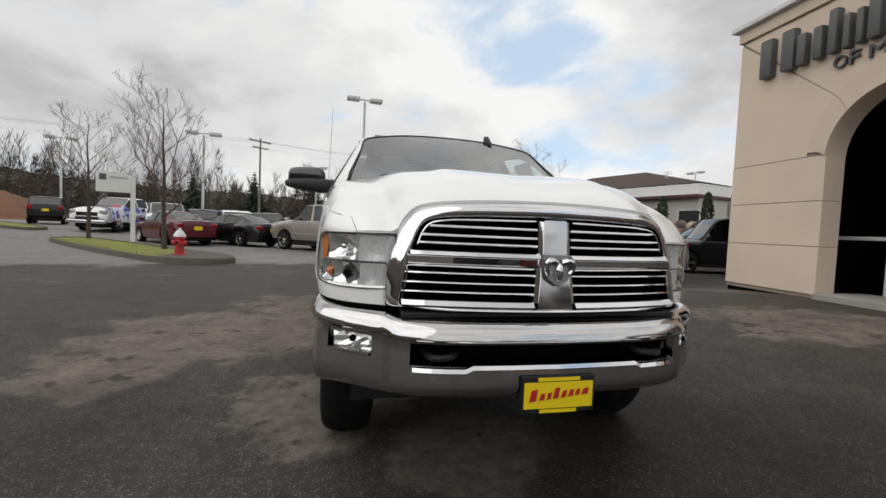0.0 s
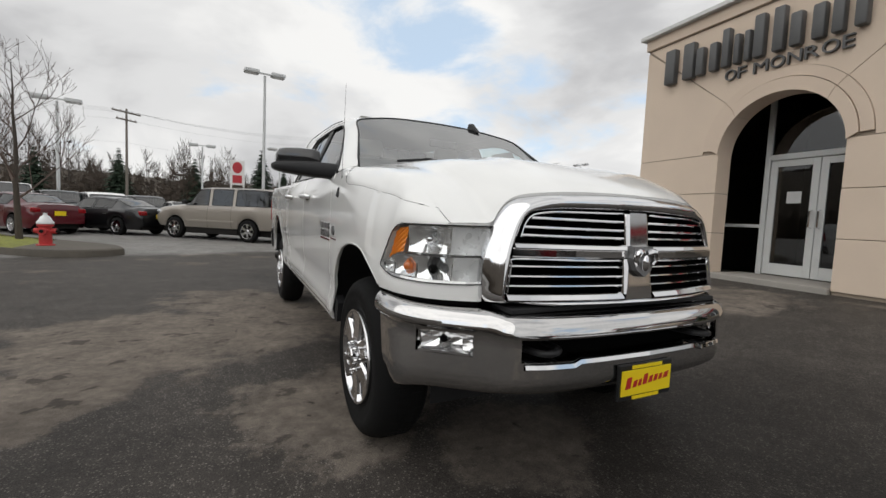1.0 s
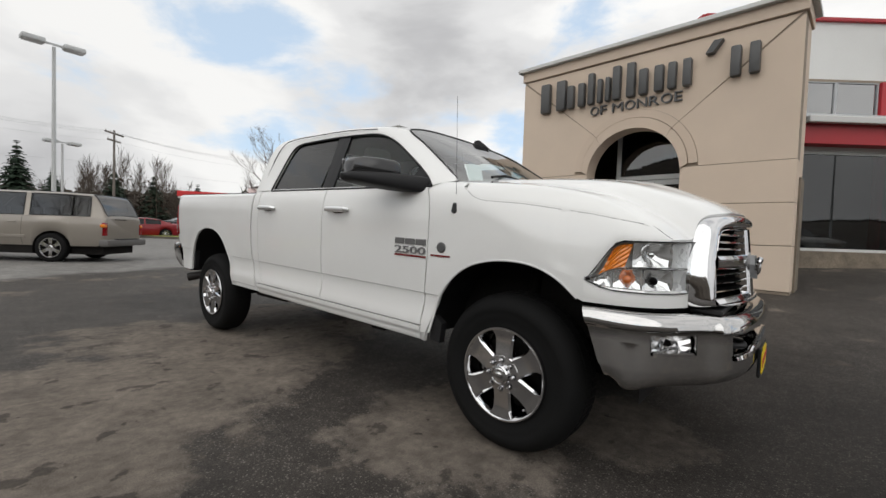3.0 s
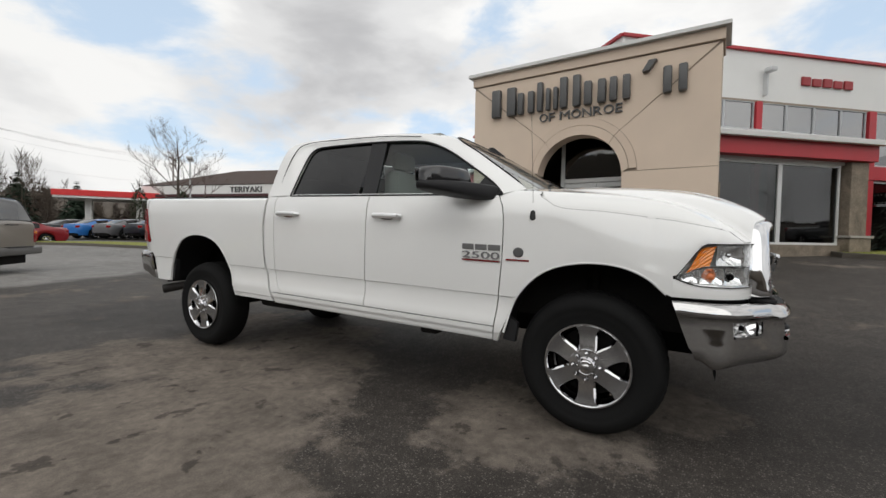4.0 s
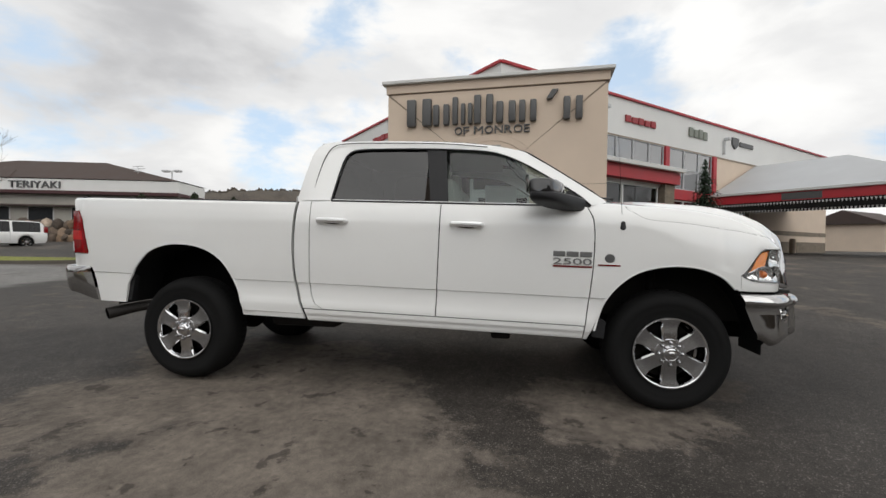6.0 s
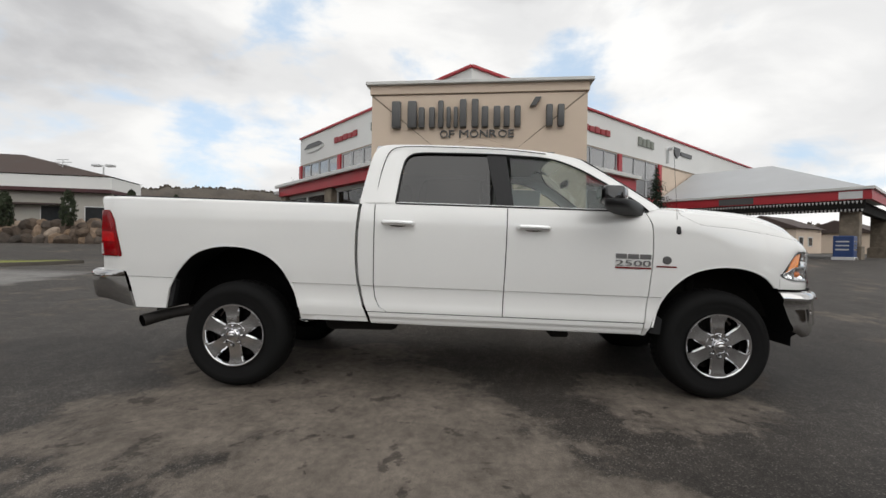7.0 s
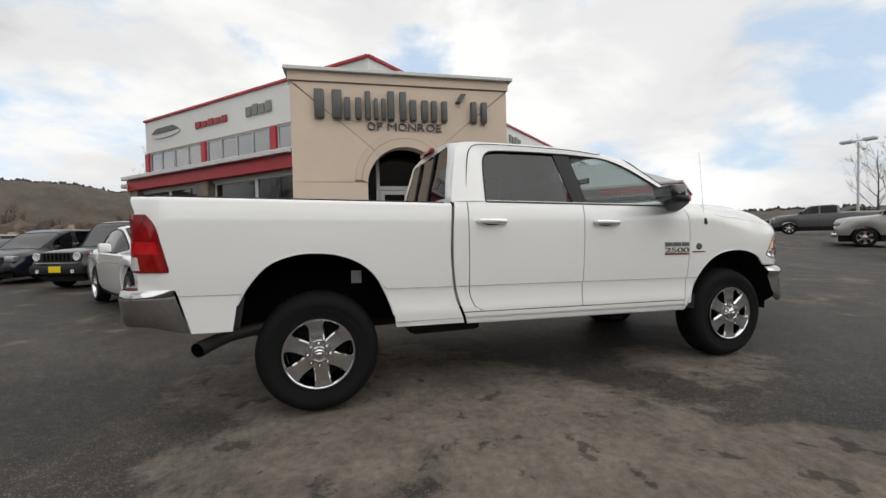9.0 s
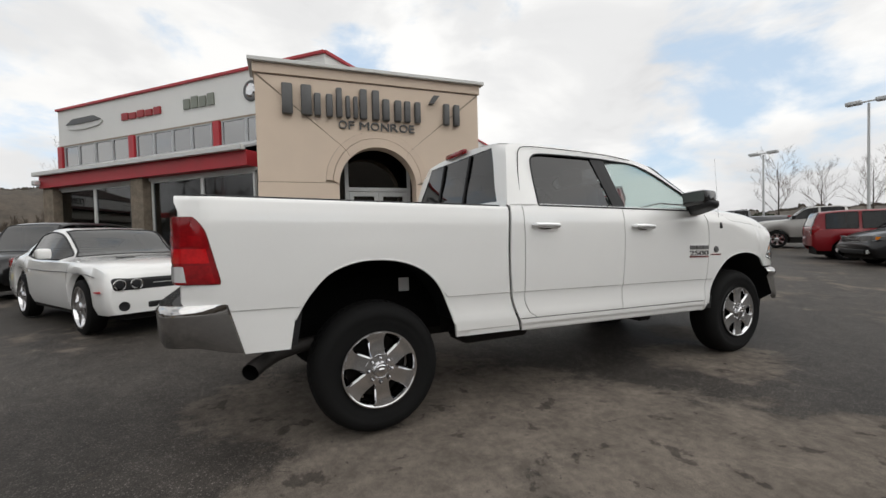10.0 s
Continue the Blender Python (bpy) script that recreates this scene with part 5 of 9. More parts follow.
def curve(pts, n):
    """A smooth line through pts, n steps."""
    p = [Vector(q) for q in pts]
    p = [2 * p[0] - p[1]] + p + [2 * p[-1] - p[-2]]
    fine = []
    for k in range(1, len(p) - 2):
        for i in range(8):
            t = i / 8
            fine.append(0.5 * (2 * p[k] + (p[k + 1] - p[k - 1]) * t + (2 * p[k - 1] - 5 * p[k] + 4 * p[k + 1] - p[k + 2]) * t * t + (3 * p[k] - p[k - 1] - 3 * p[k + 1] + p[k + 2]) * t ** 3))
    return resample(fine + [p[-2]], n)


def coons(c0, c1, d0, d1, na, nb):
    """A patch between four edge lines: c0 and c1 run along, d0 and d1 across from c0 to c1."""
    c0, c1, d0, d1 = curve(c0, na), curve(c1, na), curve(d0, nb), curve(d1, nb)
    rows = []
    for i in range(na + 1):
        a = i / na
        row = []
        for j in range(nb + 1):
            b = j / nb
            bil = (1 - a) * (1 - b) * c0[0] + (1 - a) * b * c1[0] + a * (1 - b) * c0[-1] + a * b * c1[-1]
            row.append((1 - b) * c0[i] + b * c1[i] + (1 - a) * d0[j] + a * d1[j] - bil)
        rows.append(row)
    return rows


def closed_at(loop, k, t):
    """A place on the smooth closed line through loop, t of the way from its point k to the next."""
    p = [Vector((*loop[(k + d) % len(loop)], 0)) for d in (-1, 0, 1, 2)]
    return 0.5 * (2 * p[1] + (p[2] - p[0]) * t + (2 * p[0] - 5 * p[1] + 4 * p[2] - p[3]) * t * t + (3 * p[1] - p[0] - 3 * p[2] + p[3]) * t ** 3)


def mirrored(rows, s):
    return [[Vector((p.x, s * p.y, p.z)) for p in row] for row in rows]


Z_DOOR = [0.590, 0.60, 0.612, 0.63, 0.65, 0.68, 0.72, 0.755, 0.775, 0.787, 0.791, 0.802, 0.83, 0.88, 0.94, 1.0, 1.06, 1.12, 1.18, 1.24, 1.30, 1.35, 1.38, 1.40, 1.42, 1.435]

PLAN = [(-0.55, 0.985, -0.47, 0.872, 1.472), (-0.30, 0.987, -0.25, 0.868, 1.462), (0.0, 0.988, 0.0, 0.862, 1.447), (0.20, 0.985, 0.2, 0.856, 1.428), (0.38, 0.974, 0.36, 0.85, 1.40),
        (0.46, 0.963, 0.46, 0.845, 1.37), (0.55, 0.948, 0.56, 0.838, 1.325), (0.63, 0.918, 0.66, 0.828, 1.265), (0.70, 0.865, 0.73, 0.808, 1.206), (0.745, 0.81, 0.755, 0.797, 1.190)]
CORNER = [(0.44, 0.966), (0.50, 0.957), (0.57, 0.942), (0.64, 0.912), (0.70, 0.865), (0.745, 0.81), (0.78, 0.745), (0.803, 0.692)]


def plan_at(u):
    return [lerp(u, [(p[0], p[k]) for p in PLAN]) for k in range(1, 5)]


HOOD_LINE = [(-0.40, 1.53), (-0.345, 1.470), (-0.30, 1.424), (-0.25, 1.388), (-0.20, 1.362), (-0.14, 1.349), (0.08, 1.336), (0.32, 1.306), (0.42, 1.294), (0.62, 1.257), (0.70, 1.232), (0.80, 1.205)]


def shoulder(u):
    """Where the fender begins to roll over (side, height), and where the roll ends (along, side, height)."""
    base, su, sl, sz = plan_at(u)
    if u < 0.43:
        w = smoothstep((u + 0.25) / 0.68)
        zc = (sz - 0.17) * (1 - w) + w
        return (side_lat(u, zc) if u < 0.3 else base), zc, su, sl, sz
    return base, 1.0 + 0.178 * smoothstep((u - 0.44) / 0.14), su, sl, sz


def roll(u, t):
    """A point of the rolled shoulder: t = 0 on the side, pi / 2 at the top edge."""
    l0, zc, su, sl, sz = shoulder(u)
    z = zc + (sz - zc) * math.sin(t)
    if u > -0.3:
        uu = u + (su - u) * (1 - math.cos(t))
    else:
        seam = u + (lerp(z, FSEAM) + 0.004 + 0.56) * (1 - smoothstep((u + 0.56) / 0.26))
        uu = seam + (su - seam) * smoothstep((12 * t / (math.pi / 2) - 7) / 5)
    return uu, sl + (l0 - sl) * math.cos(t), z


def seam_t(u):
    _, zc, _, _, sz = shoulder(u)
    return math.asin(min(1.0, max(0.02, (lerp(u, HOOD_LINE) - zc) / (sz - zc))))


def build_fender(s):
    # from the door seam to the headlight, wheel arch below, bonnet seam above
    us = sorted(set([-0.56, -0.548] + [u for u, _ in ARCH_F] + spread(-0.46, 0.43, 0.03)))
    grid = [0.49, 0.505, 0.54, 0.546, 0.575, 0.60, 0.625, 0.655, 0.70, 0.75, 0.787, 0.791] + [0.80 + 0.20 * k / 9 for k in range(1, 10)]
    bm, rows = bmesh.new(), []
    for u in us:
        zb = lerp(u, ARCH_F)
        base = plan_at(u)[0]
        zc = shoulder(u)[1]
        row = []
        for z in [max(zb, g) for g in grid] + [max(zb, 1.0) + (zc - max(zb, 1.0)) * k / 5 for k in range(1, 6)]:
            lat = side_lat(u, z) if u < 0.3 else side_lat(u, z) - (side_lat(0.3, 1.0) - base) * smoothstep((u - 0.3) / 0.1)
            uu = u
            if u < -0.3:
                uu = u + (lerp(z, FSEAM) + 0.004 + 0.56) * (1 - smoothstep((u + 0.56) / 0.26))
            row.append(T(uu, s * lat, z))
        ts = seam_t(u)
        for k in range(1, 13):
            uu, lat, z = roll(u, ts * k / 12)
            row.append(T(uu, s * lat, z))
        rows.append(row)
    sheet(bm, rows)
    bmesh.ops.dissolve_degenerate(bm, edges=bm.edges, dist=0.0005)
    # between headlight and bonnet seam
    top_rows = []
    for u in spread(0.43, 0.745, 0.03):
        ts = seam_t(u)
        top_rows.append([T(p[0], s * p[1], p[2]) for p in (roll(u, ts * k / 12) for k in range(13))])
    sheet(bm, top_rows)
    # strip under the headlight
    low_rows = []
    for u, lat in [(0.43, 0.967)] + CORNER:
        zt = 0.985 - 0.032 * smoothstep((u - 0.43) / 0.10)
        low_rows.append([T(u, s * (lat + 0.004 * math.sin(math.pi * k / 5)), 0.888 + (zt - 0.888) * k / 5) for k in range(6)])
    sheet(bm, low_rows)
    bmesh.ops.remove_doubles(bm, verts=bm.verts, dist=0.002)
    rim_in(bm, s, 0.02)
    part("fender", bm, PAINT_WHITE, truck, "", 45)


def build_doors(s):
    front = side_panel("front_door", s, lambda z: lerp(z, BSEAM) + 0.004, lambda z: lerp(z, FSEAM) - 0.004, Z_DOOR, 24)
    rear = side_panel("rear_door", s, lambda z: lerp(z, RSEAM) + 0.004, lambda z: lerp(z, BSEAM) - 0.004, Z_DOOR, 24)
    side_panel("cab_corner", s, lambda z: lerp(z, BED_GAP) + 0.012, lambda z: lerp(z, RSEAM) - 0.004, Z_DOOR, 6)
    side_panel("rocker", s, lambda z: lerp(z, BED_GAP) + 0.012, lambda z: lerp(z, FSEAM) - 0.004, [0.495, 0.505, 0.52, 0.540, 0.546, 0.56, 0.583], 24)
    for door, u in ((front, -1.43), (rear, -2.475)):
        z = 1.28
        lat = side_lat(u, z)
        bm = bmesh.new()
        tube(bm, [T(u - 0.118, s * (lat + 0.005), z + 0.004), T(u - 0.105, s * (lat + 0.034), z + 0.006), T(u, s * (lat + 0.042), z + 0.006), T(u + 0.105, s * (lat + 0.034), z + 0.004), T(u + 0.118, s * (lat + 0.005), z + 0.002)], [0.015, 0.019, 0.020, 0.019, 0.015], 10)
        part("door_handle", bm, HANDLE, door, "chrome door handle", 1)
        bm = bmesh.new()
        prism(bm, [(u + 0.085 * math.cos(t), z + 0.024 * math.sin(t)) for t in (2 * math.pi * k / 20 for k in range(20))], s * (lat - 0.01), s * (lat + 0.003), lambda a, d, c: T(a, d, c))
        part("handle_recess", bm, SATIN, door)
    part("bed_flange", boxes((-2.85, -2.70, *sorted((s * 0.84, s * 0.885)), 0.62, 1.40), f=T), PAINT_WHITE, truck)
    # dark shell behind the gaps, their shade put into its colour
    bm = bmesh.new()
    sheet(bm, [[T(u, s * (side_lat(u, z) - 0.022), z) for u in spread(-2.70, -0.60, 0.2)] for z in (0.5, 0.6, 0.8, 1.1, 1.3, 1.43)])
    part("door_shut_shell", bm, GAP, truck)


def build_bed(s):
    grid = [0.505, 0.54, 0.546, 0.575, 0.60, 0.625, 0.655, 0.70, 0.75, 0.787] + [0.791] + [0.793 + 0.592 * k / 20 for k in range(1, 21)]
    us = sorted(set(spread(-4.86, -2.80, 0.05) + [u for u, _ in ARCH_R] + [-4.84, -4.82, -4.80, -4.76, -4.72, -4.68, -4.643, -4.63, -4.61, -4.59, -4.565, -2.81, -2.83, -2.87, -2.92, -2.97, -3.02]))
    bm, rows = bmesh.new(), []
    for u in us:
        zb = lerp(u, ARCH_R) if -4.325 <= u <= -3.235 else (0.545 if u < -4.3 else 0.505)
        if u < -4.565:
            zb = min(0.828, 0.545 + 0.283 * (-4.565 - u) / 0.078)
        zs = [max(zb, g) for g in grid]

        def along(z):  # the front edge follows the bowed gap, the top rear corner a small lip
            lip = 0.022 * smoothstep((z - 1.33) / 0.05) * smoothstep((-4.78 - u) / 0.08)
            return u + (lerp(z, BED_GAP) - 0.012 + 2.80) * smoothstep((u + 3.05) / 0.25) - lip
        row = [T(along(z), s * side_lat(u, z), z) for z in zs]
        l0 = side_lat(u, 1.385)
        for k in range(1, 7):
            t = math.pi / 2 * k / 6
            row.append(T(along(1.385 + 0.038 * math.sin(t)), s * (l0 - 0.035 * (1 - math.cos(t))), 1.385 + 0.038 * math.sin(t)))
        row += [T(along(1.424), s * 0.83, 1.424), T(along(1.42), s * 0.80, 1.415), T(u, s * 0.80, 1.12)]
        rows.append(row)
    sheet(bm, rows)
    bmesh.ops.dissolve_degenerate(bm, edges=bm.edges, dist=0.0005)
    rim_in(bm, s, 0.02)
    side = part("bed_side", bm, PAINT_WHITE, truck, "", 45)
    part("rail_cap", boxes((-4.80, -2.83, s * 0.865 - 0.05, s * 0.865 + 0.05, 1.424, 1.434), f=T, bevel=0.004), BLACK, side, "black bed rail cap")
    # tail light round the corner
    def lamp(z0, z1, a, b, lift, m, name, label):
        bm = bmesh.new()
        rows = []
        for k in range(17):
            z = z0 + (z1 - z0) * k / 16
            uf = -4.662 - 0.085 * (z - 0.93) / 0.36 - 0.045 * max(0.0, (z - 1.20) / 0.11) ** 2.2 - 0.014 * max(0.0, (0.965 - z) / 0.03) ** 2
            pts = [(uf, side_lat(uf, z) + lift), (uf - 0.05, side_lat(uf - 0.05, z) + lift + 0.004), (-4.80, side_lat(-4.80, z) + lift + 0.004), (-4.86, side_lat(-4.84, z) + lift + 0.002), (-4.893, 0.905 + lift), (-4.902 - lift, 0.86), (-4.902 - lift, 0.80)]
            pts = resample([(p[0], p[1], 0) for p in pts], 36)[a:b]
            rows.append([T(p.x, s * p.y, z) for p in pts])
        sheet(bm, rows)
        rim_in(bm, s, 0.02)
        return part(name, bm, m, truck, label, 1)
    lamp(0.941, 1.308, 0, 37, 0.001, RED_DEEP, "taillight_bezel", "deep red taillight surround")
    lamp(0.945, 1.304, 1, 37, 0.008, RED_LENS, "taillight", "red taillight lens")
    lamp(0.952, 1.045, 3, 34, 0.0095, RED_MID, "lower_lens", "")
    # brighter strip puts the glow within the lens into its colour
    lamp(1.058, 1.135, 3, 34, 0.0105, RED_BRIGHT, "lens_band", "bright red band with the lens glow in its colour")
    lamp(1.150, 1.205, 4, 34, 0.0100, RED_MID, "upper_lens", "")
    lamp(0.957, 1.040, 17, 34, 0.012, WHITE_LENS, "reversing_light", "clear reversing light")


def build_bed_rest():
    part("bed_floor", boxes((-4.82, -2.83, -0.49, 0.49, 0.88, 0.92), (-4.82, -4.45, -0.80, 0.80, 0.881, 0.921), (-3.15, -2.83, -0.80, 0.80, 0.881, 0.921), f=T), BLACK, truck)
    part("bed_front_wall", boxes((-2.86, -2.82, -0.95, 0.95, 0.55, 1.41), f=T, bevel=0.005), PAINT_WHITE, truck)
    gate = part("tailgate", boxes((-4.885, -4.82, -0.80, 0.80, 0.80, 1.425), f=T, bevel=0.02), PAINT_WHITE, truck)
    part("gate_handle", boxes((-4.90, -4.886, -0.14, 0.14, 1.24, 1.34), f=T, bevel=0.006), BLACK, gate)
    # rear bumper
    plan = [(-4.652, 0.982), (-4.74, 0.987), (-4.84, 0.982), (-4.93, 0.955), (-4.985, 0.88), (-5.01, 0.70), (-5.015, 0.35), (-5.015, 0.0)]
    plan = plan + [(u, -y) for u, y in plan[-2::-1]]
    pts = curve([(u, y, 0) for u, y in plan], 60)
    bm = bmesh.new()
    rows = []
    for p in pts:
        q = smoothstep((-4.65 - p.x) / 0.2)
        zt, zb = 0.820, 0.553 + 0.05 * q
        sc = [(0.90, zt), (0.985, zt + 0.012), (1.0, zt - 0.01), (1.0, zt - 0.05), (0.993, zt - 0.12), (0.985, zb + 0.03), (0.97, zb), (0.93, zb)]
        sc = [(a + (1 - a) * 0.85 * (1 - q), z) for a, z in sc]
        rows.append([T(-4.2 + (p.x + 4.2) * a + 0.078 * (1 - q) * (zt - z) / 0.265, p.y * a, z) for a, z in sc])
    sheet(bm, rows)
    b = part("rear_bumper", bm, SATIN, truck, "chrome rear bumper", 50)
    part("step_pad", boxes((-4.96, -4.86, -0.85, 0.85, 0.80, 0.822), f=T, bevel=0.008), BLACK, b)
    # exhaust tailpipe
    bm = bmesh.new()
    tube(bm, curve([T(-3.9, -0.62, 0.52), T(-4.2, -0.68, 0.50), T(-4.38, -0.75, 0.475), T(-4.49, -0.84, 0.445), T(-4.545, -0.925, 0.425)], 20), [0.044] * 15 + [0.046, 0.047, 0.048, 0.049, 0.050, 0.050], 24, caps=False)
    pipe = part("tailpipe", bm, EXHAUST, truck, "dull steel exhaust tailpipe", 1)
    bm = bmesh.new()
    tube(bm, [T(-4.5445, -0.9245, 0.425), T(-4.49, -0.84, 0.445), T(-4.40, -0.76, 0.47)], [0.047, 0.044, 0.042], 24)
    bm.faces.ensure_lookup_table()
    bm.faces.remove(bm.faces[-2])
    part("bore", bm, GAP, pipe, "near-black tailpipe bore", 1)
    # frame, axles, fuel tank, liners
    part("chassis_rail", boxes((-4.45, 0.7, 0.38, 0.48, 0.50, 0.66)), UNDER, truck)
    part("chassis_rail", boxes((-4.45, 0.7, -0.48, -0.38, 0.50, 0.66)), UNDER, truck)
    # black sheet that carries the shade under the cab floor
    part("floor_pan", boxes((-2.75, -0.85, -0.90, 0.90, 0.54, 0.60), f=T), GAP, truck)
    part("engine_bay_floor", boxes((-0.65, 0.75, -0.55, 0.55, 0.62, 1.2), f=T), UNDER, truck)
    for u in (0.0, -WB):
        bm = bmesh.new()
        tube(bm, [(u, -0.8, HUB_Z), (u, 0.8, HUB_Z)], 0.055, 12)
        lathe(bm, [(0.0, -0.16), (0.12, -0.14), (0.17, 0.0), (0.12, 0.14), (0.0, 0.16)], lambda a, x, c: Vector((u + a, 0.2 * (u == 0) + x, HUB_Z + c)), 18)
        part("axle", bm, UNDER, truck, "", 1)
    for s in (1, -1):
        for c, arch in ((0.03, ARCH_F), (-3.79, ARCH_R)):
            bm = bmesh.new()
            rows = []
            for k in range(21):
                t = math.pi * ((-0.03 if arch is ARCH_F else 0.07) + (1.0 if arch is ARCH_F else 0.90) * k / 20)
                p = (c + 0.62 * math.cos(t), 0.46 + 0.625 * math.sin(t) * (1.0 if math.sin(t) > 0 else 0.6))
                rows.append([T(p[0], s * 0.50, p[1]), T(p[0], s * (0.95 if t > 0.2 else 0.80), p[1])])
            sheet(bm, rows)
            part("wheel_arch_liner", bm, BLACK, truck, "black wheel arch liner", 1)
            # black inner wall, the depth of the arch's shade in its colour
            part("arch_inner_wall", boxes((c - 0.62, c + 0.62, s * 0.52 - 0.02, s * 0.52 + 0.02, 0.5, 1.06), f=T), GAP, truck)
            bm = bmesh.new()
            path = [T(u, s * (side_lat(u, z) - 0.006 - 0.018 * smoothstep((u - 0.3) / 0.1)), z - 0.004) for u, z in arch[1:-1]]
            tube(bm, curve(path, 40), 0.008, 8)
            part("arch_lip", bm, PAINT_WHITE, truck, "", 1)
        for pts in (((-4.318, 0.56), (-4.285, 0.56), (-4.25, 0.76), (-4.285, 0.78)), ((-0.525, 0.51), (-0.445, 0.50), (-0.43, 0.62), (-0.49, 0.66))):
            bm = bmesh.new()
            prism(bm, list(pts), s * 0.90, s * 0.945, lambda a, d, c: T(a, d, c))
            part("splash_guard", bm, BLACK, truck, "black splash guard")
        bm = bmesh.new()
        tube(bm, [(-0.05, s * 0.58, 0.62), (-0.02, s * 0.55, 1.0)], 0.035, 12)
        part("shock_absorber", bm, UNDER, truck, "", 1)
    part("fuel_tank", boxes((-2.6, -1.3, 0.42, 0.85, 0.40, 0.58), bevel=0.04), UNDER, truck)
    part("cab_mount", boxes((-1.25, -1.1, -0.8, -0.6, 0.44, 0.52), bevel=0.02), UNDER, truck)
    part("muffler", boxes((-3.1, -2.5, -0.80, -0.5, 0.46, 0.57), bevel=0.05), UNDER, truck)
    part("tank_label", boxes((-3.52, -3.44, -0.585, -0.575, 0.80, 0.90), f=T), WHITE_LENS, truck, "small white label in the wheel arch")


CAB_OUT = [(-2.785, 0.944, 1.435), (-2.775, 0.925, 1.50), (-2.745, 0.88, 1.66), (-2.71, 0.825, 1.82), (-2.675, 0.775, 1.90), (-2.60, 0.722, 1.945), (-2.4, 0.708, 1.957), (-2.0, 0.706, 1.960), (-1.6, 0.706, 1.950), (-1.3, 0.706, 1.928), (-1.12, 0.706, 1.90), (-0.98, 0.71, 1.862), (-0.82, 0.742, 1.762), (-0.65, 0.785, 1.648), (-0.50, 0.825, 1.545), (-0.42, 0.850, 1.480)]
DLO = [(-2.50, 1.445), (-2.49, 1.55), (-2.475, 1.68), (-2.455, 1.79), (-2.42, 1.85), (-2.34, 1.878), (-2.1, 1.886), (-1.8, 1.888), (-1.55, 1.882), (-1.32, 1.868), (-1.18, 1.838), (-1.02, 1.768), (-0.86, 1.672), (-0.72, 1.583), (-0.61, 1.505), (-0.55, 1.445)]


def glass_lat(z):
    return 0.945 - (z - 1.44) * 0.46


def build_cab(s):
    outer = curve([T(*p) for p in CAB_OUT], 60)
    inner = curve([T(u, glass_lat(z), z) for u, z in DLO], 60)
    rows = []
    for k in range(61):
        o, i = outer[k], inner[k]
        mid = o.lerp(i, 0.5)
        mid.y += 0.010
        rows.append([Vector((p.x, s * p.y, p.z)) for p in (i - Vector((0, 0.03, 0)), i, i.lerp(mid, 0.5) + Vector((0, 0.004, 0)), mid, o.lerp(mid, 0.5) + Vector((0, 0.003, 0)), o)])
    bm = bmesh.new()
    sheet(bm, rows)
    part("cab_side_frame", bm, PAINT_WHITE, truck, "", 60)
    bm = bmesh.new()
    tube(bm, [Vector((p.x, s * (p.y + 0.001), p.z)) for p in inner] + [T(-0.55, s * 0.944, 1.44), T(-1.6, s * 0.946, 1.44), T(-2.5, s * 0.946, 1.44)], 0.007, 8)
    part("window_seal", bm, BLACK, truck, "black window seal", 1)
    # belt strip closing cab side to doors
    bm = bmesh.new()
    sheet(bm, [[T(u, s * (side_lat(u, 1.43) - 0.002), 1.428), T(u, s * 0.938, 1.452)] for u in spread(-2.78, -0.60, 0.1)])
    part("belt_strip", bm, PAINT_WHITE, truck)

    def pane(u0, u1, m, name):
        us = spread(u0, u1, 0.05)
        bm, rows = bmesh.new(), []
        for u in us:
            zt = lerp(u, DLO[2:]) if u > -2.455 else 1.79 + (u + 2.455) * 3
            zt = min(zt, lerp(u, DLO[1:]))
            rows.append([T(u, s * (glass_lat(1.44 + (zt - 1.44) * k / 6) - 0.014), 1.44 + (zt - 1.44) * k / 6) for k in range(7)])
        sheet(bm, rows)
        part(name, bm, m, truck, "tinted rear door glass" if "rear" in name else "clear front door glass", 1)
    pane(-2.495, -1.76, DARK_GLASS, "rear_door_glass")
    pane(-1.59, -0.56, CAR_GLASS, "front_door_glass")
    bm, rows = bmesh.new(), []
    for k in range(9):
        z = 1.44 + (1.885 - 1.44) * k / 8
        a, b = -1.71 - 0.07 * k / 8, -1.575 - 0.05 * k / 8
        rows.append([T(a, s * (glass_lat(z) - 0.02), z), T(a, s * (glass_lat(z) - 0.004), z), T((a + b) / 2 - 0.004, s * (glass_lat(z) - 0.002), z), T((a + b) / 2 + 0.004, s * (glass_lat(z) - 0.002), z), T(b, s * (glass_lat(z) - 0.004), z), T(b, s * (glass_lat(z) - 0.02), z)])
    sheet(bm, rows)
    part("centre_pillar", bm, BLACK, truck, "black centre pillar trim")
    bm = bmesh.new()
    prism(bm, [(-0.56, 1.45), (-0.78, 1.45), (-0.70, 1.56), (-0.62, 1.51)], 0.0, s * 0.012, lambda a, d, c: T(a, s * (glass_lat(c) - 0.012) + d, c))
    part("mirror_sail", bm, BLACK, truck)
    # shut line of the rear door through the rear pillar
    bm = bmesh.new()
    tube(bm, curve([T(-2.66, s * 0.946, 1.44), T(-2.645, s * 0.895, 1.60), T(-2.615, s * 0.842, 1.76), T(-2.57, s * 0.79, 1.88), T(-2.48, s * 0.752, 1.925), T(-2.2, s * 0.742, 1.936), T(-1.65, s * 0.742, 1.93), T(-1.3, s * 0.744, 1.905)], 40), 0.0035, 6)
    part("door_shut_line", bm, GAP, truck)


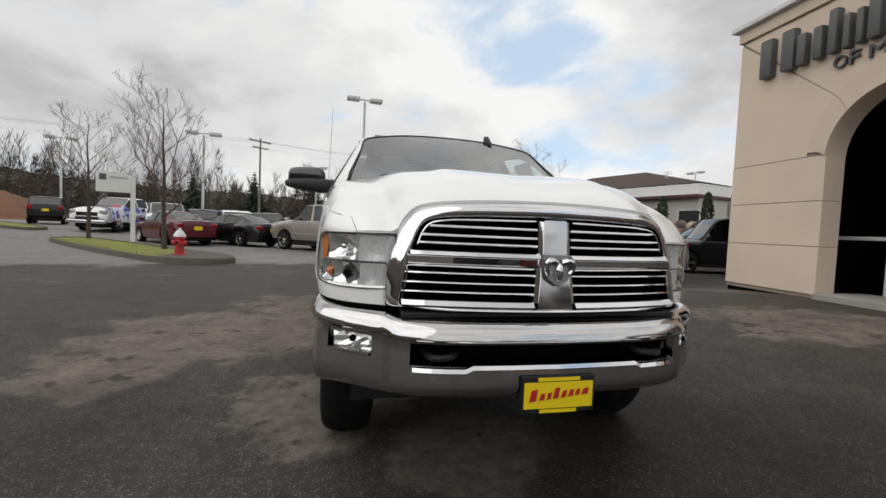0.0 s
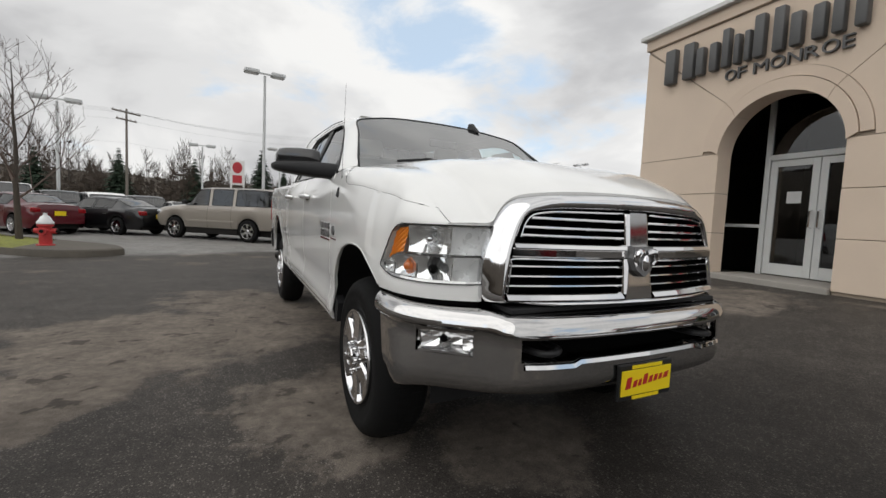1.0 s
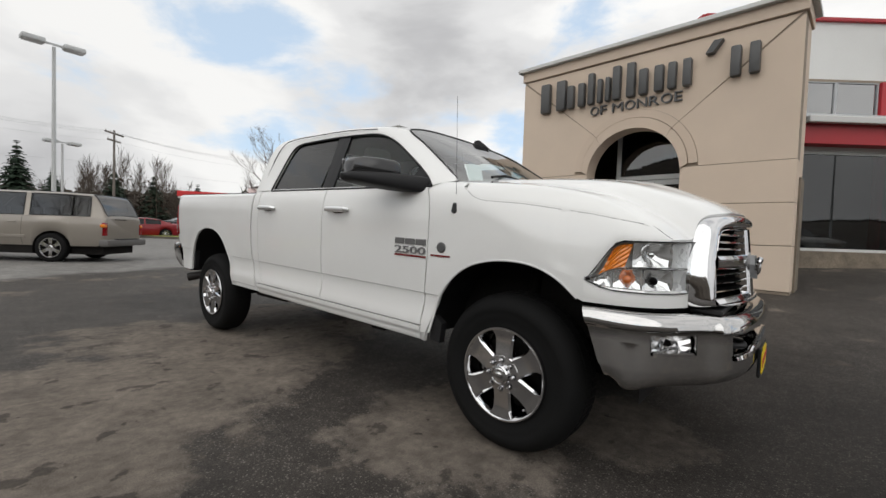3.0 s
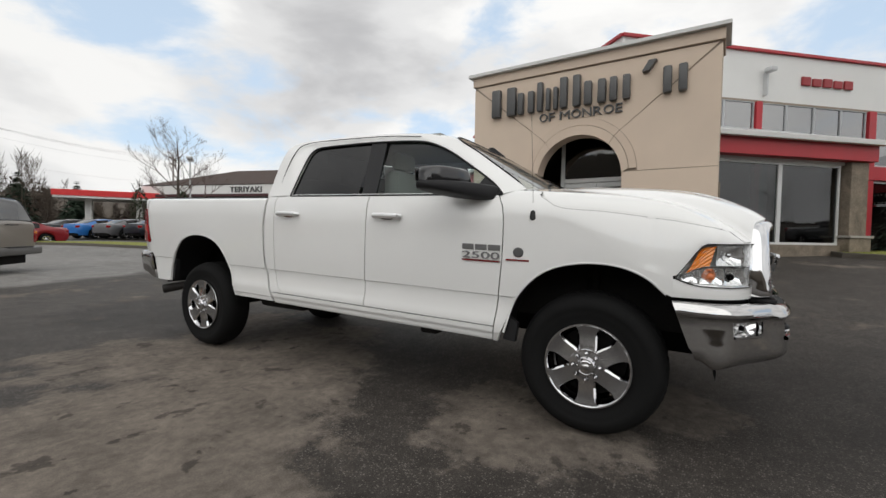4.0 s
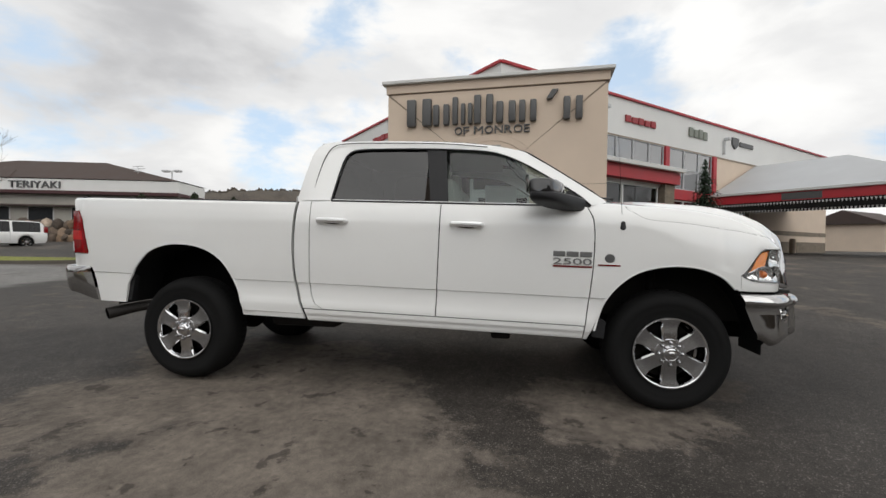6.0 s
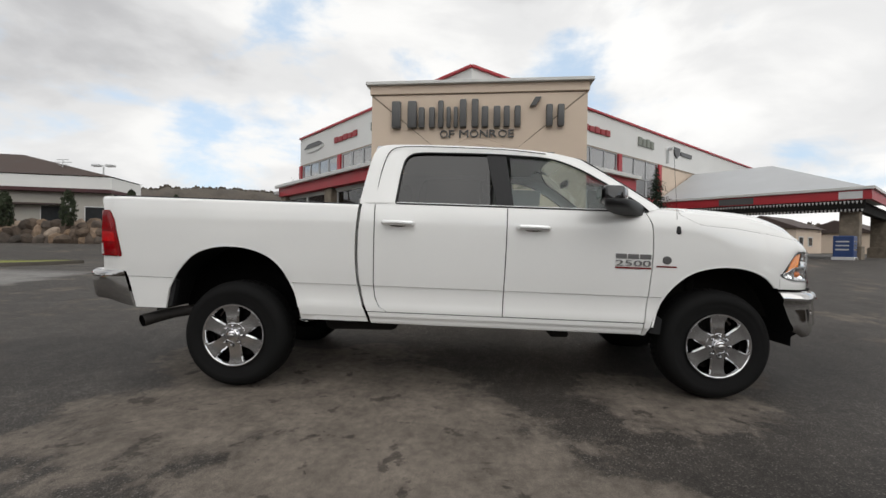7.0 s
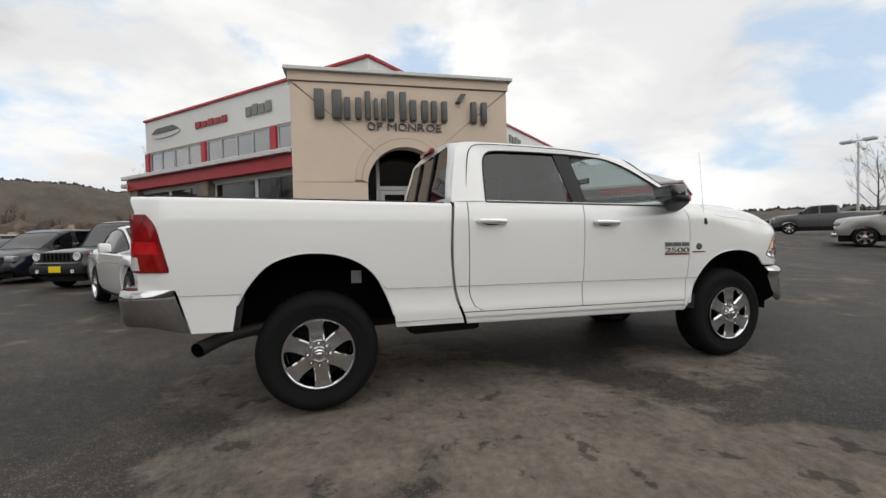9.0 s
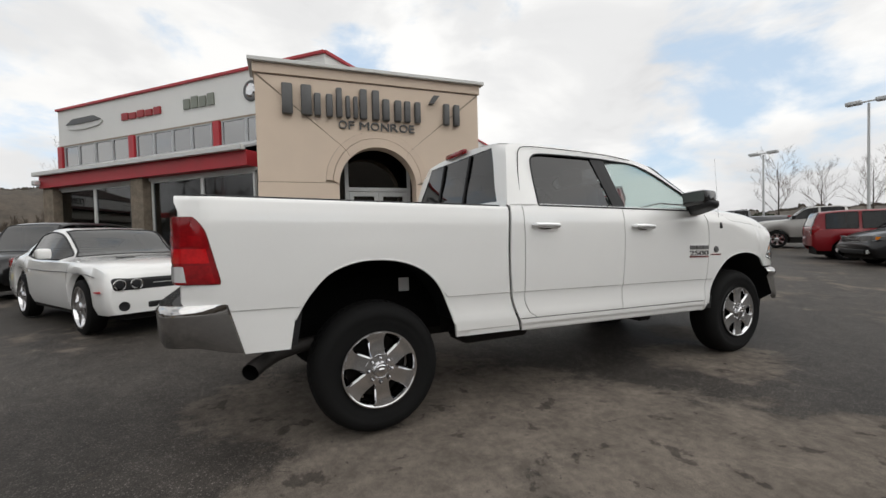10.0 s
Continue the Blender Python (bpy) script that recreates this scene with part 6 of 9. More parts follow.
def build_top():
    edge = CAB_OUT[5:12]
    c0 = [T(-2.69, 0, 1.985), T(-2.5, 0, 2.0), T(-2.0, 0, 2.012), T(-1.6, 0, 2.008), T(-1.3, 0, 1.988), T(-1.16, 0, 1.968)]
    c1 = [T(u, y, z) for u, y, z in edge]
    d0 = [T(-2.69, 0, 1.985), T(-2.68, 0.35, 1.98), T(-2.65, 0.6, 1.965), T(*edge[0])]
    d1 = [T(-1.16, 0, 1.968), T(-1.13, 0.35, 1.952), T(-1.05, 0.6, 1.905), T(*edge[-1])]
    half = coons(c0, c1, d0, d1, 30, 16)
    bm = bmesh.new()
    sheet(bm, half)
    sheet(bm, mirrored(half, -1))
    bmesh.ops.remove_doubles(bm, verts=bm.verts, dist=0.002)
    roof = part("roof", bm, PAINT_WHITE, truck, "", 60)
    # windscreen
    b0 = [T(-0.28, 0, 1.515), T(-0.31, 0.4, 1.508), T(-0.37, 0.7, 1.49), T(-0.43, 0.835, 1.475)]
    side = [T(*p) for p in CAB_OUT[11:]]
    half = coons([d1[0], T(-0.75, 0, 1.765), b0[0]], [p + Vector((0, -0.012, -0.004)) for p in side], d1, b0, 18, 14)
    bm = bmesh.new()
    sheet(bm, half)
    sheet(bm, mirrored(half, -1))
    bmesh.ops.remove_doubles(bm, verts=bm.verts, dist=0.002)
    ws = part("windshield", bm, WINDSHIELD, truck, "clear curved windshield", 1)
    bm = bmesh.new()
    tube(bm, curve([T(-0.43, -0.835, 1.478)] + [Vector((p.x, -p.y, p.z)) for p in side[::-1]][1:-1] + [Vector((p.x, -p.y, p.z)) for p in d1[::-1]] + d1[1:] + side[1:], 70), 0.0065, 8)
    part("windshield_seal", bm, BLACK, truck, "", 1)
    # cowl
    bm = bmesh.new()
    front = [T(-0.24, 0, 1.512), T(-0.28, 0.4, 1.505), T(-0.36, 0.7, 1.485), T(-0.42, 0.86, 1.465)]
    a, b = curve(b0, 14), curve(front, 14)
    for s in (1, -1):
        sheet(bm, [[Vector((p.x, s * p.y, p.z)) for p in (q[0], q[1], q[1] - Vector((0, 0, 0.06)))] for q in zip(a, b)])
    part("cowl", bm, BLACK, truck)
    for y0 in (-0.62, 0.12):
        bm = bmesh.new()
        tube(bm, [T(-0.33, y0, 1.525), T(-0.40, y0 + 0.25, 1.568), T(-0.36, y0 + 0.55, 1.545)], [0.009, 0.007, 0.004], 8)
        part("wiper", bm, BLACK, truck, "black wiper", 1)
    # back of the cab with its window
    def back(y, z):
        return T(-2.795 + 0.105 * smoothstep((z - 1.40) / 0.62), y, z)
    bm = bmesh.new()
    zs = [0.9, 1.2, 1.44, 1.47]
    sheet(bm, [[back(y, z) for y in (-0.94, -0.6, 0, 0.6, 0.94)] for z in zs])
    for s in (1, -1):
        edge_line = [p for p in curve([T(*q) for q in CAB_OUT], 60) if p.x < -2.6]
        sheet(bm, [[back(s * (min(p.y, glass_lat(p.z - 0.057)) - 0.12), p.z - 0.057), back(s * (p.y - 0.05), p.z - 0.057), Vector((p.x, s * p.y, p.z))] for p in edge_line])
    sheet(bm, [[back(y, 1.925), T(-2.69, y, 1.985 - 0.04 * (y / 0.7) ** 2)] for y in spread(-0.68, 0.68, 0.1)])
    part("cab_back", bm, PAINT_WHITE, truck, "", 85)
    bm = bmesh.new()
    sheet(bm, [[back(t * (glass_lat(z) - 0.11), z) + Vector((0.006, 0, 0)) for t in (-1, -0.5, 0, 0.5, 1)] for z in (1.46, 1.6, 1.75, 1.93)])
    rw = part("rear_window", bm, DARK_GLASS, truck, "tinted rear window", 1)
    for y in (-0.26, 0.26):
        bm = bmesh.new()
        tube(bm, [back(y, 1.47) - Vector((0.006, 0, 0)), back(y, 1.92) - Vector((0.006, 0, 0))], 0.012, 6)
        part("slider_frame", bm, BLACK, rw)
    part("brake_light", boxes((-2.735, -2.69, -0.19, 0.19, 1.955, 2.0), f=T, bevel=0.012), RED_LENS, roof, "red high brake light", 1)
    bm = bmesh.new()
    prism(bm, [(-1.25, 1.94), (-1.05, 1.925), (-1.17, 2.018), (-1.215, 2.018)], 0.37, 0.40, lambda a, d, c: T(a, d, c))
    part("roof_antenna", bm, BLACK, roof, "black shark-fin antenna")


SEAM = [(p[2], p[3], p[4]) for p in PLAN]


def bonnet():
    c0 = [T(-0.25, 0, 1.528), T(0.0, 0, 1.527), T(0.25, 0, 1.507), T(0.5, 0, 1.484), T(0.7, 0, 1.442), T(0.84, 0, 1.398), T(0.90, 0, 1.368), T(rim_u(0, 1.335) - 0.004, 0, 1.345)]
    c1 = [T(*p) for p in SEAM]
    d0 = [T(-0.25, 0, 1.528), T(-0.29, 0.4, 1.52), T(-0.37, 0.7, 1.497), T(*SEAM[0])]
    d1 = [T(rim_u(y, z) - 0.004, y, z + 0.010) for y, z in GO[:7:-1]]
    d1 += [T(0.80, 0.665, 1.196), T(0.785, 0.73, 1.194), T(*SEAM[-1])]
    half = coons(c0, c1, d0, d1, 34, 30)
    for i, row in enumerate(half):
        for p in row:
            y = abs(p.y)
            fade = smoothstep(i / 4) * (1 - smoothstep((i - 24) / 9))
            p.z += 0.012 * (1 - smoothstep((y - 0.38) / 0.06)) * fade - 0.004 * math.exp(-(((y - 0.52) / 0.08) ** 2)) * fade
    # the sides come down over the shoulder to the seam
    inverse = [(p[2], p[0]) for p in PLAN]
    for row in half:
        u = lerp(row[-1].x, inverse)
        ts = seam_t(u)
        row += [T(*roll(u, math.pi / 2 + (ts - math.pi / 2) * k / 8)) for k in range(1, 9)]
    bm = bmesh.new()
    sheet(bm, half)
    sheet(bm, mirrored(half, -1))
    bmesh.ops.remove_doubles(bm, verts=bm.verts, dist=0.002)
    es = [e for e in bm.edges if len(e.link_faces) == 1]
    for v in [v for v in bmesh.ops.extrude_edge_only(bm, edges=es)["geom"] if isinstance(v, bmesh.types.BMVert)]:
        v.co += Vector((-0.014, 0, -0.024))
    part("hood", bm, PAINT_WHITE, truck, "", 50)
    for s in (1, -1):
        bm = bmesh.new()
        line = [roll(u, seam_t(u)) for u in spread(-0.36, 0.745, 0.03)]
        tube(bm, [T(u, s * (y - 0.001), z) for u, y, z in line], 0.0014, 6)
        part("hood_gap", bm, GAP, truck)


# ---- grille ----
GO = [(0.0, 0.890), (0.30, 0.890), (0.56, 0.889), (0.655, 0.890), (0.684, 0.905), (0.687, 0.96), (0.684, 1.03), (0.669, 1.11), (0.640, 1.19), (0.606, 1.25), (0.57, 1.288), (0.52, 1.307), (0.40, 1.322), (0.20, 1.332), (0.0, 1.335)]
GI = [(0.0, 0.909), (0.30, 0.909), (0.55, 0.909), (0.615, 0.910), (0.628, 0.925), (0.620, 0.97), (0.608, 1.04), (0.592, 1.11), (0.570, 1.18), (0.548, 1.225), (0.52, 1.246), (0.47, 1.257), (0.37, 1.264), (0.18, 1.270), (0.0, 1.272)]


def grille_u(y, z):
    return 0.985 - 0.20 * y * y - 0.10 * (z - 0.9)


def rim_u(y, z):
    """Where the outer edge of the surround lies."""
    return grille_u(y, z) - 0.012 - 0.055 * smoothstep((abs(y) - 0.40) / 0.24)


def build_grille():
    bm = bmesh.new()
    prism(bm, GI + [(-y, z) for y, z in GI[-2:0:-1]], -0.085, -0.06, lambda a, d, c: T(grille_u(a, c) + d, a, c))
    part("grille_backing", bm, GAP, truck, "black grille backing")
    bm = bmesh.new()
    rows = []
    loop_o = [(y, z) for y, z in GO] + [(-y, z) for y, z in GO[-2:0:-1]]
    loop_i = [(y, z) for y, z in GI] + [(-y, z) for y, z in GI[-2:0:-1]]
    for k in range(len(loop_o)):
        for q in range(6):
            o, i = closed_at(loop_o, k, q / 6), closed_at(loop_i, k, q / 6)
            uo, ui = rim_u(o.x, o.y), grille_u(i.x, i.y)
            ring = []
            for a, lift in ((-0.06, -0.07), (0.0, -0.014), (0.05, 0.002), (0.16, 0.012), (0.34, 0.020), (0.55, 0.024), (0.75, 0.021), (0.90, 0.013), (1.0, 0.0), (1.0, -0.012), (0.99, -0.07)):
                ring.append(T(ui + (uo - ui) * min(1, max(0, a)) + lift, (i.lerp(o, a)).x, (i.lerp(o, a)).y))
            rows.append(ring)
    sheet(bm, rows + rows[:1])
    bmesh.ops.remove_doubles(bm, verts=bm.verts, dist=0.001)
    part("grille_surround", bm, CHROME, truck, "chrome grille surround", 70)

    def face(name, pts, out, deep, m, label=""):
        bm = bmesh.new()
        hi = [bm.verts.new(T(grille_u(y, z) + out, y, z)) for y, z in pts]
        cy, cz = sum(p[0] for p in pts) / len(pts), sum(p[1] for p in pts) / len(pts)
        lo = [bm.verts.new(T(grille_u(y, z) - deep, y + (y - cy) * 0.06, z + (z - cz) * 0.06)) for y, z in pts]
        bm.faces.new(hi)
        for k in range(len(pts)):
            bm.faces.new((lo[k], hi[k], hi[k - 1], lo[k - 1]))
        return part(name, bm, m, truck, label)
    # middle post and cross bars
    face("grille_post", [(-0.080, 0.909), (0.080, 0.909), (0.068, 0.96), (0.064, 1.03), (0.052, 1.12), (0.050, 1.268), (-0.050, 1.268), (-0.052, 1.12), (-0.064, 1.03), (-0.068, 0.96)], 0.004, 0.06, SATIN, "chrome middle post")

    def bar(name, y0, y1, prof, m, label, s):
        bm = bmesh.new()
        sheet(bm, [[T(grille_u(y, z) + d, s * y, z) for z, d in prof] for y in (y0 + (y1 - y0) * k / 6 for k in range(7))])
        part(name, bm, m, truck, label)
    for s in (1, -1):
        for z0, z1, y0, y1 in ((1.128, 1.262, 0.052, 0.050), (0.930, 1.074, 0.072, 0.060)):
            bm = bmesh.new()
            sheet(bm, [[T(grille_u(y, z) + d, s * (y + y0 + (y1 - y0) * k / 6), z) for y, d in ((0.0, 0.003), (0.006, 0.002), (0.020, -0.010), (0.026, -0.04))] for k, z in ((k, z0 + (z1 - z0) * k / 6) for k in range(7))])
            part("post_bevel", bm, CHROME, truck, "bright bevel", 1)
        bar("grille_crossbar", 0.07, 0.603, [(1.112, -0.04), (1.111, 0.006), (1.106, 0.010), (1.080, 0.008), (1.074, 0.002), (1.074, -0.05)], SATIN, "chrome crossbar", s)
        bar("crossbar_bevel", 0.066, 0.592, [(1.132, -0.05), (1.131, -0.006), (1.126, 0.002), (1.112, 0.011), (1.109, 0.009)], CHROME, "bright bevel", s)
        bar("lower_bevel", 0.092, 0.622, [(0.937, -0.05), (0.936, -0.010), (0.931, -0.002), (0.914, 0.010), (0.910, 0.008)], CHROME, "bright bevel", s)
        for z, y0, y1 in ((1.226, 0.075, 0.515), (1.190, 0.075, 0.545), (1.158, 0.075, 0.562), (1.038, 0.080, 0.607), (1.000, 0.083, 0.612), (0.963, 0.086, 0.62)):
            bm = bmesh.new()
            pts = [y0 + (y1 - y0) * k / 5 for k in range(6)]
            sheet(bm, [[T(grille_u(y, z) + d, s * y, z + e) for d, e in ((-0.06, 0.006), (-0.022, 0.004), (-0.016, 0.001), (-0.018, -0.003), (-0.03, -0.005), (-0.06, -0.004))] for y in pts])
            part("grille_slat", bm, GAP, truck)
            bm = bmesh.new()
            tube(bm, [T(grille_u(y, z) - 0.012, s * y, z + 0.001) for y in pts], 0.0055, 6)
            part("slat_edge", bm, CHROME, truck, "chrome slat edge", 1)
        for rim in (((0.082, 1.262), (0.36, 1.256), (0.46, 1.249), (0.515, 1.235), (0.545, 1.20), (0.562, 1.15)), ((0.09, 1.066), (0.3, 1.067), (0.58, 1.067), (0.598, 1.05), (0.61, 0.98), (0.617, 0.94))):
            bm = bmesh.new()
            tube(bm, curve([T(grille_u(y, z) - 0.008, s * y, z) for y, z in rim], 30), 0.004, 6)
            part("opening_trim", bm, CHROME, truck, "", 1)
    # shield-shaped emblem
    e = face("emblem", [(-0.058, 1.128), (0.058, 1.128), (0.066, 1.08), (0.042, 1.03), (0.0, 1.003), (-0.042, 1.03), (-0.066, 1.08)], 0.03, 0.02, BADGE, "shield emblem")
    bm = bmesh.new()
    bmesh.ops.create_uvsphere(bm, u_segments=14, v_segments=8, radius=1.0, matrix=Matrix.Translation(T(1.0, 0, 1.062)) @ Matrix.Diagonal((0.02, 0.022, 0.04, 1)))
    part("boss", bm, CHROME, e, "", 1)
    for s in (1, -1):
        bm = bmesh.new()
        tube(bm, curve([T(1.0, s * 0.012, 1.10), T(1.01, s * 0.045, 1.108), T(1.005, s * 0.06, 1.08), T(1.0, s * 0.044, 1.055)], 14), [0.014] * 8 + [0.011] * 7, 8)
        part("curl", bm, CHROME, e, "", 1)


# ---- headlights ----
HL_PLAN = [(0.445, 0.968, 0), (0.50, 0.962, 0), (0.57, 0.948, 0), (0.64, 0.918, 0), (0.70, 0.872, 0), (0.75, 0.812, 0), (0.785, 0.75, 0), (0.803, 0.690, 0), (0.813, 0.636, 0)]
HL_TOP = [(0.0, 0.998), (0.08, 1.06), (0.17, 1.135), (0.24, 1.166), (0.35, 1.176), (1.0, 1.184)]
HL_BOT = [(0.0, 0.985), (0.10, 0.966), (0.20, 0.955), (0.5, 0.951), (1.0, 0.955)]


def build_headlight(s):
    pl = curve(HL_PLAN, 60)

    def at(a, v, inset=0.0):
        lean = a - 0.085 * a ** 4 * (1 - v)
        k = min(59, int(lean * 60))
        p = pl[k].lerp(pl[k + 1], lean * 60 - k)
        d = (pl[k + 1] - pl[k]).normalized()
        nrm = Vector((-d.y, d.x, 0)) * -1
        nrm = nrm if nrm.x > 0 or nrm.y > 0 else -nrm
        p = p - nrm * inset
        z = lerp(a, HL_BOT) + (lerp(a, HL_TOP) - lerp(a, HL_BOT)) * v
        return T(p.x, s * p.y, z)

    def patch(name, a0, a1, v0, v1, inset, m, parent, label="", bulge=0.0, na=14, nv=8):
        bm = bmesh.new()
        rows = []
        for i in range(na + 1):
            a = a0 + (a1 - a0) * i / na
            rows.append([at(a, v0 + (v1 - v0) * j / nv, inset + bulge * math.sin(math.pi * i / na) * math.sin(math.pi * j / nv)) for j in range(nv + 1)])
        sheet(bm, rows)
        return part(name, bm, m, parent, label, 1)
    housing = patch("headlight", 0.0, 1.0, 0.0, 1.0, 0.055, REFLECTOR, truck, "clear headlight with amber corner", na=40)
    bm = bmesh.new()
    loop = [at(k / 40, 1.0) for k in range(41)] + [at(1.0, 1 - k / 8) for k in range(1, 9)] + [at(1 - k / 40, 0.0) for k in range(1, 41)]
    inner = [at(k / 40, 1.0, 0.055) for k in range(41)] + [at(1.0, 1 - k / 8, 0.055) for k in range(1, 9)] + [at(1 - k / 40, 0.0, 0.055) for k in range(1, 41)]
    sheet(bm, [list(q) for q in zip(loop, inner)])
    part("housing_rim", bm, REFLECTOR, housing)
    bm = bmesh.new()
    tube(bm, loop + loop[:1], 0.0024, 8)
    part("bezel", bm, BLACK, housing, "black lamp bezel", 1)
    patch("lens", 0.0, 1.0, 0.0, 1.0, 0.0, LENS, housing, "clear lens", na=40)
    rnd = random.Random(17)

    def facets(a0, a1, v0, v1, inset, deep, m, label, na, nv, parent=None):
        """A bowl of flat mirror facets, deepest at its middle."""
        bm, rows = bmesh.new(), []
        for i in range(na + 1):
            row = []
            for j in range(nv + 1):
                rim_ = i in (0, na) or j in (0, nv)
                d = deep * math.sin(math.pi * i / na) * math.sin(math.pi * j / nv) + 0.004 * math.sin(9.0 * i / na + 5.0 * j / nv) + (0 if rim_ else rnd.uniform(-0.002, 0.002))
                row.append(at(a0 + (a1 - a0) * (i + (0 if rim_ else rnd.uniform(-0.2, 0.2))) / na, v0 + (v1 - v0) * j / nv, inset + d))
            rows.append(row)
        sheet(bm, rows)
        return part("reflector", bm, m, parent or housing, label, 1)
    bm = bmesh.new()
    sheet(bm, [[at(0.075 + 0.215 * j / 6 + 0.12 * i / 8 * (1 - 0.5 * j / 6), 0.49 + 0.46 * i / 8, 0.014 + 0.004 * ((i + j) % 2)) for j in range(7)] for i in range(9)])
    part("amber_lens", bm, AMBER, housing, "amber side marker")
    facets(0.35, 0.70, 0.50, 0.97, 0.012, 0.042, MIRROR_BOWL, "chrome reflector bowl", 14, 10)
    facets(0.05, 0.20, 0.06, 0.44, 0.012, 0.018, MIRROR_BOWL, "chrome reflector bowl", 8, 6)
    facets(0.205, 0.435, 0.06, 0.44, 0.012, 0.034, MIRROR_BOWL, "small chrome reflector", 8, 6)
    facets(0.44, 0.73, 0.05, 0.445, 0.012, 0.040, MIRROR_BOWL, "chrome reflector bowl", 14, 9)
    patch("side_panel", 0.70, 0.985, 0.49, 0.98, 0.012, REFLECTOR, housing, "pale ribbed side panel", 0.006)
    patch("side_panel", 0.73, 0.985, 0.04, 0.45, 0.012, REFLECTOR, housing, "pale ribbed side panel", 0.006)
    for a, v, r, m in ((0.56, 0.23, 0.019, GAP), (0.52, 0.74, 0.015, CHROME), (0.32, 0.23, 0.022, AMBER_DARK)):
        bm = bmesh.new()
        bmesh.ops.create_uvsphere(bm, u_segments=12, v_segments=8, radius=r, matrix=Matrix.Translation(at(a, v, 0.034)))
        part("bulb", bm, m, housing, "", 1)
    bm = bmesh.new()
    tube(bm, [at(0.03 + 0.95 * k / 14, 0.465, 0.014) for k in range(15)], 0.004, 6)
    part("divider", bm, CHROME, housing, "", 1)
    bm = bmesh.new()
    sheet(bm, [[at(0.10 + 0.89 * k / 20, v, d) for v, d in ((0.0, 0.004), (0.045, 0.010), (0.055, 0.02))] for k in range(21)])
    part("lower_bezel", bm, SATIN, housing, "dark lower bezel")


# ---- front bumper ----
FB = [(0.425, 0.974, 0), (0.52, 0.972, 0), (0.62, 0.952, 0), (0.70, 0.912, 0), (0.77, 0.85, 0), (0.83, 0.775, 0), (0.885, 0.70, 0), (0.935, 0.62, 0), (0.975, 0.50, 0), (1.0, 0.30, 0), (1.01, 0.0, 0)]


